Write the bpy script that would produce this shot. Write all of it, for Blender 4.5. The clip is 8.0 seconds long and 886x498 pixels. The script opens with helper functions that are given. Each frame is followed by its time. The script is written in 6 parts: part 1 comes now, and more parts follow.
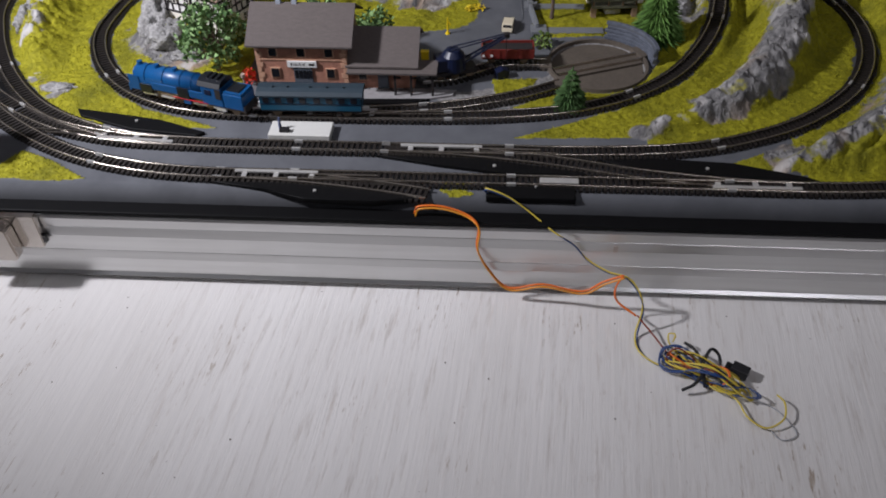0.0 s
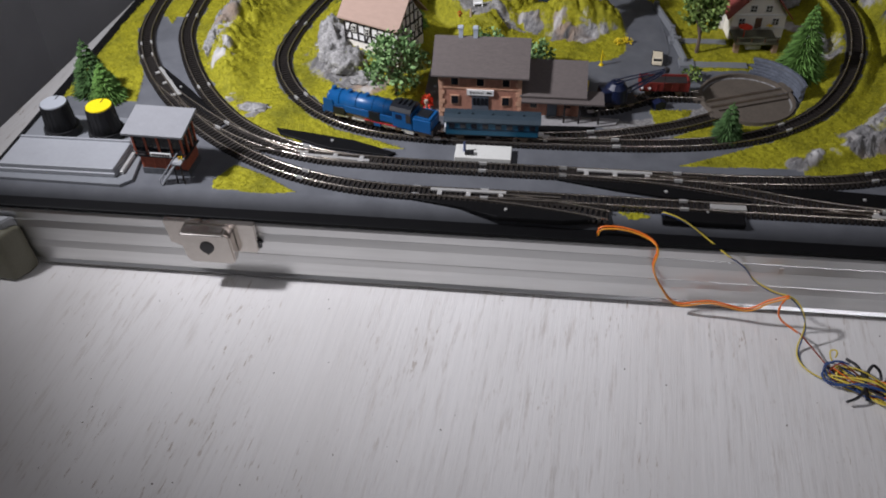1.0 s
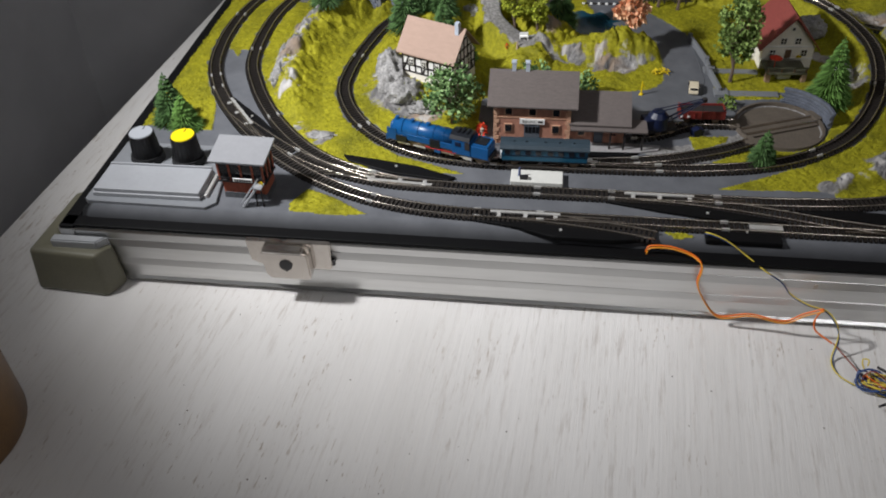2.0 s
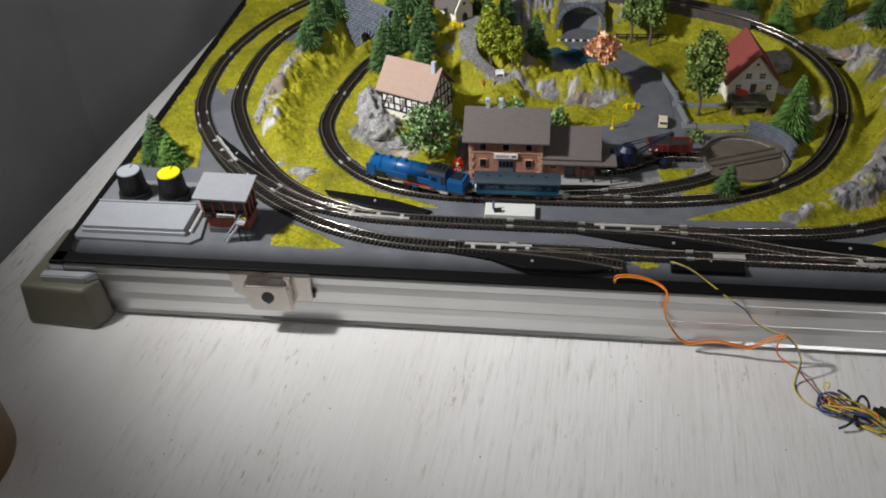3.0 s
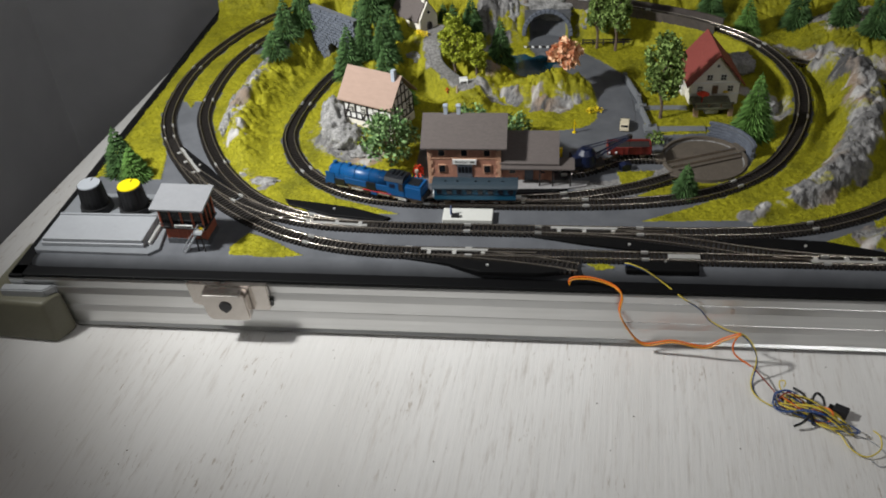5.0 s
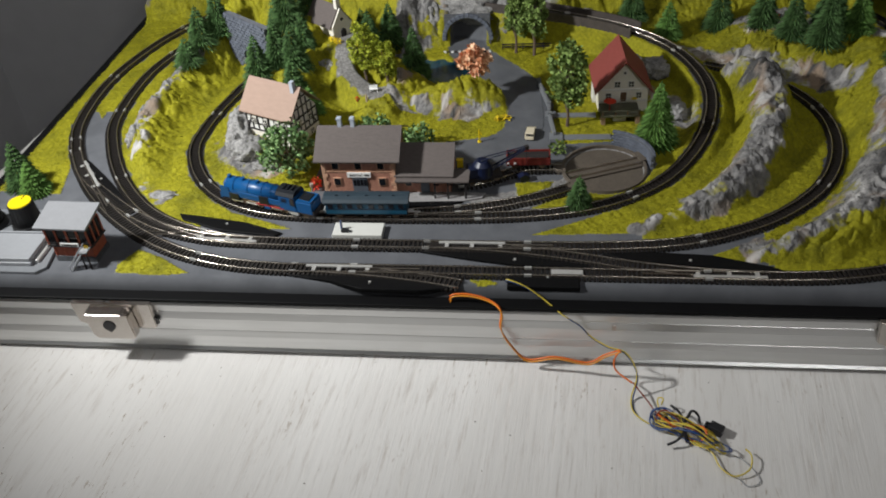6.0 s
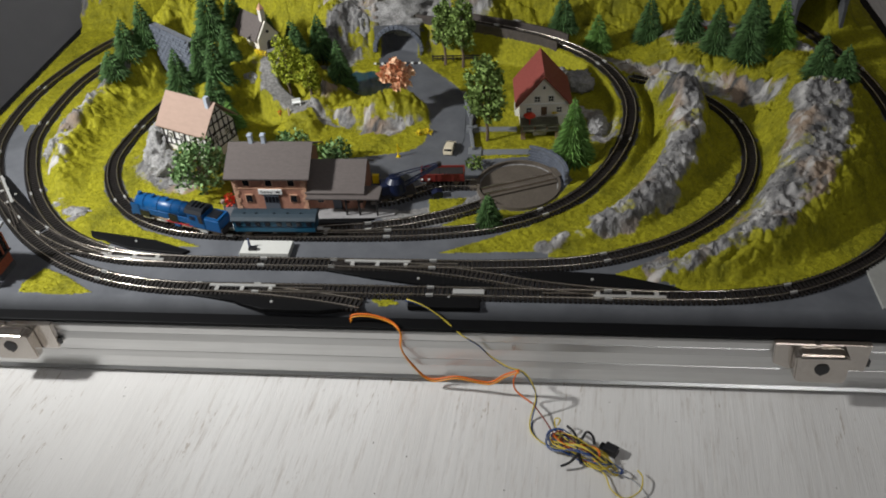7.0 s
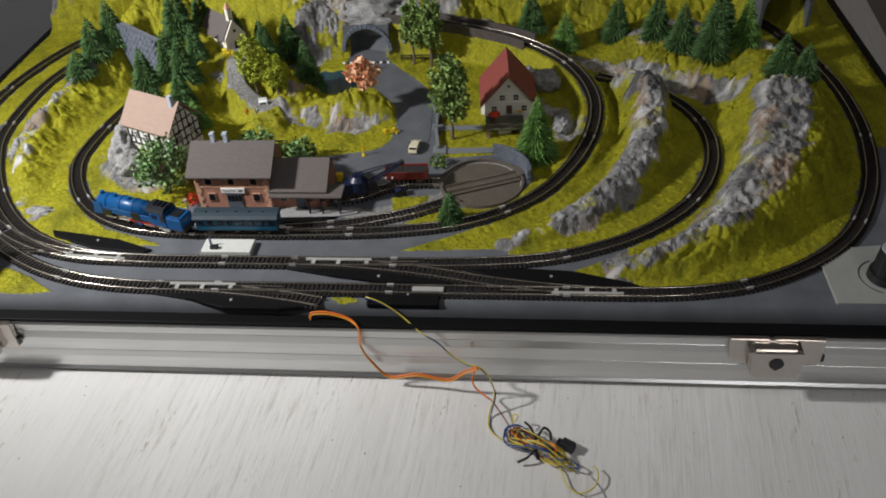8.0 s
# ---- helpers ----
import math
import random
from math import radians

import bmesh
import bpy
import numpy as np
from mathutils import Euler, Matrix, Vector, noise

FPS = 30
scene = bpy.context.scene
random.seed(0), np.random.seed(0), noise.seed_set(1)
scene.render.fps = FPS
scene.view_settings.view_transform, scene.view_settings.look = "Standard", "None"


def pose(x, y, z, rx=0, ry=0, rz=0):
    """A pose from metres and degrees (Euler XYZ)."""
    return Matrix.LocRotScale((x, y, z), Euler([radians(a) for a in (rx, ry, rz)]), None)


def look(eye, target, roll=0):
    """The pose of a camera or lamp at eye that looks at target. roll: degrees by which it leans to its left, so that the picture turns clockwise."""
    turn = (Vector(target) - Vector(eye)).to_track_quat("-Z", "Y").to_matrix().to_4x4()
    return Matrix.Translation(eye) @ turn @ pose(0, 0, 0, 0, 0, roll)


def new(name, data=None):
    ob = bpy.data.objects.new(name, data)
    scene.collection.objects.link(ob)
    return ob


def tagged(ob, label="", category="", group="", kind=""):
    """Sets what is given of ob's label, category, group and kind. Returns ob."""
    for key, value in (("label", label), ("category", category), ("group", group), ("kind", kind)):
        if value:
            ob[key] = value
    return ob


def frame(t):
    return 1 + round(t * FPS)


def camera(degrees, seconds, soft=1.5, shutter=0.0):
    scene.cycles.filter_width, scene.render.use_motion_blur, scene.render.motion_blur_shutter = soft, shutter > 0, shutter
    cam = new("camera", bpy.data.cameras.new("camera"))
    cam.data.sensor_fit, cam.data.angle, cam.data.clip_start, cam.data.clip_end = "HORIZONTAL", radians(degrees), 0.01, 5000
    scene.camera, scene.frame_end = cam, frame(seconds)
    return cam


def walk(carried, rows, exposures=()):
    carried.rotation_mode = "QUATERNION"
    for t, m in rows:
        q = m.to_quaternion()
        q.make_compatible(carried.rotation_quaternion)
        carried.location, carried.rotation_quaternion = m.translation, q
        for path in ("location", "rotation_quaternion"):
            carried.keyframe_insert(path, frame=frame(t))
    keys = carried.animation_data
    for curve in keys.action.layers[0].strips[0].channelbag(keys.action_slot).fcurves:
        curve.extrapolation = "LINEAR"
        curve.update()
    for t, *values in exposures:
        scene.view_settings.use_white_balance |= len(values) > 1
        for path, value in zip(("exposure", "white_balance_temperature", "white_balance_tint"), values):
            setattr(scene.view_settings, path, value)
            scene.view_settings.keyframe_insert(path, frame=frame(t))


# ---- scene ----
cam = camera(55.7, 8.0, soft=1.9)
PATH = [
    (0, (0.006, -0.29, 0.252), (-0.107, 1.184, -1.095), -1.2),
    (0.5, (-0.029, -0.302, 0.272), (-0.172, 1.17, -1.074), -0.7),
    (1, (-0.069, -0.327, 0.286), (-0.262, 1.151, -1.047), -1.4),
    (1.5, (-0.09, -0.34, 0.297), (-0.299, 1.148, -1.023), -1.5),
    (1.7, (-0.095, -0.349, 0.305), (-0.316, 1.142, -1.011), -2.0),
    (3, (-0.079, -0.371, 0.329), (-0.297, 1.17, -0.927), -2.5),
    (3.5, (-0.076, -0.372, 0.33), (-0.285, 1.186, -0.907), -3.1),
    (4, (-0.073, -0.376, 0.327), (-0.275, 1.194, -0.895), -3.3),
    (5.3, (-0.036, -0.367, 0.324), (-0.276, 1.188, -0.911), -4.1),
    (5.5, (-0.026, -0.363, 0.324), (-0.266, 1.188, -0.915), -4.2),
    (6, (0.025, -0.349, 0.331), (-0.216, 1.191, -0.922), -4.7),
    (6.5, (0.063, -0.335, 0.331), (-0.165, 1.205, -0.925), -4.4),
    (7, (0.078, -0.334, 0.337), (-0.141, 1.204, -0.922), -4.3),
    (7.5, (0.089, -0.333, 0.339), (-0.123, 1.206, -0.921), -4.3),
    (8, (0.097, -0.335, 0.335), (-0.1, 1.208, -0.923), -4.0),
]
walk(cam, [(t, look(eye, target, roll)) for t, eye, target, roll in PATH],
     exposures=[(0, -0.15, 6000, 19), (1, -0.15, 6000, 18), (1.5, -0.05, 6150, 15), (3, 0.0, 6250, 12), (4, 0.0, 6260, 10), (5.5, 0.0, 6310, 10), (8, 0.03, 6270, 11)])

# ---- light ----
scene.view_settings.exposure = 0.0
world = bpy.data.worlds.new("room_world")
scene.world = world
world.use_nodes = True
world.node_tree.nodes["Background"].inputs[0].default_value = (0.62, 0.66, 0.75, 1)
world.node_tree.nodes["Background"].inputs[1].default_value = 0.010


def lamp(name, eye, target, size, power, colour):
    data = bpy.data.lights.new(name, "AREA")
    data.shape, data.size, data.energy, data.color = "DISK", size, power, colour
    ob = new(name, data)
    ob.matrix_world = look(eye, target)
    return ob


spot = bpy.data.lights.new("desk_lamp_light", "SPOT")
spot.energy, spot.color, spot.spot_size, spot.spot_blend, spot.shadow_soft_size = 19.5, (1.0, 0.99, 0.945), radians(100), 1.0, 0.024
new("desk_lamp_light", spot).matrix_world = look((-0.50, -0.030, 0.40), (0.03, 0.320, 0.0))
# added fill that lifts table, building fronts and walls; no lamp is known there
lamp("front_fill_light", (0.55, -0.90, 0.85), (-0.45, 0.50, 0.0), 0.25, 1.75, (1.0, 0.98, 0.95))
lamp("ceiling_lamp_light", (0.25, -0.45, 1.66), (-0.20, 0.35, 0.0), 0.35, 1.5, (1.0, 0.98, 0.96))

# ---- materials ----


def material(name, colour, rough=0.6, metal=0.0, scale=200.0, var=0.25, bump=0.15, fine=6.0, spec=0.5, stretch=None, colour2=None, islands=0.0, objects=0.0, size=0.001):
    m = bpy.data.materials.new(name)
    m.use_nodes = True
    nt = m.node_tree
    n, l = nt.nodes, nt.links
    b = n["Principled BSDF"]
    b.inputs["Roughness"].default_value = rough
    b.inputs["Metallic"].default_value = metal
    b.inputs["Specular IOR Level"].default_value = spec
    co = n.new("ShaderNodeTexCoord")
    src = co.outputs["Object"]
    if stretch:
        mp = n.new("ShaderNodeMapping")
        mp.inputs["Scale"].default_value = stretch
        l.new(src, mp.inputs["Vector"])
        src = mp.outputs["Vector"]
    big = n.new("ShaderNodeTexNoise")
    big.inputs["Scale"].default_value, big.inputs["Detail"].default_value = scale, 3
    small = n.new("ShaderNodeTexNoise")
    small.inputs["Scale"].default_value, small.inputs["Detail"].default_value = scale * fine, 4
    l.new(src, big.inputs["Vector"])
    l.new(src, small.inputs["Vector"])
    add = n.new("ShaderNodeMath")
    add.operation = "ADD"
    l.new(big.outputs["Fac"], add.inputs[0])
    l.new(small.outputs["Fac"], add.inputs[1])
    last = add.outputs[0]
    for kind, amount in (("island", islands), ("object", objects)):
        if amount:
            inf = n.new("ShaderNodeNewGeometry" if kind == "island" else "ShaderNodeObjectInfo")
            mul = n.new("ShaderNodeMath")
            mul.operation = "MULTIPLY_ADD"
            mul.inputs[1].default_value = amount
            l.new(inf.outputs["Random Per Island" if kind == "island" else "Random"], mul.inputs[0])
            l.new(last, mul.inputs[2])
            sub = n.new("ShaderNodeMath")
            sub.operation = "SUBTRACT"
            sub.inputs[1].default_value = amount / 2
            l.new(mul.outputs[0], sub.inputs[0])
            last = sub.outputs[0]
    ramp = n.new("ShaderNodeMapRange")
    ramp.inputs["From Min"].default_value, ramp.inputs["From Max"].default_value = 0.6, 1.4
    l.new(last, ramp.inputs["Value"])
    mix = n.new("ShaderNodeMix")
    mix.data_type = "RGBA"
    lo = [c * (1 - var) for c in colour]
    hi = colour2 if colour2 else [min(1.0, c * (1 + var)) for c in colour]
    mix.inputs[6].default_value, mix.inputs[7].default_value = (*lo, 1), (*hi, 1)
    l.new(ramp.outputs["Result"], mix.inputs[0])
    l.new(mix.outputs[2], b.inputs["Base Color"])
    if bump:
        bp = n.new("ShaderNodeBump")
        bp.inputs["Strength"].default_value, bp.inputs["Distance"].default_value = bump, size
        l.new(small.outputs["Fac"], bp.inputs["Height"])
        l.new(bp.outputs["Normal"], b.inputs["Normal"])
    return m


M = {}


def mat(key, *a, **k):
    M[key] = material(key, *a, **k)
    return M[key]


mat("aluminium", (0.58, 0.58, 0.575), 0.34, 1.0, 30, 0.12, 0.06, 8, stretch=(0.06, 1, 1), size=0.0003)
mat("nickel", (0.54, 0.50, 0.46), 0.19, 0.95, 60, 0.08, 0.05, size=0.0003)
mat("corner_plastic", (0.145, 0.138, 0.095), 0.5, 0, 60, 0.12, 0.2, 12, size=0.0003)
mat("stain", (0.52, 0.47, 0.44), 0.4, 0.9, 300, 0.25, 0.0)
mat("grey_plastic", (0.34, 0.35, 0.36), 0.45, 0, 60, 0.06, 0.05)
mat("black_plastic", (0.018, 0.018, 0.02), 0.42, 0, 100, 0.2, 0.1, size=0.0003)
mat("knob_black", (0.010, 0.010, 0.011), 0.5, 0, 300, 0.2, 0.1, size=0.0003)
mat("yellow_cap", (0.85, 0.66, 0.0), 0.45, 0, 100, 0.05, 0)
mat("grey_cap", (0.36, 0.38, 0.41), 0.4, 0, 100, 0.05, 0)
mat("sleeper", (0.011, 0.008, 0.0065), 0.6, 0, 400, 0.3, 0.2, objects=0.3, size=0.0003)
mat("rail", (0.50, 0.45, 0.39), 0.24, 0.95, 60, 0.2, 0.0)
mat("joiner", (0.78, 0.77, 0.74), 0.3, 0.6, 100, 0.1, 0.0)
mat("point_bed", (0.004, 0.004, 0.0045), 0.6, 0, 200, 0.2, 0.1, spec=0.15, size=0.0003)
mat("wall_paint", (0.80, 0.80, 0.81), 0.9, 0, 2.5, 0.08, 0.05)
# darker, browner copy of the wall colour, with shade put into it
mat("wall_shaded", (0.34, 0.29, 0.25), 0.9, 0, 2.5, 0.08, 0.05)
mat("floor_grey", (0.20, 0.20, 0.205), 0.7, 0, 4, 0.1, 0.05)
mat("white_plastic", (0.66, 0.66, 0.62), 0.4, 0, 100, 0.05, 0.05, size=0.0003)


def table_material():
    """White-washed softwood: worn paint with streaks of bare wood along the grain."""
    m = bpy.data.materials.new("painted_wood")
    m.use_nodes = True
    n, l = m.node_tree.nodes, m.node_tree.links
    b = n["Principled BSDF"]
    b.inputs["Roughness"].default_value = 0.5
    co = n.new("ShaderNodeTexCoord")

    def tex(scale, sx, sy, detail=4, rough=0.6):
        mp = n.new("ShaderNodeMapping")
        mp.inputs["Scale"].default_value = (sx, sy, 1)
        t = n.new("ShaderNodeTexNoise")
        t.inputs["Scale"].default_value, t.inputs["Detail"].default_value, t.inputs["Roughness"].default_value = scale, detail, rough
        l.new(co.outputs["Object"], mp.inputs["Vector"])
        l.new(mp.outputs["Vector"], t.inputs["Vector"])
        return t.outputs["Fac"]

    def rng(v, a, c, lo=0.0, hi=1.0):
        r = n.new("ShaderNodeMapRange")
        for k, x in (("From Min", a), ("From Max", c), ("To Min", lo), ("To Max", hi)):
            r.inputs[k].default_value = x
        l.new(v, r.inputs["Value"])
        return r.outputs["Result"]

    def mul(u, v):
        k = n.new("ShaderNodeMath")
        k.operation = "MULTIPLY"
        l.new(u, k.inputs[0])
        l.new(v, k.inputs[1])
        return k.outputs[0]

    def mix(fac, u, v):
        k = n.new("ShaderNodeMix")
        k.data_type = "RGBA"
        l.new(fac, k.inputs[0])
        for i, c in ((6, u), (7, v)):
            if isinstance(c, tuple):
                k.inputs[i].default_value = (*c, 1)
            else:
                l.new(c, k.inputs[i])
        return k.outputs[2]

    broad = rng(tex(5, 1.0, 0.25), 0.35, 0.65)
    base = mix(broad, (0.63, 0.61, 0.585), (0.79, 0.775, 0.755))
    grain = rng(tex(340, 1.0, 0.09, 5, 0.7), 0.52, 0.84)
    area = rng(tex(9, 1.0, 0.4), 0.38, 0.58)
    base = mix(mul(grain, area), base, (0.44, 0.39, 0.345))
    crack = rng(tex(520, 1.0, 0.16, 4, 0.65), 0.595, 0.67)
    area2 = rng(tex(17, 1.0, 0.7), 0.49, 0.64)
    base = mix(mul(crack, area2), base, (0.36, 0.295, 0.235))
    speck = rng(tex(420, 1, 1, 1, 0.3), 0.80, 0.84)
    base = mix(speck, base, (0.09, 0.06, 0.04))
    l.new(base, b.inputs["Base Color"])
    bp = n.new("ShaderNodeBump")
    bp.inputs["Strength"].default_value, bp.inputs["Distance"].default_value = 0.6, 0.0006
    l.new(tex(260, 1.0, 0.035, 5, 0.7), bp.inputs["Height"])
    l.new(bp.outputs["Normal"], b.inputs["Normal"])
    return m


M["table"] = table_material()


def terrain_material():
    """Grey painted board, flock grass, rock and gravel, laid out by the mesh's cover attribute."""
    m = bpy.data.materials.new("landscape")
    m.use_nodes = True
    n, l = m.node_tree.nodes, m.node_tree.links
    b = n["Principled BSDF"]
    b.inputs["Roughness"].default_value = 0.75
    b.inputs["Specular IOR Level"].default_value = 0.25
    co = n.new("ShaderNodeTexCoord")
    at = n.new("ShaderNodeAttribute")
    at.attribute_name = "cover"
    sep = n.new("ShaderNodeSeparateColor")
    l.new(at.outputs["Color"], sep.inputs[0])

    def tex(scale, detail=4, rough=0.6, dist=0.0):
        t = n.new("ShaderNodeTexNoise")
        t.inputs["Scale"].default_value, t.inputs["Detail"].default_value = scale, detail
        t.inputs["Roughness"].default_value, t.inputs["Distortion"].default_value = rough, dist
        l.new(co.outputs["Object"], t.inputs["Vector"])
        return t.outputs["Fac"]

    def rng(v, a, c, lo=0.0, hi=1.0):
        r = n.new("ShaderNodeMapRange")
        for k, x in (("From Min", a), ("From Max", c), ("To Min", lo), ("To Max", hi)):
            r.inputs[k].default_value = x
        l.new(v, r.inputs["Value"])
        return r.outputs["Result"]

    def mix(fac, u, v):
        k = n.new("ShaderNodeMix")
        k.data_type = "RGBA"
        l.new(fac, k.inputs[0])
        for i, c in ((6, u), (7, v)):
            if isinstance(c, tuple):
                k.inputs[i].default_value = (*c, 1)
            else:
                l.new(c, k.inputs[i])
        return k.outputs[2]

    def edge(channel, width=0.12):
        a = n.new("ShaderNodeMath")
        a.operation = "ADD"
        l.new(sep.outputs[channel], a.inputs[0])
        l.new(rng(tex(330, 3), 0.3, 0.7, -0.22, 0.22), a.inputs[1])
        return rng(a.outputs[0], 0.5 - width, 0.5 + width)

    paint = mix(rng(tex(60, 5), 0.35, 0.65), (0.105, 0.110, 0.122), (0.135, 0.141, 0.155))
    grass = mix(rng(tex(420, 3), 0.30, 0.70), (0.225, 0.212, 0.009), (0.400, 0.375, 0.017))
    grass = mix(rng(tex(38, 4), 0.46, 0.80), grass, (0.105, 0.108, 0.008))
    vein = n.new("ShaderNodeAttribute")
    vein.attribute_name = "vein"
    ridged = n.new("ShaderNodeTexNoise")
    ridged.noise_type = "RIDGED_MULTIFRACTAL"
    for key, val in (("Scale", 300.0), ("Detail", 4.0), ("Roughness", 0.55), ("Lacunarity", 2.1), ("Distortion", 0.8)):
        ridged.inputs[key].default_value = val
    squeeze = n.new("ShaderNodeMapping")
    squeeze.inputs["Rotation"].default_value = (0, 0, radians(37))
    squeeze.inputs["Scale"].default_value = (1.0, 0.5, 0.8)
    l.new(co.outputs["Object"], squeeze.inputs["Vector"])
    l.new(squeeze.outputs["Vector"], ridged.inputs["Vector"])
    crease = ridged.outputs["Fac"]
    rock = mix(rng(tex(260, 5, 0.65, 0.6), 0.35, 0.65), (0.120, 0.118, 0.120), (0.270, 0.262, 0.255))
    rock = mix(rng(crease, 0.95, 1.9), rock, (0.42, 0.41, 0.40))
    rock = mix(rng(tex(24, 2), 0.50, 0.64), rock, (0.30, 0.225, 0.165))
    rock = mix(rng(vein.outputs["Fac"], 0.50, 0.95), rock, (0.52, 0.505, 0.49))
    rock = mix(rng(vein.outputs["Fac"], 0.28, 0.05), rock, (0.085, 0.083, 0.083))
    soil = mix(rng(tex(500, 4), 0.35, 0.65), (0.15, 0.145, 0.14), (0.32, 0.31, 0.30))
    rim = n.new("ShaderNodeAttribute")
    rim.attribute_name = "rim"
    paint = mix(rim.outputs["Fac"], paint, (0.009, 0.0095, 0.0105))
    col = mix(edge(2), paint, soil)
    col = mix(edge(0), col, grass)
    col = mix(edge(1, 0.2), col, rock)
    l.new(col, b.inputs["Base Color"])
    bp = n.new("ShaderNodeBump")
    bp.inputs["Strength"].default_value, bp.inputs["Distance"].default_value = 0.55, 0.0009
    rough = n.new("ShaderNodeMath")
    rough.operation = "MULTIPLY"
    l.new(tex(700, 4), rough.inputs[0])
    mx = n.new("ShaderNodeMath")
    mx.operation = "MAXIMUM"
    l.new(sep.outputs[0], mx.inputs[0])
    l.new(sep.outputs[1], mx.inputs[1])
    l.new(rng(mx.outputs[0], 0.0, 1.0, 0.12, 1.0), rough.inputs[1])
    l.new(rough.outputs[0], bp.inputs["Height"])
    creased = n.new("ShaderNodeMath")
    creased.operation = "MULTIPLY"
    l.new(rng(crease, 0.0, 1.6), creased.inputs[0])
    l.new(sep.outputs[1], creased.inputs[1])
    bp2 = n.new("ShaderNodeBump")
    bp2.inputs["Strength"].default_value, bp2.inputs["Distance"].default_value = 1.0, 0.0022
    l.new(creased.outputs[0], bp2.inputs["Height"])
    l.new(bp.outputs["Normal"], bp2.inputs["Normal"])
    l.new(bp2.outputs["Normal"], b.inputs["Normal"])
    return m


M["terrain"] = terrain_material()

# ---- mesh helpers ----


def part(name, bm, material, parent=None, label=""):
    """Links a bmesh as one mesh object, under a thing or a part."""
    me = bpy.data.meshes.new(name)
    bm.to_mesh(me)
    bm.free()
    me.materials.append(material)
    ob = new(name, me)
    ob.parent = parent
    return tagged(ob, label)


def shared(name, me, parent, m, label=""):
    ob = new(name, me)
    ob.parent = parent
    ob.matrix_basis = m
    return tagged(ob, label)


def mesh_of(bm, material, name):
    me = bpy.data.meshes.new(name)
    bm.to_mesh(me)
    bm.free()
    me.materials.append(material)
    return me


def thing(name, m, label, category, group="", kind=""):
    ob = new(name)
    ob.empty_display_size = 0.01
    ob.matrix_basis = m
    return tagged(ob, label, category, group, kind)


def box(bm, x0, y0, z0, x1, y1, z1, m=None, bevel=0.0):
    r = bmesh.ops.create_cube(bm, size=1)
    vs = r["verts"]
    bmesh.ops.scale(bm, vec=(x1 - x0, y1 - y0, z1 - z0), verts=vs)
    bmesh.ops.translate(bm, vec=((x0 + x1) / 2, (y0 + y1) / 2, (z0 + z1) / 2), verts=vs)
    if bevel:
        es = list({e for v in vs for e in v.link_edges})
        out = bmesh.ops.bevel(bm, geom=es, offset=bevel, segments=2, affect="EDGES", profile=0.5)
        vs = list({v for f in out["faces"] for v in f.verts} | {v for v in vs if v.is_valid})
    if m:
        bmesh.ops.transform(bm, matrix=m, verts=vs)
    return vs


def boxed(*a, **k):
    bm = bmesh.new()
    box(bm, *a, **k)
    return bm


def prism(bm, pts, z0, z1, m=None):
    """A flat outline in x and y, raised from z0 to z1."""
    lo = [bm.verts.new((x, y, z0)) for x, y in pts]
    hi = [bm.verts.new((x, y, z1)) for x, y in pts]
    k = len(pts)
    bm.faces.new(lo[::-1])
    bm.faces.new(hi)
    for i in range(k):
        bm.faces.new((lo[i], lo[(i + 1) % k], hi[(i + 1) % k], hi[i]))
    if m:
        bmesh.ops.transform(bm, matrix=m, verts=lo + hi)
    return lo + hi


def cone(bm, r0, r1, z0, z1, seg=16, m=None, x=0.0, y=0.0):
    r = bmesh.ops.create_cone(bm, cap_ends=True, segments=seg, radius1=r0, radius2=max(r1, 1e-5), depth=z1 - z0)
    vs = r["verts"]
    bmesh.ops.translate(bm, vec=(x, y, (z0 + z1) / 2), verts=vs)
    if m:
        bmesh.ops.transform(bm, matrix=m, verts=vs)
    return vs


def tube(bm, pts, radius, seg=6):
    """A round cord through the points; radius may be a list."""
    pts = [Vector(p) for p in pts]
    rings = []
    for i, p in enumerate(pts):
        d = (pts[min(i + 1, len(pts) - 1)] - pts[max(i - 1, 0)]).normalized()
        a = d.orthogonal().normalized() if abs(d.z) > 0.95 else d.cross(Vector((0, 0, 1))).normalized()
        c = d.cross(a)
        r = radius[i] if isinstance(radius, (list, tuple)) else radius
        rings.append([bm.verts.new(p + r * (math.cos(t) * a + math.sin(t) * c)) for t in [2 * math.pi * k / seg for k in range(seg)]])
    for u, v in zip(rings, rings[1:]):
        for k in range(seg):
            bm.faces.new((u[k], u[(k + 1) % seg], v[(k + 1) % seg], v[k]))
    bm.faces.new(rings[0][::-1])
    bm.faces.new(rings[-1])


def spline(points, step=0.004):
    """Catmull-Rom through the points, resampled at even steps."""
    p = [np.array(q, float) for q in points]
    p = [2 * p[0] - p[1]] + p + [2 * p[-1] - p[-2]]
    out = []
    for a, b, c, d in zip(p, p[1:], p[2:], p[3:]):
        for t in np.linspace(0, 1, 24, endpoint=False):
            out.append(0.5 * (2 * b + (c - a) * t + (2 * a - 5 * b + 4 * c - d) * t * t + (3 * b - a - 3 * c + d) * t ** 3))
    out.append(p[-2])
    out = np.array(out)
    s = np.concatenate([[0], np.cumsum(np.linalg.norm(np.diff(out, axis=0), axis=1))])
    k = max(2, int(round(s[-1] / step)) + 1)
    return np.stack([np.interp(np.linspace(0, s[-1], k), s, out[:, i]) for i in range(out.shape[1])], 1)


def smooth(ob):
    ob.data.polygons.foreach_set("use_smooth", [True] * len(ob.data.polygons))
    return ob


TABLE = -0.0525   # the table's top; rail tops lie at about zero
DECK = -0.0032

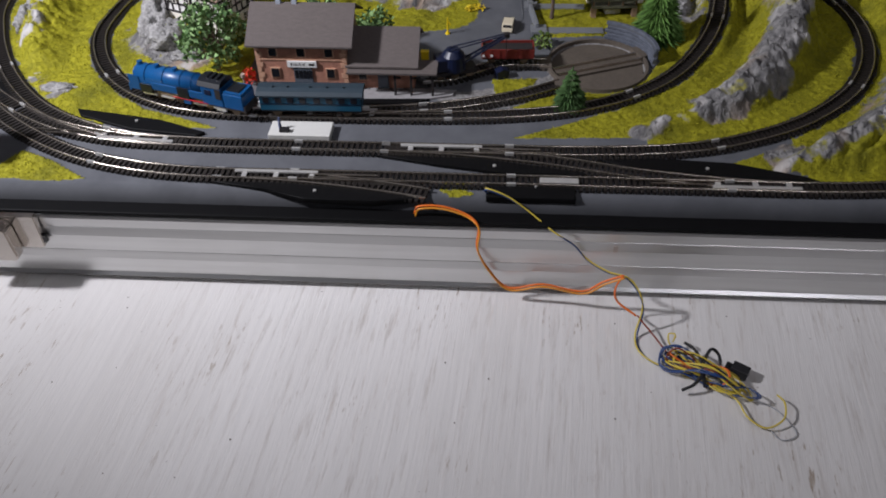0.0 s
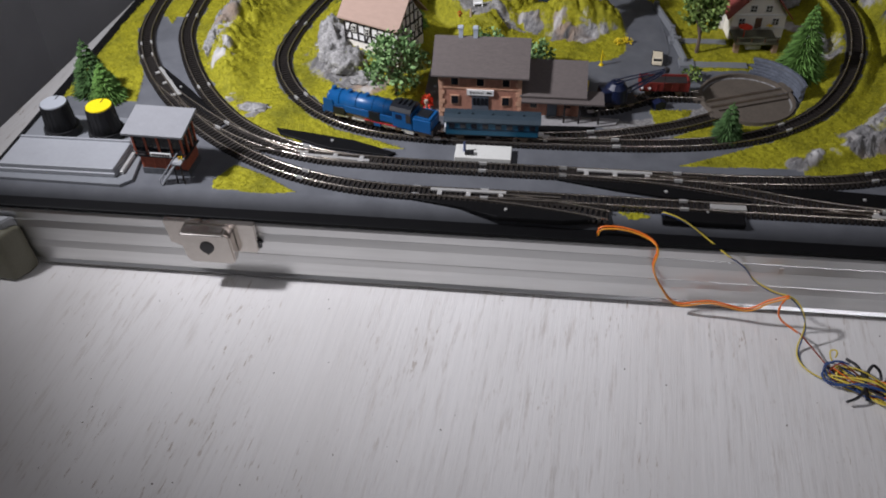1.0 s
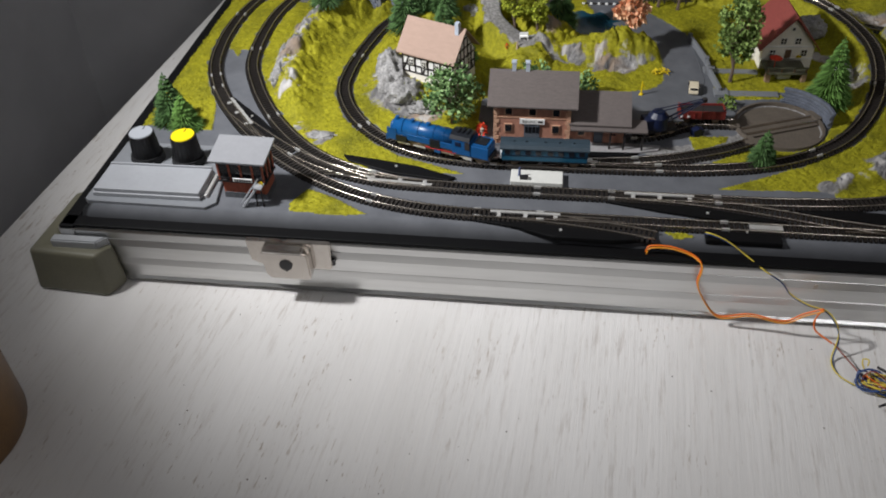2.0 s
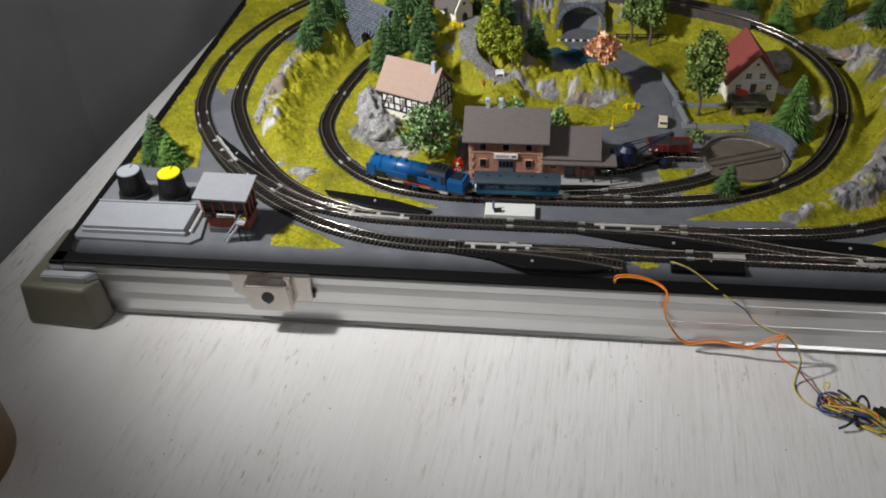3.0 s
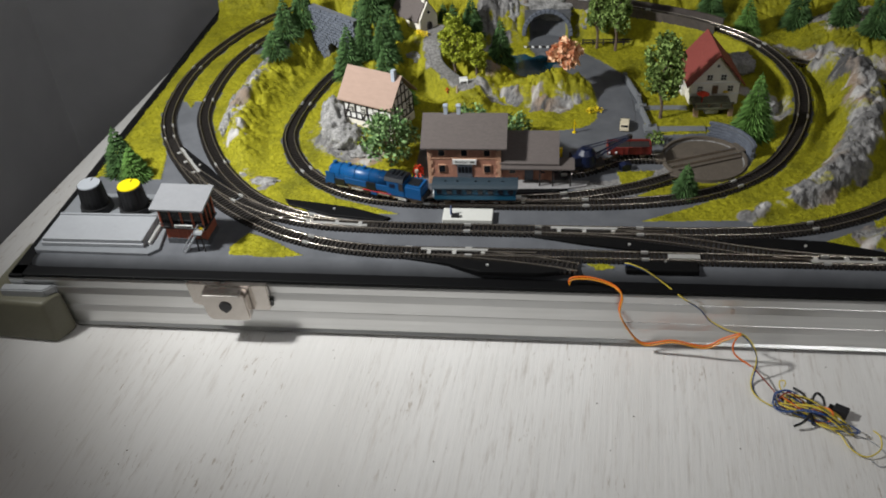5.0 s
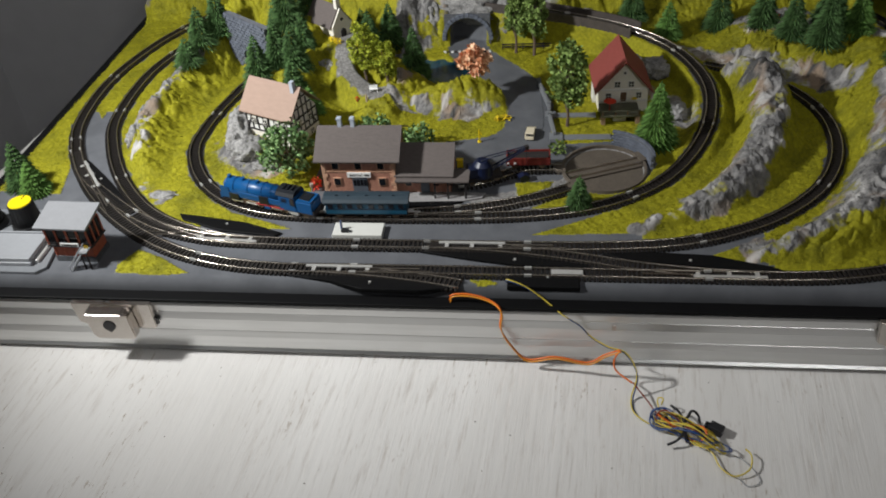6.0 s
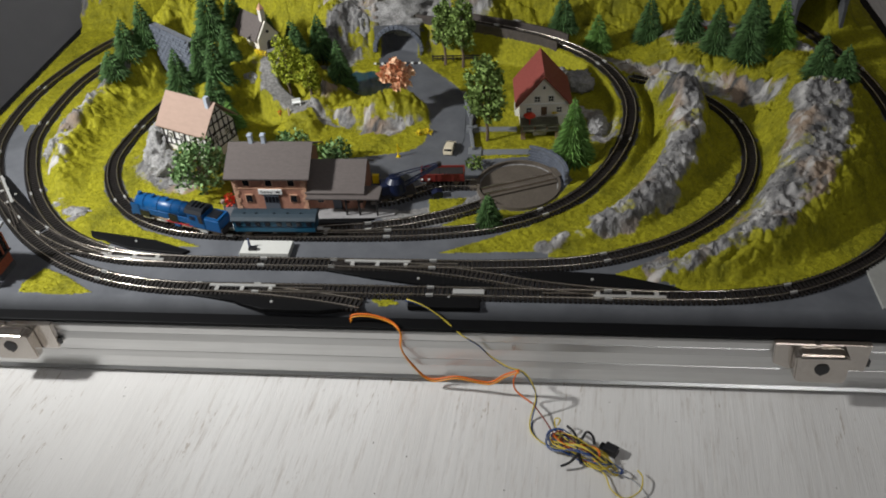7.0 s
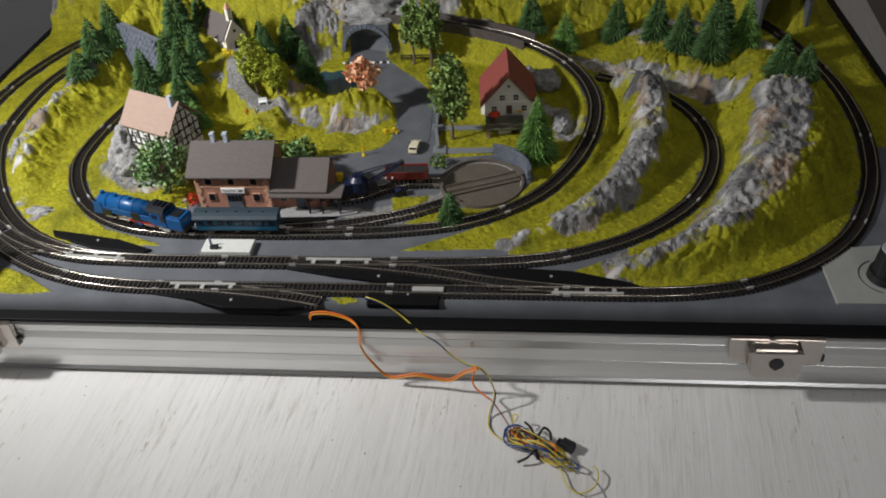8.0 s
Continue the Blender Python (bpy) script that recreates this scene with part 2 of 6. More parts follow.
# ---- room ----
tagged(part("floor", boxed(-0.93, -3.1, -0.85, 3.0, 0.88, -0.80), M["floor_grey"]), "plain grey floor far below the table", "floor", kind="structure")
tagged(part("ceiling", boxed(-0.93, -3.1, 1.75, 3.0, 0.88, 1.80), M["wall_paint"]), "plain pale ceiling", "ceiling", kind="structure")
tagged(part("wall_west", boxed(-0.93, -3, -0.80, -0.83, 0.78, 1.75), M["wall_paint"]), "plain grey painted wall", "wall", kind="structure")
tagged(part("wall_north", boxed(-0.93, 0.78, -0.80, 0.10, 0.88, 1.75), M["wall_paint"]), "plain grey painted wall", "wall", kind="structure")
# right part of the north wall, its shade given by the darker colour
tagged(part("wall_alcove", boxed(0.10, 0.78, -0.80, 3.0, 0.88, 1.75), M["wall_shaded"]), "plain wall in the darker warm grey that stands for shade", "wall", kind="structure")
tagged(part("wall_east", boxed(2.9, -3, -0.80, 3.0, 0.78, 1.75), M["wall_shaded"]), "plain wall in the darker warm grey that stands for shade", "wall", kind="structure")
tagged(part("wall_south", boxed(-0.93, -3.1, -0.80, 3.0, -3.0, 1.75), M["wall_paint"]), "plain grey painted wall", "wall", kind="structure")

# ---- table ----
table = thing("table", pose(0, 0, 0, 0, 0, -4.9), "white-washed wooden table with worn grain", "table")
part("tabletop", boxed(-0.470, -0.62, TABLE - 0.03, 0.412, 0.715, TABLE, bevel=0.002), M["table"], table)
for lx in (-0.40, 0.36):
    for ly in (-0.56, 0.66):
        part("leg", boxed(lx - 0.03, ly - 0.03, -0.80, lx + 0.03, ly + 0.03, TABLE - 0.03), M["table"], table)

# ---- aluminium case ----
X0, X1, YF, YB = -0.392, 0.392, 0.012, 0.60
FTOP, FBOT = -0.0105, -0.0505
case = thing("carrying_case", pose(0, 0, 0), "aluminium carrying case base with ribbed sides, holding a model railway", "case")


def frame_profile(length):
    """A ribbed side of the case, running along x, with its face towards -y."""
    bm = bmesh.new()
    zs = [(FBOT, 0.004), (FBOT + 0.0004, 0.0004), (-0.0488, -0.0004), (-0.0473, 0.0010), (-0.0374, 0.0004), (-0.0372, 0.0001), (-0.0328, 0.0008), (-0.0326, 0.0010),
          (-0.0227, 0.0004), (-0.0225, 0.0001), (-0.0176, 0.0009), (-0.0174, 0.0011), (-0.0120, 0.0007), (FTOP, 0.0012), (FTOP, 0.010), (FBOT, 0.010)]
    a = [bm.verts.new((0, y, z)) for z, y in zs]
    c = [bm.verts.new((length, y, z)) for z, y in zs]
    k = len(zs)
    for i in range(k):
        bm.faces.new((a[i], c[i], c[(i + 1) % k], a[(i + 1) % k]))
    bm.faces.new(a)
    bm.faces.new(c[::-1])
    return bm


for m, ln in ((pose(X0, YF, 0), X1 - X0), (pose(X1, YB, 0, 0, 0, 180), X1 - X0), (pose(X0, YB, 0, 0, 0, -90), YB - YF), (pose(X1, YF, 0, 0, 0, 90), YB - YF)):
    bm = frame_profile(ln)
    bmesh.ops.transform(bm, matrix=m, verts=bm.verts[:])
    part("side_panel", bm, M["aluminium"], case)
part("bottom_panel", boxed(X0 + 0.009, YF + 0.009, FBOT + 0.001, X1 - 0.009, YB - 0.009, FBOT + 0.004), M["black_plastic"], case)
for m, ln in ((pose(X0 + 0.002, YF + 0.0005, 0), X1 - X0 - 0.004), (pose(X0 + 0.0005, YB, 0, 0, 0, -90), YB - YF), (pose(X1 - 0.0005, YF, 0, 0, 0, 90), YB - YF)):
    bm = boxed(0, 0.0008, FTOP + 0.0002, ln, 0.0105, FTOP + 0.0026, bevel=0.0006)
    bmesh.ops.transform(bm, matrix=m, verts=bm.verts[:])
    part("rubber_seal", bm, M["point_bed"], case, "black rubber seal strip")


def case_corner(m):
    bm = bmesh.new()
    prism(bm, [(-0.0205, -0.0135), (0.0285, -0.0165), (0.0335, -0.0085), (0.0360, 0.0), (-0.002, 0.0), (-0.002, 0.056), (-0.0165, 0.050)], FBOT - 0.0015, -0.0205)
    for v in bm.verts:
        if v.co.z > -0.03:
            v.co.x = v.co.x * 0.90 if v.co.x < -0.005 else v.co.x - 0.002 * (v.co.x > 0.02)
            v.co.y += 0.003 * (v.co.y < -0.005)
    bmesh.ops.bevel(bm, geom=bm.edges[:], offset=0.0042, segments=4, affect="EDGES", profile=0.55, clamp_overlap=True)
    bmesh.ops.transform(bm, matrix=m, verts=bm.verts[:])
    c = smooth(part("corner_cap", bm, M["corner_plastic"], case, "olive grey plastic corner cap"))
    bm = bmesh.new()
    prism(bm, [(-0.004, -0.0065), (0.026, -0.0065), (0.031, -0.0005), (0.031, 0.0), (-0.004, 0.0)], -0.024, -0.0150)
    bmesh.ops.bevel(bm, geom=bm.edges[:], offset=0.0008, segments=2, affect="EDGES")
    bmesh.ops.transform(bm, matrix=m, verts=bm.verts[:])
    part("corner_insert", bm, M["grey_plastic"], c, "light grey insert")


case_corner(pose(X0, YF, 0))
case_corner(pose(X1, YF, 0) @ Matrix.Diagonal((-1, 1, 1, 1)))
case_corner(pose(X0, YB, 0) @ Matrix.Diagonal((1, -1, 1, 1)))
case_corner(pose(X1, YB, 0) @ Matrix.Diagonal((-1, -1, 1, 1)))


def latch(x):
    """A nickel key latch on the case's front: a bent plate, a raised lock body and a keyhole."""
    tf = Matrix(((1, 0, 0, x), (0, 0, 1, 0), (0, 1, 0, 0), (0, 0, 0, 1)))
    bm = bmesh.new()
    prism(bm, [(-0.0270, -0.0085), (-0.0255, -0.0245), (-0.0165, -0.0285), (0.0238, -0.0290), (0.0252, -0.0275), (0.0252, -0.0085), (-0.0020, -0.0085), (-0.0020, -0.0097), (-0.0050, -0.0097), (-0.0050, -0.0085)], YF - 0.0030, YF + 0.0005, tf)
    bmesh.ops.recalc_face_normals(bm, faces=bm.faces[:])
    bmesh.ops.bevel(bm, geom=bm.edges[:], offset=0.0004, segments=2, affect="EDGES")
    L = part("latch", bm, M["nickel"], case, "nickel-plated key latch")
    bm = bmesh.new()
    prism(bm, [(-0.0165, -0.0125), (-0.0140, -0.0100), (0.0092, -0.0100), (0.0128, -0.0125), (0.0136, -0.0300), (0.0118, -0.0325), (-0.0120, -0.0325), (-0.0150, -0.0290)], YF - 0.0100, YF - 0.0028, tf)
    bmesh.ops.recalc_face_normals(bm, faces=bm.faces[:])
    bmesh.ops.bevel(bm, geom=bm.edges[:], offset=0.0009, segments=2, affect="EDGES")
    part("lock_body", bm, M["nickel"], L)
    bm = bmesh.new()
    cone(bm, 0.0040, 0.0040, 0, 0.0006, 20, pose(x - 0.0012, YF - 0.0100, -0.0205, 90, 0, 0))
    cyl = part("lock_cylinder", bm, M["black_plastic"], L, "dark heart-shaped keyhole")
    bm = bmesh.new()
    prism(bm, [(-0.0042, -0.0225), (0.0018, -0.0225), (-0.0012, -0.0258)], YF - 0.0105, YF - 0.0098, tf)
    bmesh.ops.recalc_face_normals(bm, faces=bm.faces[:])
    part("keyway", bm, M["black_plastic"], cyl)
    part("lip", boxed(x - 0.0145, YF - 0.0112, -0.0125, x + 0.0096, YF - 0.0060, -0.0108, bevel=0.0006), M["nickel"], L)
    part("hinge_tab", boxed(x + 0.0253, YF - 0.0026, -0.0255, x + 0.0270, YF - 0.0005, -0.0210), M["black_plastic"], L)


latch(-0.2425)
latch(0.2385)
# an old adhesive mark on the front panel
part("stain", boxed(0.0650, YF - 0.0001, -0.0226, 0.0672, YF + 0.0012, -0.0190), M["stain"], case, "dull brownish adhesive mark")

# ---- landscape board ----
LINE_A = spline([(-0.255, 0.470), (-0.290, 0.445), (-0.318, 0.418), (-0.346, 0.362), (-0.361, 0.291), (-0.357, 0.223), (-0.341, 0.178), (-0.312, 0.133), (-0.281, 0.099), (-0.251, 0.0745),
                 (-0.216, 0.0545), (-0.180, 0.0430), (-0.140, 0.0383), (-0.09, 0.0383), (0.0, 0.0383), (0.10, 0.0383), (0.165, 0.0385), (0.202, 0.0415), (0.235, 0.050),
                 (0.270, 0.0690), (0.298, 0.095), (0.320, 0.133), (0.334, 0.173), (0.343, 0.226), (0.343, 0.285), (0.334, 0.340), (0.318, 0.390), (0.305, 0.418)], 0.002)
LINE_B = spline([(-0.255, 0.425), (-0.290, 0.395), (-0.316, 0.354), (-0.330, 0.297), (-0.327, 0.224), (-0.311, 0.179), (-0.285, 0.135), (-0.255, 0.101), (-0.225, 0.081), (-0.190, 0.0680), (-0.150, 0.0640),
                 (-0.10, 0.0634), (0.0, 0.0634), (0.055, 0.0640), (0.103, 0.0685), (0.139, 0.0795), (0.175, 0.0995), (0.208, 0.133), (0.227, 0.174), (0.231, 0.219), (0.218, 0.260), (0.190, 0.292), (0.155, 0.31)], 0.002)
LINE_C = spline([(-0.205, 0.326, 0), (-0.228, 0.294, 0), (-0.239, 0.255, 0), (-0.245, 0.207, 0), (-0.242, 0.172, 0), (-0.222, 0.134, 0), (-0.190, 0.107, 0), (-0.146, 0.0945, 0), (-0.064, 0.0930, 0), (0.011, 0.0965, 0), (0.063, 0.1090, 0.0),
                 (0.103, 0.135, 0.001), (0.131, 0.175, 0.003), (0.147, 0.221, 0.007), (0.147, 0.263, 0.012), (0.127, 0.305, 0.0175), (0.089, 0.336, 0.022), (0.04, 0.356, 0.025), (-0.01, 0.372, 0.027), (-0.06, 0.39, 0.028)], 0.002)
LINE_D = spline([(-0.115, 0.0935), (-0.080, 0.0960), (-0.039, 0.1005), (-0.009, 0.1070), (0.022, 0.1180), (0.0435, 0.1295)], 0.002)
TT = (0.0655, 0.1530)   # the turntable's middle
TTR = 0.0280

CREST = [  # ridges and hills: points of x, y, height and half width, in rows
    [(-0.272, 0.150, 0.004, 0.014), (-0.283, 0.180, 0.009, 0.017), (-0.289, 0.215, 0.012, 0.020), (-0.284, 0.262, 0.015, 0.024), (-0.272, 0.300, 0.022, 0.022), (-0.270, 0.335, 0.034, 0.026), (-0.240, 0.368, 0.050, 0.034), (-0.205, 0.355, 0.054, 0.032)],
    [(0.083, 0.0850, 0.000, 0.005), (0.108, 0.0975, 0.002, 0.008), (0.142, 0.1200, 0.007, 0.012), (0.168, 0.152, 0.012, 0.015), (0.184, 0.190, 0.019, 0.018), (0.190, 0.230, 0.026, 0.019), (0.188, 0.256, 0.028, 0.018), (0.180, 0.274, 0.020, 0.014), (0.172, 0.284, 0.010, 0.010)],
    [(0.155, 0.0560, 0.002, 0.007), (0.195, 0.0720, 0.010, 0.014), (0.232, 0.100, 0.017, 0.022), (0.262, 0.140, 0.024, 0.030), (0.281, 0.190, 0.028, 0.036), (0.287, 0.245, 0.032, 0.038), (0.278, 0.300, 0.026, 0.034), (0.225, 0.350, 0.020, 0.05)],
    [(-0.200, 0.185, 0.013, 0.022), (-0.165, 0.205, 0.013, 0.030), (-0.190, 0.250, 0.022, 0.034), (-0.150, 0.300, 0.028, 0.036), (-0.200, 0.320, 0.042, 0.040)],
    [(-0.105, 0.230, 0.008, 0.022), (-0.090, 0.268, 0.015, 0.022), (-0.115, 0.290, 0.020, 0.03)],
    [(-0.078, 0.250, 0.008, 0.016), (-0.048, 0.249, 0.015, 0.017), (-0.020, 0.252, 0.013, 0.016)],
    [(-0.11, 0.375, 0.040, 0.030), (-0.075, 0.378, 0.044, 0.022), (-0.045, 0.388, 0.050, 0.024), (-0.010, 0.392, 0.046, 0.026), (0.03, 0.40, 0.04, 0.03)],
    [(0.30, 0.43, 0.07, 0.035), (0.34, 0.43, 0.07, 0.035)],
    [(-0.36, 0.47, 0.05, 0.04), (-0.28, 0.50, 0.09, 0.06), (-0.12, 0.45, 0.09, 0.07), (0.0, 0.45, 0.09, 0.06), (0.12, 0.46, 0.08, 0.07), (0.25, 0.47, 0.09, 0.06), (0.33, 0.47, 0.07, 0.04)],
]


def dist_to(line, X, Y):
    """Distance of the grid's points to a line, and the line's height there."""
    best, hz = np.full(X.shape, 9.0), np.zeros(X.shape)
    for p in line[::2]:
        d = np.hypot(X - p[0], Y - p[1])
        near = d < best
        best[near] = d[near]
        if len(p) > 2:
            hz[near] = p[2]
    return best, hz


def inside(poly, X, Y):
    r = np.zeros(X.shape, bool)
    k = len(poly)
    for i in range(k):
        (xa, ya), (xb, yb) = poly[i], poly[(i + 1) % k]
        if ya == yb:
            continue
        c = ((ya > Y) != (yb > Y)) & (X < (xb - xa) * (Y - ya) / (yb - ya) + xa)
        r ^= c
    return r


def noise2(X, Y, scale, seed):
    """Smooth value noise on the plan."""
    rs = np.random.RandomState(seed)
    g = rs.rand(64, 64)
    u, v = X * scale + 31.7, Y * scale + 17.3
    i, j = np.floor(u).astype(int), np.floor(v).astype(int)
    a, b = u - i, v - j
    a, b = a * a * (3 - 2 * a), b * b * (3 - 2 * b)
    w = lambda p, q: g[p % 64, q % 64]
    return (w(i, j) * (1 - a) + w(i + 1, j) * a) * (1 - b) + (w(i, j + 1) * (1 - a) + w(i + 1, j + 1) * a) * b - 0.5


GRASS = [
    [(-0.143, 0.080), (-0.180, 0.0800), (-0.215, 0.092), (-0.245, 0.113), (-0.272, 0.148), (-0.298, 0.190), (-0.314, 0.23), (-0.317, 0.30), (-0.30, 0.37), (-0.20, 0.42), (-0.24, 0.25), (-0.250, 0.18), (-0.225, 0.125), (-0.19, 0.098), (-0.165, 0.089)],
    [(0.016, 0.0770), (0.060, 0.0790), (0.100, 0.082), (0.139, 0.093), (0.175, 0.113), (0.205, 0.145), (0.220, 0.20), (0.21, 0.27), (0.16, 0.33), (0.15, 0.22), (0.125, 0.165), (0.09, 0.118), (0.05, 0.094)],
    [(0.124, 0.0580), (0.160, 0.050), (0.20, 0.0520), (0.235, 0.061), (0.27, 0.082), (0.30, 0.115), (0.325, 0.17), (0.332, 0.25), (0.32, 0.36), (0.22, 0.40), (0.18, 0.32), (0.235, 0.25), (0.238, 0.18), (0.21, 0.125), (0.17, 0.083)],
    [(-0.241, 0.056), (-0.222, 0.048), (-0.199, 0.0335), (-0.215, 0.0305), (-0.247, 0.0325), (-0.249, 0.040)],
    [(-0.021, 0.0325), (-0.008, 0.0330), (-0.002, 0.029), (-0.014, 0.0265)],
    [(-0.386, 0.122), (-0.326, 0.118), (-0.341, 0.178), (-0.357, 0.223), (-0.361, 0.291), (-0.346, 0.362), (-0.318, 0.418), (-0.385, 0.60), (-0.40, 0.4)],
    [(-0.348, 0.235), (-0.341, 0.225), (-0.345, 0.30), (-0.33, 0.36), (-0.30, 0.41), (-0.30, 0.45), (-0.34, 0.39), (-0.353, 0.32), (-0.353, 0.26)],
    [(-0.150, 0.098), (-0.190, 0.107), (-0.222, 0.134), (-0.242, 0.172), (-0.245, 0.207), (-0.239, 0.255), (-0.215, 0.30), (-0.05, 0.42), (-0.04, 0.330), (-0.095, 0.325), (-0.10, 0.295), (-0.062, 0.278), (-0.026, 0.281), (-0.006, 0.255), (-0.004, 0.222), (-0.018, 0.197), (-0.047, 0.190), (-0.135, 0.178), (-0.140, 0.120)],
    [(0.004, 0.136), (0.030, 0.138), (0.028, 0.131), (0.006, 0.118)],
    [(0.014, 0.1055), (0.042, 0.124), (0.068, 0.125), (0.092, 0.137), (0.103, 0.160), (0.098, 0.178), (0.07, 0.190), (0.034, 0.186), (0.034, 0.196), (0.10, 0.196), (0.12, 0.23), (0.10, 0.26), (0.04, 0.29), (-0.014, 0.318), (-0.016, 0.345), (0.05, 0.345), (0.127, 0.305), (0.147, 0.263), (0.147, 0.221), (0.131, 0.175), (0.103, 0.135), (0.063, 0.109)],
    [(0.031, 0.205), (0.058, 0.205), (0.058, 0.222), (0.031, 0.222)],
    [(0.031, 0.228), (0.065, 0.228), (0.065, 0.265), (0.031, 0.265)],
    [(0.355, 0.10), (0.40, 0.10), (0.40, 0.5), (0.33, 0.5), (0.352, 0.33), (0.358, 0.22)],
]


def landscape():
    step = 0.0010
    xs = np.arange(X0 + 0.0075, X1 - 0.007, step)
    ys = np.arange(YF + 0.0065, YB - 0.010, step)
    X, Y = np.meshgrid(xs, ys)
    H = np.full(X.shape, DECK)
    ridge = np.zeros(X.shape)
    for number, row in enumerate(CREST):
        r = np.zeros(X.shape)
        for (xa, ya, za, wa), (xb, yb, zb, wb) in zip(row, row[1:]):
            dx, dy = xb - xa, yb - ya
            t = np.clip(((X - xa) * dx + (Y - ya) * dy) / (dx * dx + dy * dy), 0, 1)
            d = np.hypot(X - xa - t * dx, Y - ya - t * dy)
            w = wa + t * (wb - wa)
            f = np.clip(1 - d / (w * 1.35), 0, 1)
            f = f * f * (3 - 2 * f)
            if number in (1, 2):
                f = 1 - (1 - f) ** 1.9
            r = np.maximum(r, (za + t * (zb - za) - DECK) * f)
        ridge = np.maximum(ridge, r)
    ridge = ridge * np.clip((np.where(Y > 0.30, 0.364, 0.376) - X) / 0.022, 0, 1)
    big = noise2(X, Y, 55, 1)
    mid = noise2(X, Y, 130, 2)
    small = noise2(X, Y, 320, 3)
    tiny = noise2(X, Y, 520, 9)
    grass = np.zeros(X.shape)
    for poly in GRASS:
        grass[inside(poly, X, Y)] = 1
    grass[(Y > 0.405)] = 1

    def between(outer, inner, test):
        o, i = [(p[0], p[1]) for p in outer if test(p)], [(p[0], p[1]) for p in inner if test(p)]
        return inside(o + i[::-1], X, Y)
    grass[between(LINE_B, LINE_C, lambda p: p[0] < -0.205 and p[1] < 0.33)] = 1
    grass[between(LINE_C, LINE_B, lambda p: p[0] > 0.085 and p[1] < 0.30)] = 1
    grass[between(LINE_B, LINE_A, lambda p: p[0] > 0.16 and p[1] < 0.31)] = 1
    grass[between(LINE_A, LINE_B, lambda p: p[0] < -0.2 and p[1] > 0.236)] = 1
    wild = (Y > 0.20) & ~((X < -0.30) & (Y < 0.42))
    grass[wild & (X < 0.365)] = 1
    slope = np.clip(ridge / 0.012, 0, 1)
    H = H + ridge * (1 + np.where(X > 0.08, 0.22, 0.45) * big) + slope * (np.where(X > 0.08, 0.0035, 0.007) * mid + np.where(X > 0.08, 0.0016, 0.0030) * small)
    grass = np.maximum(grass, (ridge > 0.004) * 1.0)
    gx, gy = np.gradient(H, step)
    steep = np.hypot(gx, gy)
    rock = np.zeros(X.shape)
    for line, w, lo in (
            (spline([(0.083, 0.0850), (0.106, 0.0970), (0.125, 0.1080)]), 0.0050, 0.004), (spline([(0.122, 0.1060), (0.143, 0.1200), (0.166, 0.150), (0.182, 0.190), (0.189, 0.230), (0.186, 0.258), (0.178, 0.284)]), 0.0135, 0.005),
            (spline([(0.152, 0.062), (0.182, 0.0735), (0.220, 0.104)]), 0.0110, 0.005), (spline([(0.222, 0.106), (0.252, 0.143), (0.274, 0.19), (0.282, 0.23)]), 0.0205, 0.005),
            (spline([(-0.287, 0.172), (-0.293, 0.205), (-0.297, 0.235), (-0.290, 0.275), (-0.276, 0.300)]), 0.012, 0.008),
            (spline([(-0.262, 0.128), (-0.245, 0.110)]), 0.006, 0.005),
            (spline([(-0.218, 0.200), (-0.212, 0.176), (-0.195, 0.163), (-0.178, 0.152)]), 0.014, 0.012),
            (spline([(-0.090, 0.245), (-0.070, 0.236), (-0.042, 0.230), (-0.014, 0.238)]), 0.0080, 0.004),
            (spline([(-0.150, 0.285), (-0.128, 0.262), (-0.105, 0.25)]), 0.008, 0.012),
            (spline([(-0.095, 0.262), (-0.080, 0.285), (-0.075, 0.31)]), 0.009, 0.010),
            (spline([(0.105, 0.265), (0.125, 0.245), (0.128, 0.215)]), 0.011, 0.010),
            (spline([(-0.115, 0.335), (-0.095, 0.352), (-0.085, 0.375)]), 0.017, 0.012),
            (spline([(-0.10, 0.40), (-0.06, 0.385), (-0.02, 0.385), (0.02, 0.40)]), 0.022, 0.012),
            (spline([(0.13, 0.345), (0.165, 0.325), (0.205, 0.300), (0.236, 0.276), (0.253, 0.255)]), 0.012, 0.008), (spline([(0.20, 0.345), (0.25, 0.33), (0.29, 0.31)]), 0.012, 0.010),
            (spline([(-0.37, 0.46), (-0.32, 0.50), (-0.25, 0.50)]), 0.025, 0.010)):
        d, _ = dist_to(line, X, Y)
        r = np.clip((w + 0.008 * mid + 0.006 * big - d) / lo + 0.3, 0, 1)
        rock = np.maximum(rock, r)
    moss = np.clip((noise2(X, Y, 75, 12) + 0.6 * noise2(X, Y, 190, 13) - 0.10) * 9, 0, 1)
    rock = rock * (1 - np.where(X > 0.1, 0.45, 0.7) * moss)
    # crumpled creases that run slantwise over each rock face
    wx, wy = X + 0.0075 * mid + 0.010 * big, Y + 0.0065 * noise2(X, Y, 140, 21)
    u, v = wx * 0.80 - wy * 0.60, (wx * 0.60 + wy * 0.80) * 0.36
    crag = np.abs(noise2(u, v * 1.2, 150, 5)) * 2
    crag2 = np.abs(noise2(u + 0.1 * v, v * 1.4, 300, 6)) * 2
    fine = np.abs(noise2(u, v * 1.8, 400, 7)) * 2
    H = H + rock * (0.0016 * (0.42 - crag) + 0.0026 * (0.45 - crag2) + 0.0019 * (0.5 - fine)) * np.clip(0.25 + ridge / 0.010, 0, 1)
    vein = np.clip(0.47 + 0.75 * noise2(u + 0.05, v, 170, 31) + 0.55 * noise2(u, v * 1.2, 340, 32) + 0.25 * noise2(X, Y, 70, 33), 0, 1)
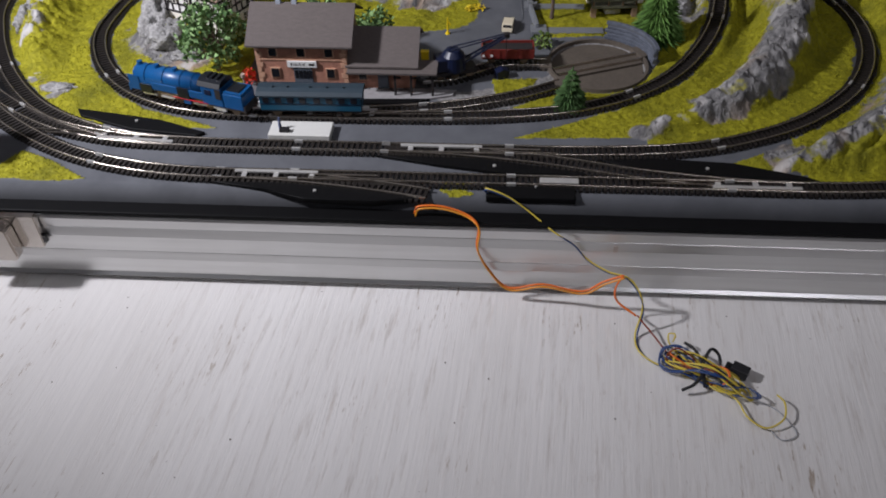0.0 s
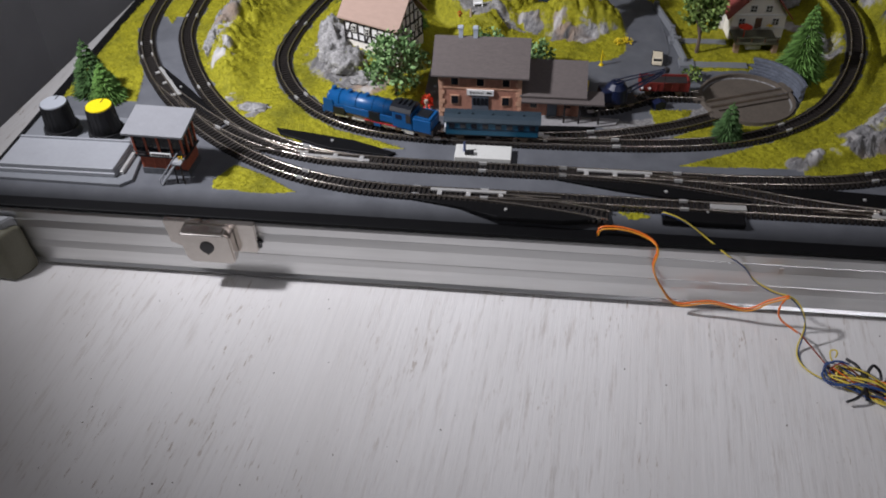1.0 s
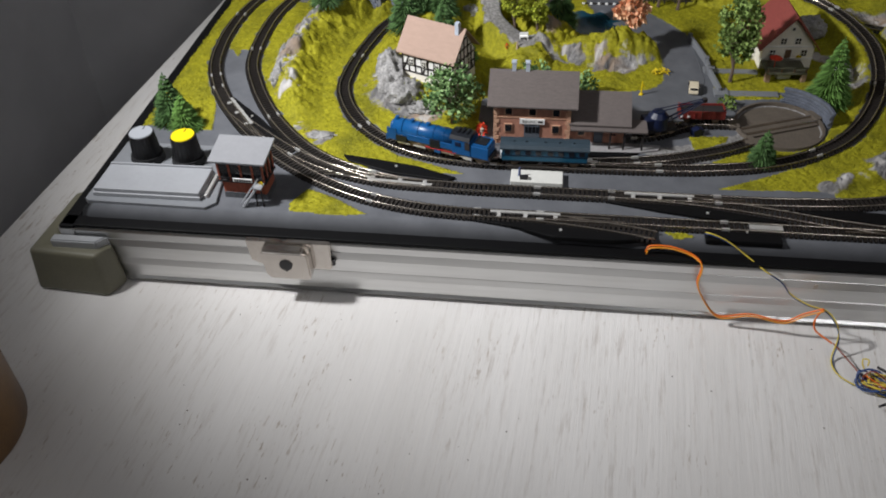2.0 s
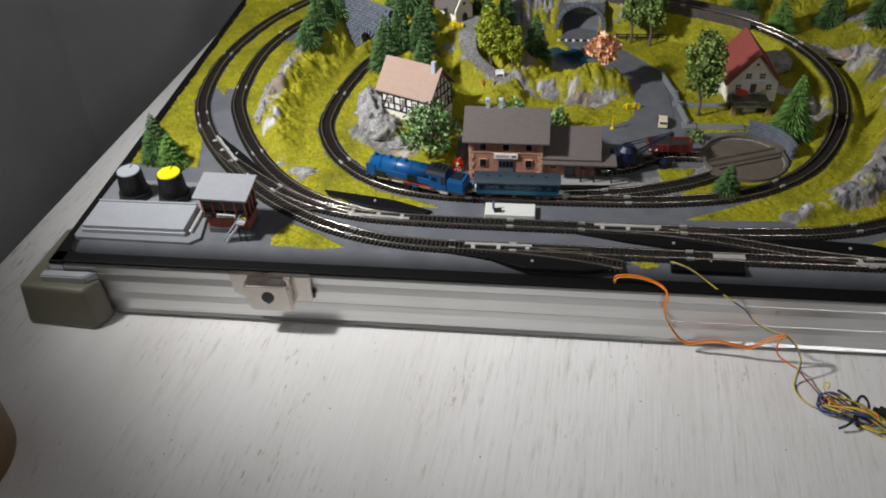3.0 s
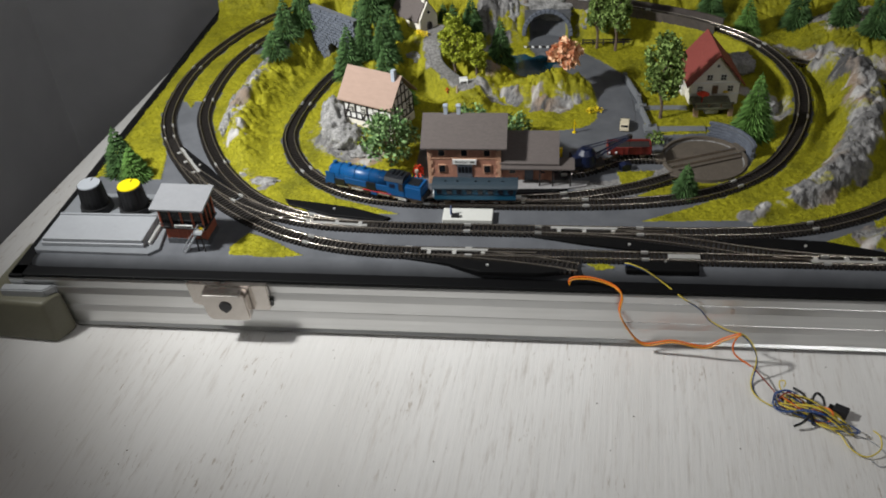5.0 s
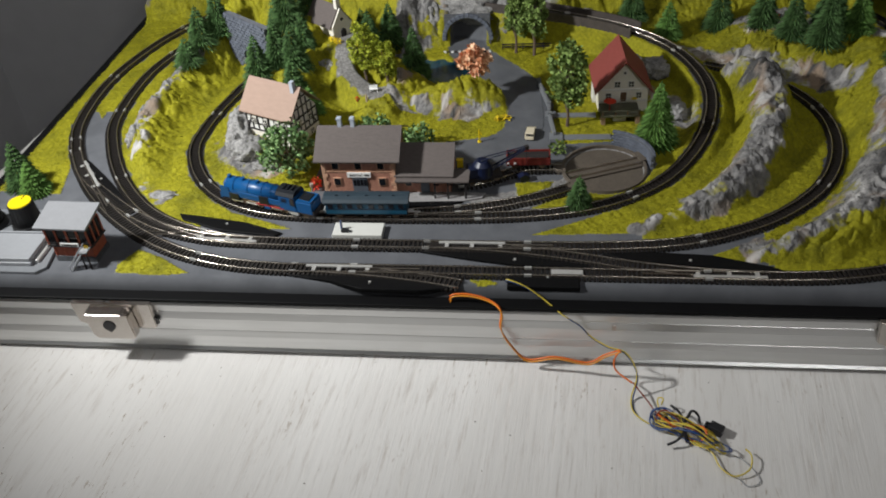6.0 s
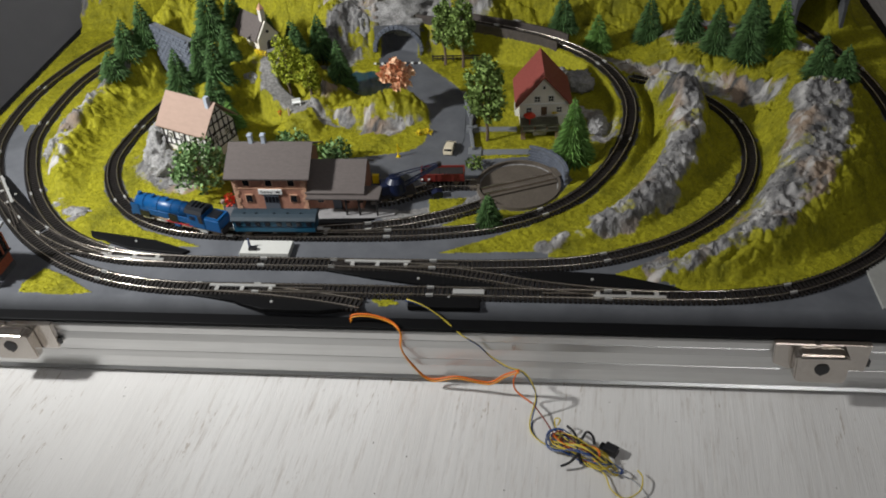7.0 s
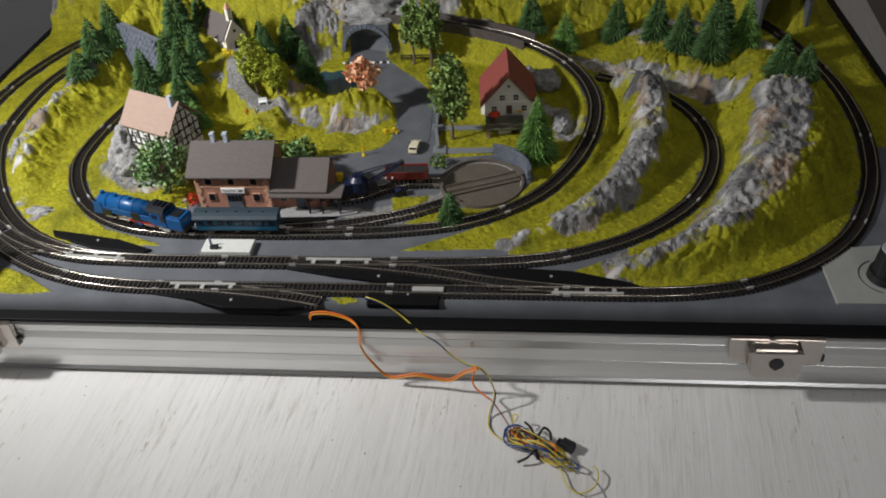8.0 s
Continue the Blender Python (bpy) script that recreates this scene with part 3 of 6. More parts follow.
    # mossy bulges with clefts between them on the grass banks
    cleft = np.clip(1 - np.abs(noise2(wx, wy, 62, 41)) / 0.055, 0, 1) + 0.7 * np.clip(1 - np.abs(noise2(u * 0.8, v * 1.5, 120, 42)) / 0.06, 0, 1)
    H = H - 0.0050 * np.clip(cleft, 0, 1) * (1 - rock) * np.clip((ridge - 0.006) / 0.006, 0, 1)
    soil = np.zeros(X.shape)
    for line, w in ((spline([(-0.146, 0.310), (-0.143, 0.285), (-0.139, 0.264), (-0.125, 0.250), (-0.112, 0.244)]), 0.0105), (spline([(-0.10, 0.245), (-0.075, 0.224), (-0.04, 0.216), (-0.015, 0.220)]), 0.008),
                    (spline([(-0.020, 0.1155), (0.010, 0.123), (0.036, 0.136), (0.05, 0.140)]), 0.0085), (spline([(0.005, 0.150), (0.04, 0.156)]), 0.008), (spline([(-0.005, 0.1085), (0.022, 0.118), (0.0435, 0.1295)]), 0.0085), (spline([(0.20, 0.37), (0.27, 0.37)]), 0.02),
                    (spline([(-0.185, 0.160), (-0.165, 0.148), (-0.150, 0.150)]), 0.007)):
        d, _ = dist_to(line, X, Y)
        soil = np.maximum(soil, np.clip((w + 0.005 * mid - d) / 0.004, 0, 1))
    # flat places for tracks, road, pond, turntable and buildings
    def level(mask, z):
        return H * (1 - mask) + z * mask
    d, z = dist_to(spline([(-0.146, 0.312, 0.030), (-0.143, 0.285, 0.026), (-0.139, 0.264, 0.021), (-0.126, 0.250, 0.015), (-0.112, 0.244, 0.010)], 0.0006), X, Y)
    k = np.clip((0.014 - d) / 0.007, 0, 1)
    H = level(k, z)
    rock = rock * (1 - k)
    for cx, cy, r, z in ((-0.172, 0.195, 0.020, 0.010), (-0.143, 0.300, 0.016, 0.030), (0.083, 0.235, 0.022, DECK), (TT[0], TT[1], 0.040, DECK)):
        d = np.hypot(X - cx, Y - cy)
        k = np.clip((r + 0.010 - d) / 0.010, 0, 1)
        H = level(k, z)
    road, _ = dist_to(spline([(-0.03, 0.165), (0.005, 0.195), (0.012, 0.225), (0.008, 0.262), (-0.010, 0.295), (-0.030, 0.320), (-0.045, 0.345), (-0.047, 0.395)]), X, Y)
    k = np.clip((np.where(Y > 0.352, 0.0175, 0.021) - road) / np.where(Y > 0.352, 0.002, 0.005), 0, 1)
    H = level(k, DECK)
    keep = 1 - k
    grass, rock, soil = grass * keep * (1 - np.clip(soil * (Y > 0.23), 0, 1)), rock * keep, soil * keep
    pond = np.clip(1.35 - np.hypot((X + 0.068) / 0.026, (Y - 0.305) / 0.019) + 0.5 * mid, 0, 0.35) / 0.35
    H = level(pond, DECK - 0.0025)
    grass, soil = grass * (1 - pond), np.maximum(soil, pond * 0.9)
    yard = inside([(-0.14, 0.100), (0.0, 0.104), (0.004, 0.117), (0.004, 0.140), (0.032, 0.142), (0.036, 0.165), (0.031, 0.192), (-0.018, 0.196), (-0.05, 0.186), (-0.14, 0.176)], X, Y)
    H[yard] = DECK
    grass[yard], rock[yard] = 0, 0
    for line, w in ((LINE_A, 0.0085), (LINE_B, 0.0085), (LINE_D, 0.0075), (LINE_C, 0.0085)):
        d, z = dist_to(line, X, Y)
        k = np.clip((w + 0.007 - d) / 0.007, 0, 1)
        k = k * k * (3 - 2 * k)
        H = level(k, z + DECK)
        bare = np.clip((w - 0.0006 + 0.003 * mid + 0.002 * small - d) / 0.003, 0, 1)
        grass, rock, soil = grass * (1 - bare), rock * (1 - bare), soil * (1 - bare * (0 if line is LINE_D else 1))
    pit = np.hypot(X - TT[0], Y - TT[1]) < TTR - 0.001
    H[pit] = DECK - 0.004
    tt = np.hypot(X - TT[0], Y - TT[1]) < TTR + 0.0020
    grass[tt], rock[tt], soil[tt] = 0, 0, 1
    H = H + grass * (0.0008 * small + 0.0006 * tiny + 0.0004)
    # rounded front edge and the rim
    e = np.clip((0.030 - Y) / (0.030 - ys[0]), 0, 1)
    H = H - 0.0095 * e ** 2.2 + 0.0005 * noise2(X, Y, 200, 8) * e
    for side in (X - xs[0], xs[-1] - X):
        f = np.clip(1 - side / 0.010, 0, 1)
        H = H - 0.006 * f * (H < 0.004)
    n, m = X.shape
    verts = np.stack([X.ravel(), Y.ravel(), H.ravel()], 1)
    idx = np.arange(n * m).reshape(n, m)
    faces = np.stack([idx[:-1, :-1], idx[:-1, 1:], idx[1:, 1:], idx[1:, :-1]], -1).reshape(-1, 4)
    me = bpy.data.meshes.new("ground")
    me.vertices.add(len(verts))
    me.vertices.foreach_set("co", verts.ravel())
    me.loops.add(faces.size)
    me.loops.foreach_set("vertex_index", faces.ravel())
    me.polygons.add(len(faces))
    me.polygons.foreach_set("loop_start", np.arange(0, faces.size, 4))
    me.polygons.foreach_set("use_smooth", np.ones(len(faces), bool))
    me.update(calc_edges=True)
    col = me.color_attributes.new("cover", "FLOAT_COLOR", "POINT")
    col.data.foreach_set("color", np.stack([grass.ravel(), rock.ravel(), soil.ravel(), np.ones(n * m)], 1).ravel())
    # near-black towards the front and left edges, fading out up the rounded front
    rim = me.attributes.new("rim", "FLOAT", "POINT")
    rim.data.foreach_set("value", np.maximum(np.clip((0.0315 + 0.0008 * big - Y) / 0.0125, 0, 1), np.clip((X0 + 0.019 + 0.0015 * big - X) / 0.005, 0, 1)).ravel())
    veins = me.attributes.new("vein", "FLOAT", "POINT")
    veins.data.foreach_set("value", vein.ravel())
    me.materials.append(M["terrain"])
    ob = new("ground", me)
    tagged(ob, "model landscape board with grey paint, yellow-green flock and grey rock", "model landscape", kind="structure")
    return xs, ys, H, grass, rock


GX, GY, GH, GG, GR = landscape()


def ground(x, y):
    i = int(np.clip(round((y - GY[0]) / (GY[1] - GY[0])), 0, len(GY) - 1))
    j = int(np.clip(round((x - GX[0]) / (GX[1] - GX[0])), 0, len(GX) - 1))
    return float(GH[i, j])


# skirt of the board down to the case's floor
skirt = bmesh.new()
box(skirt, X0 + 0.0085, YF + 0.0075, FBOT + 0.004, X1 - 0.0085, YF + 0.010, -0.0145)
tagged(part("trim", skirt, M["black_plastic"]), "black painted edge of the board", "trim", kind="structure")

# ---- tracks ----


def track_piece(line, label):
    """Rails and sleepers along a short line whose points carry x, y and z."""
    t = thing("track_section", pose(*line[0]), label, "track", "track sections")
    o = Vector(line[0])
    d = np.gradient(line, axis=0)
    d /= np.linalg.norm(d[:, :2], axis=1)[:, None]
    nrm = np.stack([-d[:, 1], d[:, 0], 0 * d[:, 0]], 1)
    for side in (-1, 1):
        bm = bmesh.new()
        rows = []
        for p, q in zip(line, nrm):
            c = Vector(p) - o + Vector(q) * side * 0.00345
            w = Vector(q)
            rows.append([bm.verts.new(c + w * u + Vector((0, 0, z))) for u, z in ((0.0004, -0.0016), (0.0005, -0.0005), (0.00036, -0.0001), (0.0, 0.0), (-0.00036, -0.0001), (-0.0005, -0.0005), (-0.0004, -0.0016))])
        for u, v in zip(rows, rows[1:]):
            for a in range(6):
                bm.faces.new((u[a], v[a], v[a + 1], u[a + 1]))
        bm.faces.new(rows[0])
        bm.faces.new(rows[-1][::-1])
        bmesh.ops.recalc_face_normals(bm, faces=bm.faces[:])
        smooth(part("rail", bm, M["rail"], t))
        for end in (0, -1):
            c = Vector(line[end]) - o + Vector(nrm[end]) * side * 0.00345
            m = Matrix.Translation(c) @ pose(0, 0, 0, 0, 0, math.degrees(math.atan2(d[end][1], d[end][0])))
            if end == 0:
                shared("rail_joiner", JOINER, t, m, "bright metal rail joiner")
    s = np.concatenate([[0], np.cumsum(np.linalg.norm(np.diff(line, axis=0), axis=1))])
    k = max(1, int(s[-1] / 0.0029))
    for u in (np.arange(k) + 0.5) * s[-1] / k:
        p = Vector([np.interp(u, s, line[:, i]) for i in range(3)]) - o
        a = math.degrees(math.atan2(np.interp(u, s, d[:, 1]), np.interp(u, s, d[:, 0])))
        shared("sleeper", SLEEPER, t, Matrix.Translation(p) @ pose(0, 0, 0, 0, 0, a))
    return t


SLEEPER = mesh_of(boxed(-0.00075, -0.0060, -0.0030, 0.00075, 0.0060, -0.0015, bevel=0), M["sleeper"], "sleeper")
JOINER = mesh_of(boxed(-0.0022, -0.0006, -0.0015, 0.0022, 0.0006, 0.00008), M["joiner"], "rail_joiner")


def lay(line, length, label):
    if line.shape[1] == 2:
        line = np.concatenate([line, np.zeros((len(line), 1))], 1)
    k = max(1, round(len(line) * 0.002 / length))
    cuts = np.linspace(0, len(line) - 1, k + 1).round().astype(int)
    for a, b in zip(cuts, cuts[1:]):
        track_piece(line[a:b + 1], label)


lay(LINE_A, 0.110, "brown-sleepered miniature track with bright metal rails")
lay(LINE_B, 0.110, "brown-sleepered miniature track with bright metal rails")
lay(LINE_C, 0.110, "brown-sleepered miniature track with bright metal rails")
lay(LINE_D, 0.110, "miniature siding track on light grey gravel")

# ---- points and sidings ----


def line3(points, z=0.0):
    s = spline(points, 0.002)
    return np.concatenate([s, np.full((len(s), 1), z)], 1)


def bed(poly, label="set of points with a flat black motor housing"):
    t = thing("turnout", pose(0, 0, 0), label, "turnout", "turnouts")
    bm = bmesh.new()
    prism(bm, poly, DECK - 0.0015, -0.0014)
    bmesh.ops.bevel(bm, geom=bm.edges[:], offset=0.0004, segments=1, affect="EDGES")
    part("housing", bm, M["point_bed"], t)
    bm = bmesh.new()
    cx, cy = sum(p[0] for p in poly) / len(poly), sum(p[1] for p in poly) / len(poly)
    cone(bm, 0.0009, 0.0009, -0.0016, -0.0008, 10, None, cx, cy)
    part("screw", bm, M["joiner"], t, "bright screw head")
    return t


def blades(t, x, y, sgn, a=0.0):
    """The moving tongues of a set of points."""
    m = pose(x, y, 0, 0, 0, a)
    part("blade", boxed(0.012, sgn * 0.0006, -0.0009, 0.054, sgn * 0.0026, 0.0000, m=m), M["joiner"], t, "bright metal blade")
    part("blade", boxed(0.054, -sgn * 0.0004, -0.0009, 0.084, sgn * 0.0006, -0.0001, m=m), M["rail"], t)
    part("check_rail", boxed(0.050, -sgn * 0.0026, -0.0009, 0.092, -sgn * 0.0020, -0.0001, m=m), M["rail"], t)
    for k in (0.016, 0.032, 0.050):
        part("tie_bar", boxed(k, -0.0032, -0.0010, k + 0.0025, 0.0032, -0.00035, m=m), M["joiner"], t)


TRK = "brown-sleepered miniature track with bright metal rails"
arc = [(-0.135 + u, 0.0383 - u * u / 0.98) for u in np.linspace(0.004, 0.110, 8)]
track_piece(line3(arc, -0.0002), TRK)
s_curve = [(-0.054 + u, 0.0634 - u * u / 0.98) for u in np.linspace(0.004, 0.110, 6)] + [(0.1664 - u, 0.0383 + u * u / 0.98) for u in np.linspace(0.095, 0.004, 6)]
track_piece(line3(s_curve, -0.0002), TRK)
link = [(-0.3395, 0.1735), (-0.318, 0.1415), (-0.285, 0.1120), (-0.255, 0.0900), (-0.225, 0.0750), (-0.190, 0.0665), (-0.155, 0.0642)]
for part_line in np.array_split(line3(link, -0.0002), 2):
    track_piece(part_line, TRK)
track_piece(line3([(-0.0340, 0.1310), (-0.0185, 0.1350), (-0.0040, 0.1440), (0.0120, 0.1515), (0.0365, 0.1525)]), "miniature siding track on light grey gravel")
blades(bed([(-0.135, 0.0325), (-0.105, 0.0270), (-0.085, 0.0205), (-0.050, 0.0200), (-0.028, 0.0235), (-0.060, 0.0290), (-0.10, 0.0325)]), -0.135, 0.0383, 1)
blades(bed([(-0.054, 0.0575), (-0.020, 0.0500), (0.010, 0.0450), (0.052, 0.0450), (0.052, 0.0470), (0.0, 0.0565)]), -0.054, 0.0634, 1)
blades(bed([(0.060, 0.0580), (0.090, 0.0600), (0.126, 0.0580), (0.160, 0.0480), (0.166, 0.0445), (0.11, 0.0448), (0.075, 0.052)]), 0.1664, 0.0383, 1, 180)
blades(bed([(-0.226, 0.0945), (-0.205, 0.0905), (-0.175, 0.0850), (-0.148, 0.0745), (-0.152, 0.0710), (-0.190, 0.0760), (-0.222, 0.0880)]), -0.150, 0.0640, 1, 176)
blades(bed([(-0.330, 0.1640), (-0.322, 0.1600), (-0.295, 0.1340), (-0.268, 0.1060), (-0.272, 0.1030), (-0.300, 0.1260), (-0.326, 0.1560)]), -0.333, 0.1660, 1, -52)
blades(bed([(-0.115, 0.1005), (-0.075, 0.1030), (-0.040, 0.1070), (-0.030, 0.1120), (-0.070, 0.1100), (-0.110, 0.1055)]), -0.112, 0.0938, 1, 2)
feeder = thing("feeder_box", pose(0.0, 0, 0), "small black track feeder box with a bright contact plate", "feeder box")
part("housing", boxed(0.003, 0.0245, DECK - 0.001, 0.046, 0.0335, -0.0006, bevel=0.0005), M["point_bed"], feeder)
part("contact_plate", boxed(0.029, 0.0363, -0.0012, 0.048, 0.0403, -0.0001, bevel=0.0003), M["joiner"], feeder, "bright contact plate")
bm = bmesh.new()
cone(bm, 0.0006, 0.0006, -0.0008, 0.0, 8, None, 0.027, 0.033)
part("screw", bm, M["joiner"], feeder)

# ---- more materials ----
mat("brick", (0.42, 0.20, 0.135), 0.8, 0, 500, 0.25, 0.3, 4)
mat("quoin", (0.62, 0.36, 0.235), 0.8, 0, 500, 0.2, 0.2)
mat("roof_brown", (0.125, 0.105, 0.098), 0.8, 0, 300, 0.18, 0.5, 4, stretch=(1, 3, 3), size=0.0004)
mat("roof_tan", (0.37, 0.255, 0.20), 0.75, 0, 150, 0.10, 0.4, 6, stretch=(1, 3, 3), size=0.0004)
mat("roof_red", (0.26, 0.055, 0.045), 0.7, 0, 200, 0.2, 0.4, 5, stretch=(3, 1, 3), size=0.0004)
mat("plaster", (0.82, 0.78, 0.69), 0.8, 0, 200, 0.08, 0.2, size=0.0003)
mat("plaster_white", (0.78, 0.77, 0.74), 0.8, 0, 200, 0.08, 0.2, size=0.0003)
mat("timber", (0.022, 0.018, 0.018), 0.7, 0, 300, 0.3, 0.2, size=0.0003)
mat("wood_brown", (0.13, 0.075, 0.04), 0.75, 0, 300, 0.3, 0.3, size=0.0003)
mat("window_dark", (0.015, 0.016, 0.02), 0.15, 0, 100, 0.2, 0.0)
mat("frame_white", (0.7, 0.68, 0.62), 0.6, 0, 100, 0.1, 0.0)
mat("door_grey", (0.10, 0.115, 0.14), 0.6, 0, 300, 0.2, 0.2, size=0.0003)
mat("chimney_grey", (0.45, 0.50, 0.58), 0.7, 0, 300, 0.15, 0.2, size=0.0003)
mat("paving", (0.30, 0.29, 0.29), 0.8, 0, 400, 0.25, 0.4, size=0.0004)
mat("pillar_brown", (0.30, 0.20, 0.13), 0.85, 0, 300, 0.4, 0.4, size=0.0004)
mat("stone_blue", (0.12, 0.135, 0.17), 0.85, 0, 260, 0.30, 0.5, objects=0.4, size=0.0006)
mat("stone", (0.27, 0.29, 0.33), 0.85, 0, 260, 0.30, 0.5, objects=0.3, size=0.0006)
mat("mortar", (0.15, 0.16, 0.18), 0.9, 0, 300, 0.3, 0.4, size=0.0006)
mat("bridge_steel", (0.075, 0.062, 0.055), 0.7, 0, 200, 0.35, 0.3, size=0.0005)
mat("terrace_green", (0.13, 0.13, 0.085), 0.8, 0, 300, 0.3, 0.3, size=0.0004)
mat("stone_dark", (0.10, 0.105, 0.115), 0.85, 0, 300, 0.35, 0.5, size=0.0006)
mat("loco_blue", (0.005, 0.074, 0.225), 0.36, 0, 200, 0.1, 0.0)
mat("coach_teal", (0.004, 0.075, 0.140), 0.45, 0, 200, 0.1, 0.0)
mat("coach_roof", (0.024, 0.042, 0.058), 0.6, 0, 200, 0.15, 0.1)
mat("cab_black", (0.010, 0.012, 0.016), 0.28, 0, 200, 0.2, 0.0)
mat("navy", (0.004, 0.009, 0.036), 0.4, 0, 200, 0.1, 0.0)
mat("running_gear", (0.20, 0.15, 0.10), 0.35, 0.8, 300, 0.3, 0.0)
mat("wagon_red", (0.19, 0.022, 0.016), 0.55, 0, 200, 0.15, 0.1)
mat("red_line", (0.45, 0.02, 0.03), 0.5, 0, 200, 0.1, 0.0)
mat("signal_brick", (0.40, 0.10, 0.05), 0.55, 0, 400, 0.3, 0.2)
mat("signal_roof", (0.25, 0.255, 0.27), 0.6, 0, 200, 0.08, 0.1)
mat("panel_grey", (0.32, 0.33, 0.35), 0.5, 0, 60, 0.06, 0.1, size=0.0002)
mat("panel_pale", (0.34, 0.34, 0.32), 0.5, 0, 60, 0.08, 0.1, size=0.0002)
mat("panel_plate", (0.20, 0.21, 0.225), 0.5, 0, 60, 0.06, 0.1, size=0.0002)
mat("pond", (0.012, 0.055, 0.085), 0.12, 0, 80, 0.35, 0.1, size=0.0003)
mat("turntable_brown", (0.112, 0.092, 0.072), 0.75, 0, 90, 0.22, 0.3, 8, size=0.0004)
mat("car_cream", (0.70, 0.62, 0.46), 0.4, 0, 100, 0.05, 0.0)
mat("bark", (0.14, 0.10, 0.075), 0.9, 0, 500, 0.3, 0.4)
mat("fir_green", (0.060, 0.118, 0.038), 0.8, 0, 150, 0.55, 0.0, islands=1.0, spec=0.2)
mat("fir_light", (0.105, 0.205, 0.045), 0.8, 0, 150, 0.45, 0.0, islands=1.0, spec=0.2)
mat("leaf_green", (0.085, 0.190, 0.055), 0.8, 0, 200, 0.5, 0.0, islands=1.1, colour2=(0.27, 0.42, 0.17), spec=0.2)
mat("leaf_mid", (0.135, 0.220, 0.045), 0.8, 0, 200, 0.5, 0.0, islands=1.1, colour2=(0.30, 0.42, 0.12), spec=0.2)
mat("leaf_lime", (0.24, 0.31, 0.015), 0.8, 0, 200, 0.4, 0.0, islands=1.0, colour2=(0.50, 0.55, 0.06), spec=0.2)
mat("leaf_orange", (0.86, 0.32, 0.15), 0.8, 0, 200, 0.30, 0.0, islands=1.0, colour2=(1.0, 0.66, 0.42), spec=0.2)
mat("flower_yellow", (0.80, 0.60, 0.01), 0.7, 0, 200, 0.2, 0.0, islands=0.5)
mat("flower_red", (0.60, 0.04, 0.01), 0.7, 0, 200, 0.2, 0.0, islands=0.5)
mat("grass_blade", (0.230, 0.228, 0.010), 0.8, 0, 60, 0.30, 0.0, 5, islands=0.7, colour2=(0.425, 0.395, 0.021), spec=0.15)
mat("wire_orange", (0.75, 0.16, 0.01), 0.4, 0, 200, 0.08, 0.0)
mat("wire_amber", (0.75, 0.30, 0.02), 0.4, 0, 200, 0.08, 0.0)
mat("wire_yellow", (0.60, 0.47, 0.05), 0.4, 0, 200, 0.08, 0.0)
mat("wire_blue", (0.020, 0.055, 0.18), 0.4, 0, 200, 0.08, 0.0)
mat("wire_brown", (0.20, 0.035, 0.012), 0.4, 0, 200, 0.08, 0.0)
mat("tape_brown", (0.20, 0.105, 0.035), 0.35, 0, 100, 0.2, 0.1)
mat("figure_blue", (0.10, 0.13, 0.25), 0.7, 0, 200, 0.1, 0.0)
mat("figure_pale", (0.45, 0.35, 0.28), 0.7, 0, 200, 0.1, 0.0)
mat("yellow_paint", (0.80, 0.58, 0.0), 0.5, 0, 200, 0.1, 0.0)
mat("white_paint", (0.85, 0.85, 0.83), 0.6, 0, 200, 0.05, 0.0)

# ---- buildings ----


def gable_roof(name, parent, material, x0, x1, y0, yr, y1, ze, zr, thick=0.0010, label=""):
    """A pitched roof with its ridge along x."""
    bm = bmesh.new()
    prof = [(y0, ze), (yr, zr), (y1, ze), (y1, ze - thick), (yr, zr - thick * 1.4), (y0, ze - thick)]
    a = [bm.verts.new((x0, y, z)) for y, z in prof]
    c = [bm.verts.new((x1, y, z)) for y, z in prof]
    for i in range(6):
        bm.faces.new((a[i], c[i], c[(i + 1) % 6], a[(i + 1) % 6]))
    bm.faces.new((a[0], a[1], a[4], a[5])[::-1])
    bm.faces.new((a[1], a[2], a[3], a[4])[::-1])
    bm.faces.new((c[0], c[1], c[4], c[5]))
    bm.faces.new((c[1], c[2], c[3], c[4]))
    bmesh.ops.recalc_face_normals(bm, faces=bm.faces[:])
    return part(name, bm, material, parent, label)


def gable_walls(parent, material, x0, x1, y0, yr, y1, z0, ze, zr, label=""):
    bm = bmesh.new()
    prof = [(y0, z0), (y0, ze), (yr, zr), (y1, ze), (y1, z0)]
    a = [bm.verts.new((x0, y, z)) for y, z in prof]
    c = [bm.verts.new((x1, y, z)) for y, z in prof]
    for i in range(5):
        bm.faces.new((a[i], c[i], c[(i + 1) % 5], a[(i + 1) % 5]))
    bm.faces.new(a[::-1])
    bm.faces.new(c)
    bmesh.ops.recalc_face_normals(bm, faces=bm.faces[:])
    return part("wall", bm, material, parent, label)


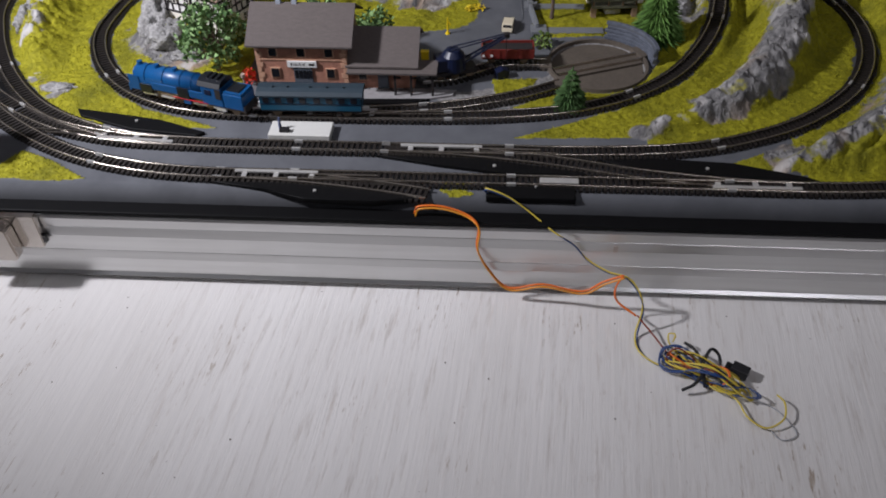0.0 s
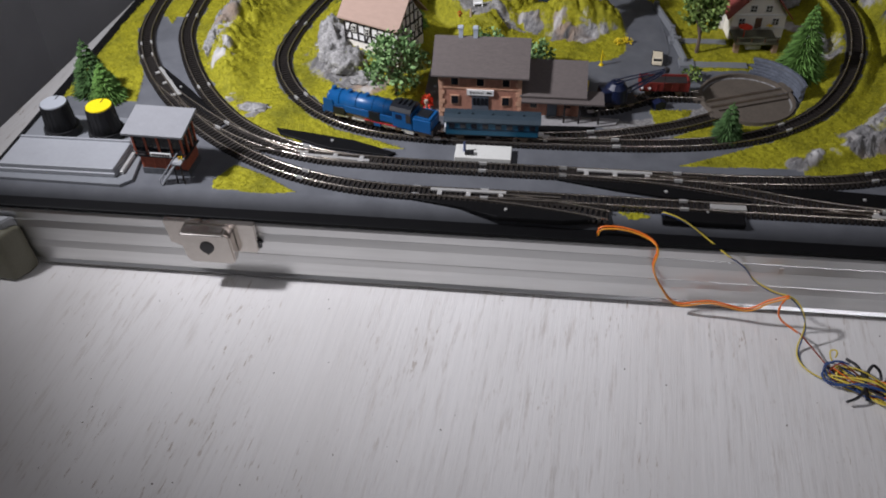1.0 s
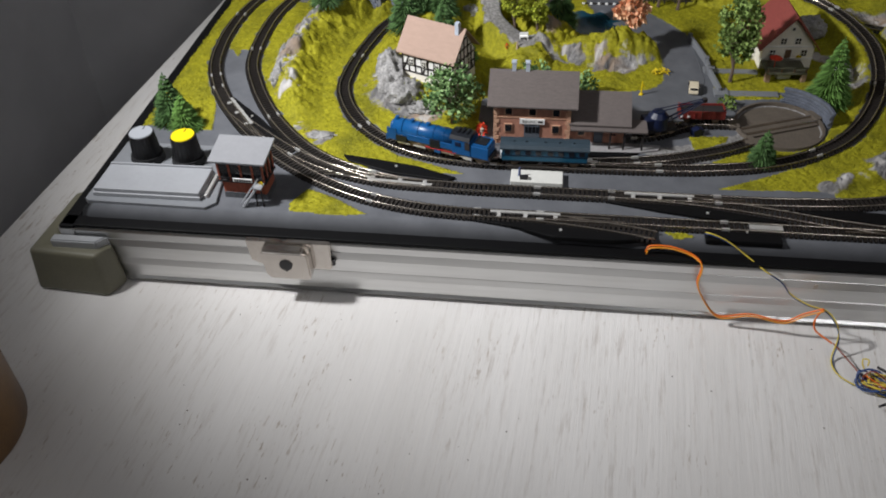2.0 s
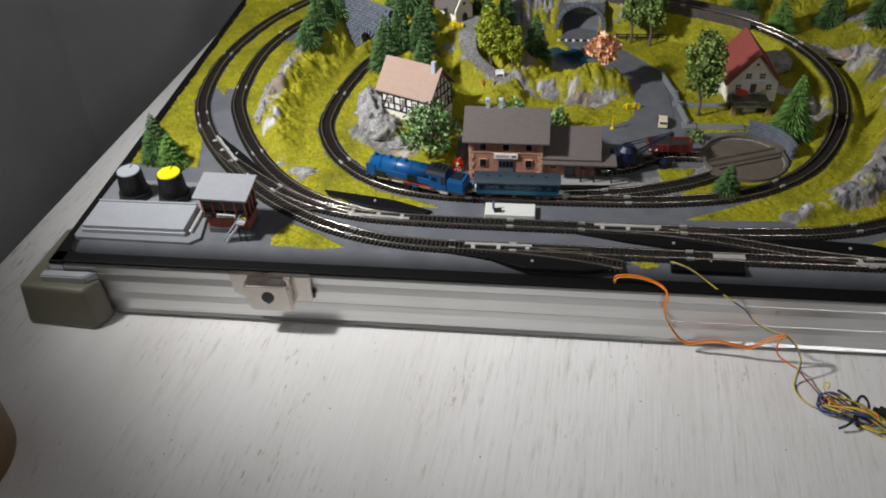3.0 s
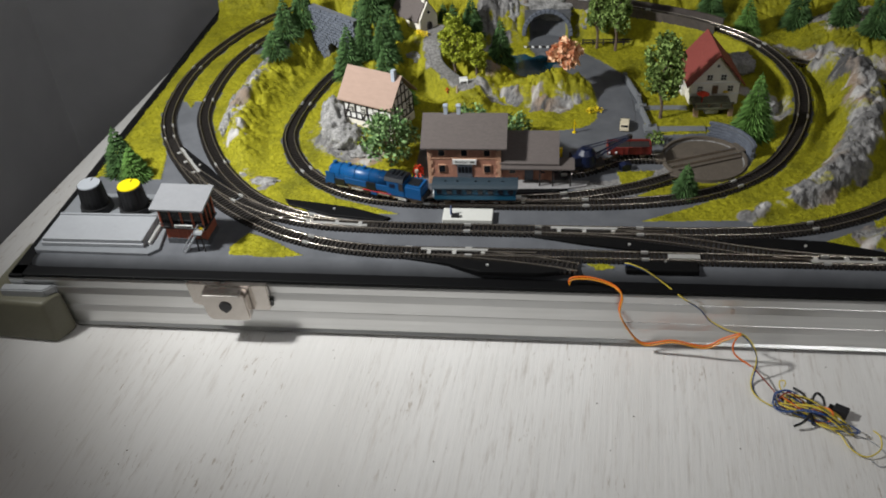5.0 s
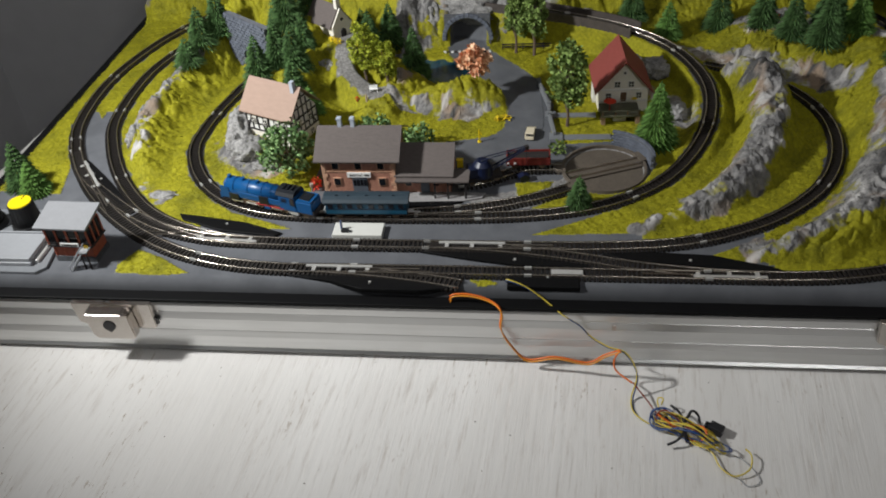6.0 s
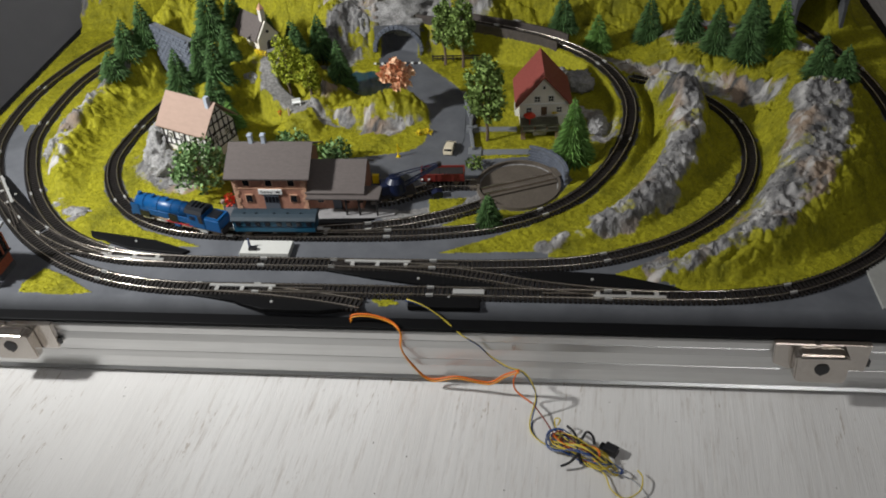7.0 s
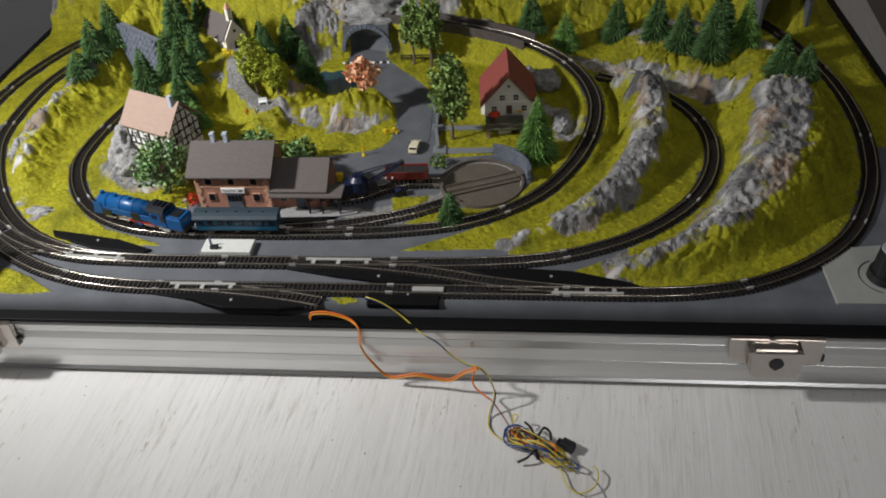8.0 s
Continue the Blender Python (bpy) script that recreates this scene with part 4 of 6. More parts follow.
def window(parent, x, z, w, h, y, frame, rot=None, bars=True):
    """A framed window on a wall whose face looks towards -y."""
    m = rot or Matrix.Identity(4)
    bm = boxed(x - w / 2 - 0.0006, y - 0.0006, z - h / 2 - 0.0006, x + w / 2 + 0.0006, y + 0.0002, z + h / 2 + 0.0006)
    bmesh.ops.transform(bm, matrix=m, verts=bm.verts[:])
    f = part("window", bm, frame, parent)
    bm = boxed(x - w / 2, y - 0.0008, z - h / 2, x + w / 2, y - 0.0003, z + h / 2)
    bmesh.ops.transform(bm, matrix=m, verts=bm.verts[:])
    part("pane", bm, M["window_dark"], f, "dark glass pane")
    if bars and frame is not M["quoin"]:
        bm = boxed(x - 0.00018, y - 0.0011, z - h / 2, x + 0.00018, y - 0.0007, z + h / 2)
        box(bm, x - w / 2, y - 0.0011, z - 0.00018, x + w / 2, y - 0.0007, z + 0.00018)
        bmesh.ops.transform(bm, matrix=m, verts=bm.verts[:])
        part("glazing_bar", bm, frame, f)
    return f


def station():
    t = thing("station_building", pose(0, 0, 0), "brick model railway station with a brown roof and two grey chimneys", "station")
    x0, x1, y0, y1, z0, ze = -0.1270, -0.0770, 0.1185, 0.1590, DECK - 0.001, 0.0265
    gable_walls(t, M["brick"], x0, x1, y0, 0.1385, y1, z0, ze, 0.0395, "red-brown brick wall")
    gable_roof("roof", t, M["roof_brown"], x0 - 0.0045, x1 + 0.0045, y0 - 0.0035, 0.1385, y1 + 0.0035, 0.0275, 0.0420, label="brown slate roof")
    for cx in (-0.1155, -0.1065):
        c = part("chimney", boxed(cx - 0.0013, 0.1372, 0.0395, cx + 0.0013, 0.1402, 0.0482), M["chimney_grey"], t, "pale grey chimney")
        part("cap", boxed(cx - 0.0017, 0.1368, 0.0470, cx + 0.0017, 0.1406, 0.0478), M["chimney_grey"], c)
    for side, sx in ((x0, 1), (x1, -1)):
        for k in range(9):
            w = 0.0032 if k % 2 else 0.0019
            a, b = sorted((side - sx * 0.0004, side + sx * w))
            part("quoin", boxed(a, y0 - 0.0005, -0.0030 + k * 0.0032, b, y0 + 0.002, -0.0002 + k * 0.0032), M["quoin"], t)
    for wx in (-0.1175, -0.1018, -0.0862):
        window(t, wx, 0.0222, 0.0042, 0.0046, y0, M["quoin"])
    for wx in (-0.1175, -0.0862):
        window(t, wx, 0.0095, 0.0042, 0.0052, y0, M["quoin"])
    part("band", boxed(x0 - 0.0003, y0 - 0.0004, 0.0172, x1 + 0.0003, y0 + 0.001, 0.0180), M["quoin"], t)
    d = part("door", boxed(-0.1070, y0 - 0.0006, DECK, -0.0966, y0 + 0.0004, 0.0130), M["door_grey"], t, "grey double door")
    for k in range(4):
        px = -0.1064 + k * 0.0025
        part("pane", boxed(px, y0 - 0.0009, 0.0065, px + 0.0019, y0 - 0.0003, 0.0112), M["window_dark"], d)
    s = part("sign", boxed(-0.1100, y0 - 0.0012, 0.0134, -0.0936, y0 - 0.0003, 0.0171), M["white_paint"], t, "white station name board")
    cu = bpy.data.curves.new("lettering", "FONT")
    cu.body, cu.size, cu.align_x, cu.align_y = "Bahnhof", 0.0026, "CENTER", "CENTER"
    tmp = bpy.data.objects.new("lettering", cu)
    scene.collection.objects.link(tmp)
    bpy.context.view_layer.update()
    me = bpy.data.meshes.new_from_object(tmp.evaluated_get(bpy.context.evaluated_depsgraph_get()))
    bpy.data.objects.remove(tmp)
    me.materials.append(M["timber"])
    shared("lettering", me, s, pose(-0.1040, y0 - 0.00130, 0.01525, 90, 0, 0), "dark lettering")
    part("lettering", boxed(-0.0978, y0 - 0.00130, 0.0146, -0.0948, y0 - 0.0012, 0.0159), M["timber"], s, "dark lettering")
    # low goods wing with its canopy
    e0, e1 = x1, -0.0400
    gable_walls(t, M["brick"], e0, e1, 0.1230, 0.1400, 0.1570, z0, 0.0145, 0.0255, "red-brown brick wall of the low wing")
    gable_roof("roof", t, M["roof_brown"], e0 - 0.0005, e1 + 0.0030, 0.1175, 0.1400, 0.1590, 0.0145, 0.0275, label="brown slate roof")
    part("canopy", boxed(e0 + 0.0005, 0.1135, 0.0118, -0.0265, 0.1290, 0.0128, m=None), M["roof_brown"], t, "flat brown canopy roof")
    for px in (-0.0500, -0.0410, -0.0290):
        p = part("post", boxed(px - 0.0006, 0.1150, DECK - 0.001, px + 0.0006, 0.1162, 0.0119), M["timber"], t)
        part("brace", boxed(px + 0.0005, 0.1152, 0.0085, px + 0.0032, 0.1160, 0.0094, m=None), M["timber"], p)
    window(t, -0.0690, 0.0060, 0.0042, 0.0050, 0.1230, M["quoin"])
    part("door", boxed(-0.0605, 0.1222, DECK, -0.0545, 0.1232, 0.0085), M["door_grey"], t)
    return t


station()
pav = thing("paving", pose(0, 0, 0), "light grey cobbled strip in front of the station", "pavement", kind="structure")
bm = bmesh.new()
prism(bm, [(-0.0760, 0.1060), (-0.040, 0.1100), (-0.0180, 0.1165), (-0.0160, 0.1220), (-0.030, 0.1230), (-0.0760, 0.1225)], DECK - 0.001, DECK + 0.0012)
part("kerb_slab", bm, M["paving"], pav)
platform = thing("platform_slab", pose(0, 0, 0), "small white platform slab between the tracks", "platform")
part("slab", boxed(-0.1130, 0.0700, DECK - 0.001, -0.0800, 0.0835, 0.0006, bevel=0.0004), M["white_plastic"], platform)
fig = thing("figurine", pose(-0.1075, 0.0765, 0.0006), "tiny plain blue figurine beside a dark trunk", "figurine")
bm = bmesh.new()
cone(bm, 0.0009, 0.0007, 0, 0.0052, 8)
cone(bm, 0.0006, 0.0005, 0.0052, 0.0066, 8)
part("body", bm, M["figure_blue"], fig)
trunk = thing("luggage_trunk", pose(-0.1045, 0.0735, 0.0006), "tiny dark luggage trunk on the platform", "trunk")
part("body", boxed(-0.0026, -0.0014, 0, 0.0026, 0.0014, 0.0022, bevel=0.0003), M["black_plastic"], trunk)


def half_timbered():
    a = math.degrees(math.atan2(0.165 - 0.184, 0.043))
    t = thing("half_timbered_house", pose(-0.1730, 0.1880, 0.0, 0, 0, a), "half-timbered white model house with a tan roof on a cliff", "house")
    L, W, z0, ze, zr = 0.0212, 0.0150, 0.006, 0.0285, 0.0500
    gable_walls(t, M["plaster_white"], -L, L, -W, 0, W, z0, ze, zr - 0.002, "white plaster wall")
    gable_roof("roof", t, M["roof_tan"], -L - 0.0035, L + 0.0025, -W - 0.0032, 0, W + 0.0040, 0.0302, zr, label="smooth tan roof")
    part("plinth", boxed(-L - 0.0004, -W - 0.0004, z0 - 0.004, L + 0.0004, W + 0.0004, 0.0135), M["plaster"], t, "cream plastered ground floor")
    b = 0.0005
    for z in (0.0140, 0.0195, 0.0265):
        part("beam", boxed(-L - b, -W - b, z, L + b, W + b, z + 0.0011), M["timber"], t)
    for k in range(9):
        x = -L + k * (2 * L) / 8
        part("stud", boxed(x - 0.0005, -W - b, 0.0140, x + 0.0005, -W + 0.0002, 0.0275), M["timber"], t)
    for k in range(7):
        y = -W + k * (2 * W) / 6
        top = ze + (zr - ze) * (1 - abs(y) / W) - 0.003
        part("stud", boxed(L - 0.0002, y - 0.0005, 0.0140, L + b, y + 0.0005, top), M["timber"], t)
    for z, w in ((0.0340, 0.66), (0.0410, 0.33)):
        part("beam", boxed(L - 0.0002, -W * w, z, L + b, W * w, z + 0.0010), M["timber"], t)
    for x, s in ((-0.0185, 1), (0.0185, -1), (-0.002, 1)):
        part("brace", boxed(-0.0005, -W - b, -0.0058, 0.0005, -W + 0.0002, 0.0058, m=pose(0, 0, 0) @ Matrix.Translation((x, 0, 0.0205)) @ pose(0, 0, 0, 0, 24 * s, 0)), M["timber"], t)
    for s in (-1, 1):
        part("brace", boxed(L - 0.0002, -0.0005, -0.0075, L + b, 0.0005, 0.0075, m=Matrix.Translation((0, s * W * 0.6, 0.0220)) @ pose(0, 0, 0, 28 * s, 0, 0)), M["timber"], t)
    for x in (-0.0135, -0.0030, 0.0080, 0.0150):
        window(t, x, 0.0230, 0.0028, 0.0036, -W - 0.0004, M["frame_white"])
    r90 = pose(0, 0, 0, 0, 0, 90)
    for y in (-0.006, 0.006):
        window(t, y, 0.0230, 0.0030, 0.0036, -L - 0.0004, M["frame_white"], r90)
        window(t, y, 0.0105, 0.0030, 0.0036, -L - 0.0006, M["frame_white"], r90)
    part("chimney", boxed(0.0165, -0.0040, 0.0440, 0.0195, -0.0008, 0.0545), M["chimney_grey"], t, "pale grey chimney")
    return t


half_timbered()


def farmhouse():
    t = thing("farmhouse", pose(0.0815, 0.2560, 0.0, 0, 0, 4), "cream model farmhouse with a steep red roof", "house")
    # the ridge runs along local x after a quarter turn
    g = pose(0, 0, 0, 0, 0, 90)
    L, W, z0, ze, zr = 0.0215, 0.0185, -0.004, 0.0165, 0.0405

    def turn(ob):
        ob.matrix_basis = g @ ob.matrix_basis
        return ob
    turn(gable_walls(t, M["plaster"], -L, L, -W, 0, W, z0, ze, zr - 0.003, "cream plastered wall"))
    turn(gable_roof("roof", t, M["roof_red"], -L - 0.0035, L + 0.002, -W - 0.0035, 0, W + 0.0035, 0.0145, zr, label="dark red tiled roof"))
    fy = -L
    for z in (0.0155, 0.0060):
        part("moulding", boxed(-W - 0.0002, fy - 0.0006, z, W + 0.0002, fy + 0.0002, z + 0.0010), M["plaster_white"], t)
    for x in (-0.0052, 0.0052):
        window(t, x, 0.0205, 0.0036, 0.0040, fy, M["frame_white"])
    window(t, 0.0, 0.0300, 0.0015, 0.0018, fy, M["frame_white"], bars=False)
    for x in (-0.0115, 0.0115):
        window(t, x, 0.0110, 0.0036, 0.0042, fy, M["frame_white"])
    part("door", boxed(-0.0022, fy - 0.0006, 0.0060, 0.0022, fy + 0.0003, 0.0135), M["wood_brown"], t, "brown door")
    for x in (-0.010, 0.008):
        f = bmesh.new()
        clumps(f, (x, fy - 0.0012, 0.0085), 0.0022, 0.0010, 0.0010, 40, 0.0010)
        part("flower_box", f, M["flower_yellow"] if x > 0 else M["flower_red"], t)
    r90 = pose(0, 0, 0, 0, 0, -90)
    for y in (-0.010, 0.004):
        window(t, y, 0.0060, 0.0034, 0.0040, -W, M["frame_white"], r90)
    # terrace on posts in front
    part("terrace", boxed(-0.0185, fy - 0.0200, 0.0035, 0.0105, fy - 0.0006, 0.0050), M["terrace_green"], t, "mossy terrace floor")
    for x in (-0.0175, -0.008, 0.001, 0.0095):
        part("rail_post", boxed(x - 0.0005, fy - 0.0198, 0.0050, x + 0.0005, fy - 0.0190, 0.0090), M["wood_brown"], t)
    part("handrail", boxed(-0.0185, fy - 0.0200, 0.0082, 0.0105, fy - 0.0190, 0.0092), M["terrace_green"], t)
    for x in (-0.0170, 0.0090):
        part("pillar", boxed(x - 0.0016, fy - 0.0198, z0, x + 0.0016, fy - 0.0160, 0.0036), M["pillar_brown"], t, "brown masonry pillar")
    part("trough", boxed(-0.0090, fy - 0.0150, z0, 0.0010, fy - 0.0090, 0.0005, bevel=0.0004), M["plaster_white"], t, "white trough below the terrace")
    bm = bmesh.new()
    cone(bm, 0.0048, 0.0002, 0.0125, 0.0150, 12, None, -0.0115, fy - 0.0110)
    cone(bm, 0.0003, 0.0003, 0.0050, 0.0130, 6, None, -0.0115, fy - 0.0110)
    u = part("sunshade", bm, M["flower_red"], t, "red sunshade")
    part("side_chute", boxed(-W - 0.0030, -0.006, -0.004, -W - 0.0002, 0.004, 0.010), M["plaster_white"], t)
    return t


def clumps(bm, c, rx, ry, rz, count, size, flat=0.35, shell=0.0):
    """Many little bent leaves in an egg-shaped space."""
    for _ in range(count):
        while True:
            p = Vector((random.uniform(-1, 1), random.uniform(-1, 1), random.uniform(-1, 1)))
            if shell < p.length < 1:
                break
        q = Vector((c[0] + p.x * rx, c[1] + p.y * ry, c[2] + p.z * rz))
        d = Vector((random.uniform(-1, 1), random.uniform(-1, 1), random.uniform(-0.6, 1))).normalized()
        a = d.orthogonal().normalized()
        b = d.cross(a)
        s = size * random.uniform(0.6, 1.3)
        v = [bm.verts.new(q + d * s * 0.15), bm.verts.new(q + a * s * 0.5 + b * s * 0.1), bm.verts.new(q + b * s - d * s * flat), bm.verts.new(q - a * s * 0.5 + b * s * 0.1)]
        bm.faces.new((v[0], v[1], v[2]))
        bm.faces.new((v[0], v[2], v[3]))


farmhouse()


def chapel():
    t = thing("chapel", pose(-0.1610, 0.3180, 0.0, 0, 0, -40), "small cream chapel with a brown roof and a bell turret", "chapel")
    L, W, z0, ze, zr = 0.0170, 0.0100, 0.022, 0.0400, 0.0560
    gable_walls(t, M["plaster"], -L, L, -W, 0, W, z0, ze, zr - 0.002, "cream plastered wall")
    gable_roof("roof", t, M["roof_brown"], -L - 0.001, L - 0.0015, -W - 0.002, 0, W + 0.002, 0.0395, zr, label="brown slate roof")
    r = pose(0, 0, 0, 0, 0, 90)
    door = bmesh.new()
    prism(door, [(-0.0026, -0.0060), (0.0026, -0.0060), (0.0026, 0.0010), (0.0018, 0.0032), (0, 0.0042), (-0.0018, 0.0032), (-0.0026, 0.0010)], 0, 0.0012, pose(L + 0.0004, 0, 0.0330, 90, 0, 90))
    part("doorway", door, M["timber"], t, "dark arched doorway")
    rose = bmesh.new()
    cone(rose, 0.0013, 0.0013, 0, 0.0010, 10, pose(L - 0.0002, 0, 0.0450, 0, 90, 0))
    part("window", rose, M["window_dark"], t, "small round dark window")
    tw = part("bell_turret", boxed(L - 0.0055, -0.0020, 0.0520, L - 0.0015, 0.0020, 0.0635), M["plaster"], t, "cream bell turret")
    cap = bmesh.new()
    cone(cap, 0.0034, 0.0001, 0.0635, 0.0690, 4, pose(L - 0.0035, 0, 0, 0, 0, 45))
    part("turret_roof", cap, M["quoin"], tw)
    part("step", boxed(L - 0.001, -0.0075, z0, L + 0.0080, 0.0075, 0.0272), M["paving"], t, "pale stone step")
    return t


chapel()


def signal_box():
    t = thing("signal_box", pose(-0.2775, 0.0500, DECK * 0.12, 0, 0, -2) @ Matrix.Diagonal((0.88, 0.9, 1.06, 1)), "red-brown brick signal box with a flat grey roof and outside stairs", "signal box")
    z0 = DECK - 0.001
    part("base", boxed(-0.0155, -0.0080, z0, 0.0165, 0.0110, 0.0012), M["stone_dark"], t, "dark plinth")
    body = part("wall", boxed(-0.0150, -0.0070, 0.0012, 0.0160, 0.0105, 0.0095), M["signal_brick"], t, "red-brown lower wall")
    for k in range(5):
        part("pilaster", boxed(-0.0152 + k * 0.0075, -0.0076, 0.0010, -0.0140 + k * 0.0075, -0.0068, 0.0098), M["signal_brick"], t)
    part("ledge", boxed(-0.0175, -0.0095, 0.0095, 0.0180, 0.0115, 0.0105), M["timber"], t)
    part("cabin", boxed(-0.0160, -0.0078, 0.0105, 0.0165, 0.0108, 0.0225), M["window_dark"], t, "dark glazed cabin")
    for x in (-0.0165, -0.0085, 0.0, 0.0085, 0.0160):
        part("post", boxed(x - 0.0006, -0.0085, 0.0105, x + 0.0006, -0.0075, 0.0228), M["signal_brick"], t)
    for y in (-0.002, 0.004, 0.0105):
        part("post", boxed(0.0160, y - 0.0006, 0.0105, 0.0172, y + 0.0006, 0.0228), M["signal_brick"], t)
    part("railing", boxed(-0.0175, -0.0102, 0.0128, 0.0180, -0.0097, 0.0134), M["timber"], t)
    s = part("sign", boxed(-0.0055, -0.0110, 0.0112, 0.0085, -0.0102, 0.0135), M["white_paint"], t, "white name board")
    for k in range(7):
        part("lettering", boxed(-0.0045 + k * 0.0018, -0.01125, 0.0117, -0.0034 + k * 0.0018, -0.0109, 0.0130), M["timber"], s)
    roof = boxed(-0.0205, -0.0130, 0, 0.0205, 0.0140, 0.0016, bevel=0.0003)
    bmesh.ops.transform(roof, matrix=Matrix.Translation((0, 0, 0.0262)) @ pose(0, 0, 0, 8, 0, 0), verts=roof.verts[:])
    part("roof", roof, M["signal_roof"], t, "flat light grey roof")
    wedge = bmesh.new()
    prism(wedge, [(-0.0085, 0.0222), (0.0108, 0.0222), (0.0108, 0.0270), (-0.0085, 0.0245)], -0.0160, 0.0165, Matrix(((0, 0, 1, 0), (1, 0, 0, 0), (0, 1, 0, 0), (0, 0, 0, 1))))
    part("gable", wedge, M["signal_brick"], t)
    st = part("stairs", boxed(0.0105, -0.0165, 0.0098, 0.0165, -0.0090, 0.0106), M["panel_grey"], t, "light grey outside stairs")
    a, b = Vector((0.0130, -0.0130, 0.0102)), Vector((0.0010, -0.0165, DECK))
    for off in (-0.0024, 0.0024):
        bm = bmesh.new()
        tube(bm, [a + Vector((0, off, 0)), b + Vector((0, off, 0))], 0.0006)
        part("stringer", bm, M["panel_grey"], st)
        bm = bmesh.new()
        tube(bm, [a + Vector((0, off, 0.004)), b + Vector((0, off, 0.004))], 0.00035)
        tube(bm, [b + Vector((0, off, 0.004)), b + Vector((0, off, 0))], 0.00035)
        part("handrail", bm, M["panel_grey"], st)
    for k in range(8):
        p = a.lerp(b, (k + 0.5) / 8)
        part("tread", boxed(p.x - 0.0010, p.y - 0.0024, p.z, p.x + 0.0010, p.y + 0.0024, p.z + 0.0004), M["panel_grey"], st)
    for x in (0.0115, 0.0160):
        part("stair_post", boxed(x - 0.0004, -0.0162, z0, x + 0.0004, -0.0154, 0.0100), M["timber"], st)
    bm = bmesh.new()
    clumps(bm, (0.0150, -0.0125, 0.0125), 0.0016, 0.0012, 0.0008, 26, 0.0012)
    part("flower_box", bm, M["flower_yellow"], t)
    return t


signal_box()

# ---- control panels ----


def knob(parent, x, y, z, cap, capname):
    bm = bmesh.new()
    cone(bm, 0.0112, 0.0106, 0, 0.0048, 40)
    cone(bm, 0.0092, 0.0080, 0.0048, 0.0205, 40)
    bmesh.ops.translate(bm, vec=(x, y, z), verts=bm.verts[:])
    t = part("knob", bm, M["knob_black"], parent, "ribbed black control knob with a %s cap" % capname)
    rib = mesh_of(boxed(-0.0003, -0.0004, 0, 0.0003, 0.0004, 0.0150), M["knob_black"], "rib")
    for k in range(20):
        shared("rib", rib, t, pose(x, y, z + 0.006, 0, 0, 18 * k) @ pose(0.0091, 0, -0.0008, 0, -4.4, 0))
    bm = bmesh.new()
    cone(bm, 0.0077, 0.0075, 0.0205, 0.0212, 36)
    bmesh.ops.translate(bm, vec=(x, y, z), verts=bm.verts[:])
    part("cap", bm, M[cap], t, "%s cap" % capname)
    part("pointer", boxed(x - 0.0003, y + 0.0030, z + 0.0211, x + 0.0003, y + 0.0074, z + 0.0214), M["knob_black"], t)
    return t


plate = thing("speed_controller", pose(0, 0, 0), "flat grey speed controller with two knobs and a raised cover", "controller", "speed controllers")
bm = bmesh.new()
prism(bm, [(-0.3775, 0.0300), (-0.3000, 0.0290), (-0.2945, 0.0345), (-0.3040, 0.0960), (-0.3790, 0.0965), (-0.3800, 0.0320)], DECK - 0.001, DECK + 0.0022)
bmesh.ops.bevel(bm, geom=bm.edges[:], offset=0.0003, segments=1, affect="EDGES")
part("plate", bm, M["panel_plate"], plate)
cv = part("cover", boxed(-0.3755, 0.0345, DECK + 0.0022, -0.3045, 0.0635, DECK + 0.0050, bevel=0.0004), M["panel_grey"], plate, "light grey cover")
part("cover_step", boxed(-0.3745, 0.0355, DECK + 0.0050, -0.3050, 0.0628, DECK + 0.0078, bevel=0.0004), M["panel_grey"], cv)
part("ledge", boxed(-0.3740, 0.0615, DECK + 0.0078, -0.3055, 0.0628, DECK + 0.0090), M["panel_grey"], cv)
part("contact", boxed(-0.3032, 0.0380, DECK + 0.0022, -0.3012, 0.0610, DECK + 0.0046, bevel=0.0003), M["joiner"], plate, "bright metal strip")
knob(plate, -0.3560, 0.0775, DECK + 0.0022, "grey_cap", "light grey")
knob(plate, -0.3270, 0.0765, DECK + 0.0022, "yellow_cap", "yellow")
plate2 = thing("speed_controller", pose(0, 0, 0), "flat pale speed controller with one black knob", "controller", "speed controllers")
bm = bmesh.new()
prism(bm, [(0.2740, 0.0330), (0.3700, 0.0340), (0.3700, 0.0930), (0.2960, 0.0840), (0.2740, 0.0660)], DECK - 0.001, DECK + 0.0016)
bmesh.ops.bevel(bm, geom=bm.edges[:], offset=0.0003, segments=1, affect="EDGES")
part("plate", bm, M["panel_pale"], plate2)
bm = bmesh.new()
tube(bm, [(0.3080 + 0.0155 * math.cos(t), 0.0560 + 0.0155 * math.sin(t), DECK + 0.0018) for t in np.linspace(1.9, 4.3, 24)], 0.00025, 5)
part("scale_line", bm, M["timber"], plate2, "thin dark scale line")
knob(plate2, 0.3080, 0.0560, DECK + 0.0016, "grey_cap", "light grey")

# ---- rolling stock ----


def wheelset(parent, x, r, w=0.0034):
    for s in (-1, 1):
        bm = bmesh.new()
        cone(bm, r, r, -0.0005, 0.0005, 16, pose(x, s * w, r, 90, 0, 0))
        part("wheel", bm, M["running_gear"], parent)


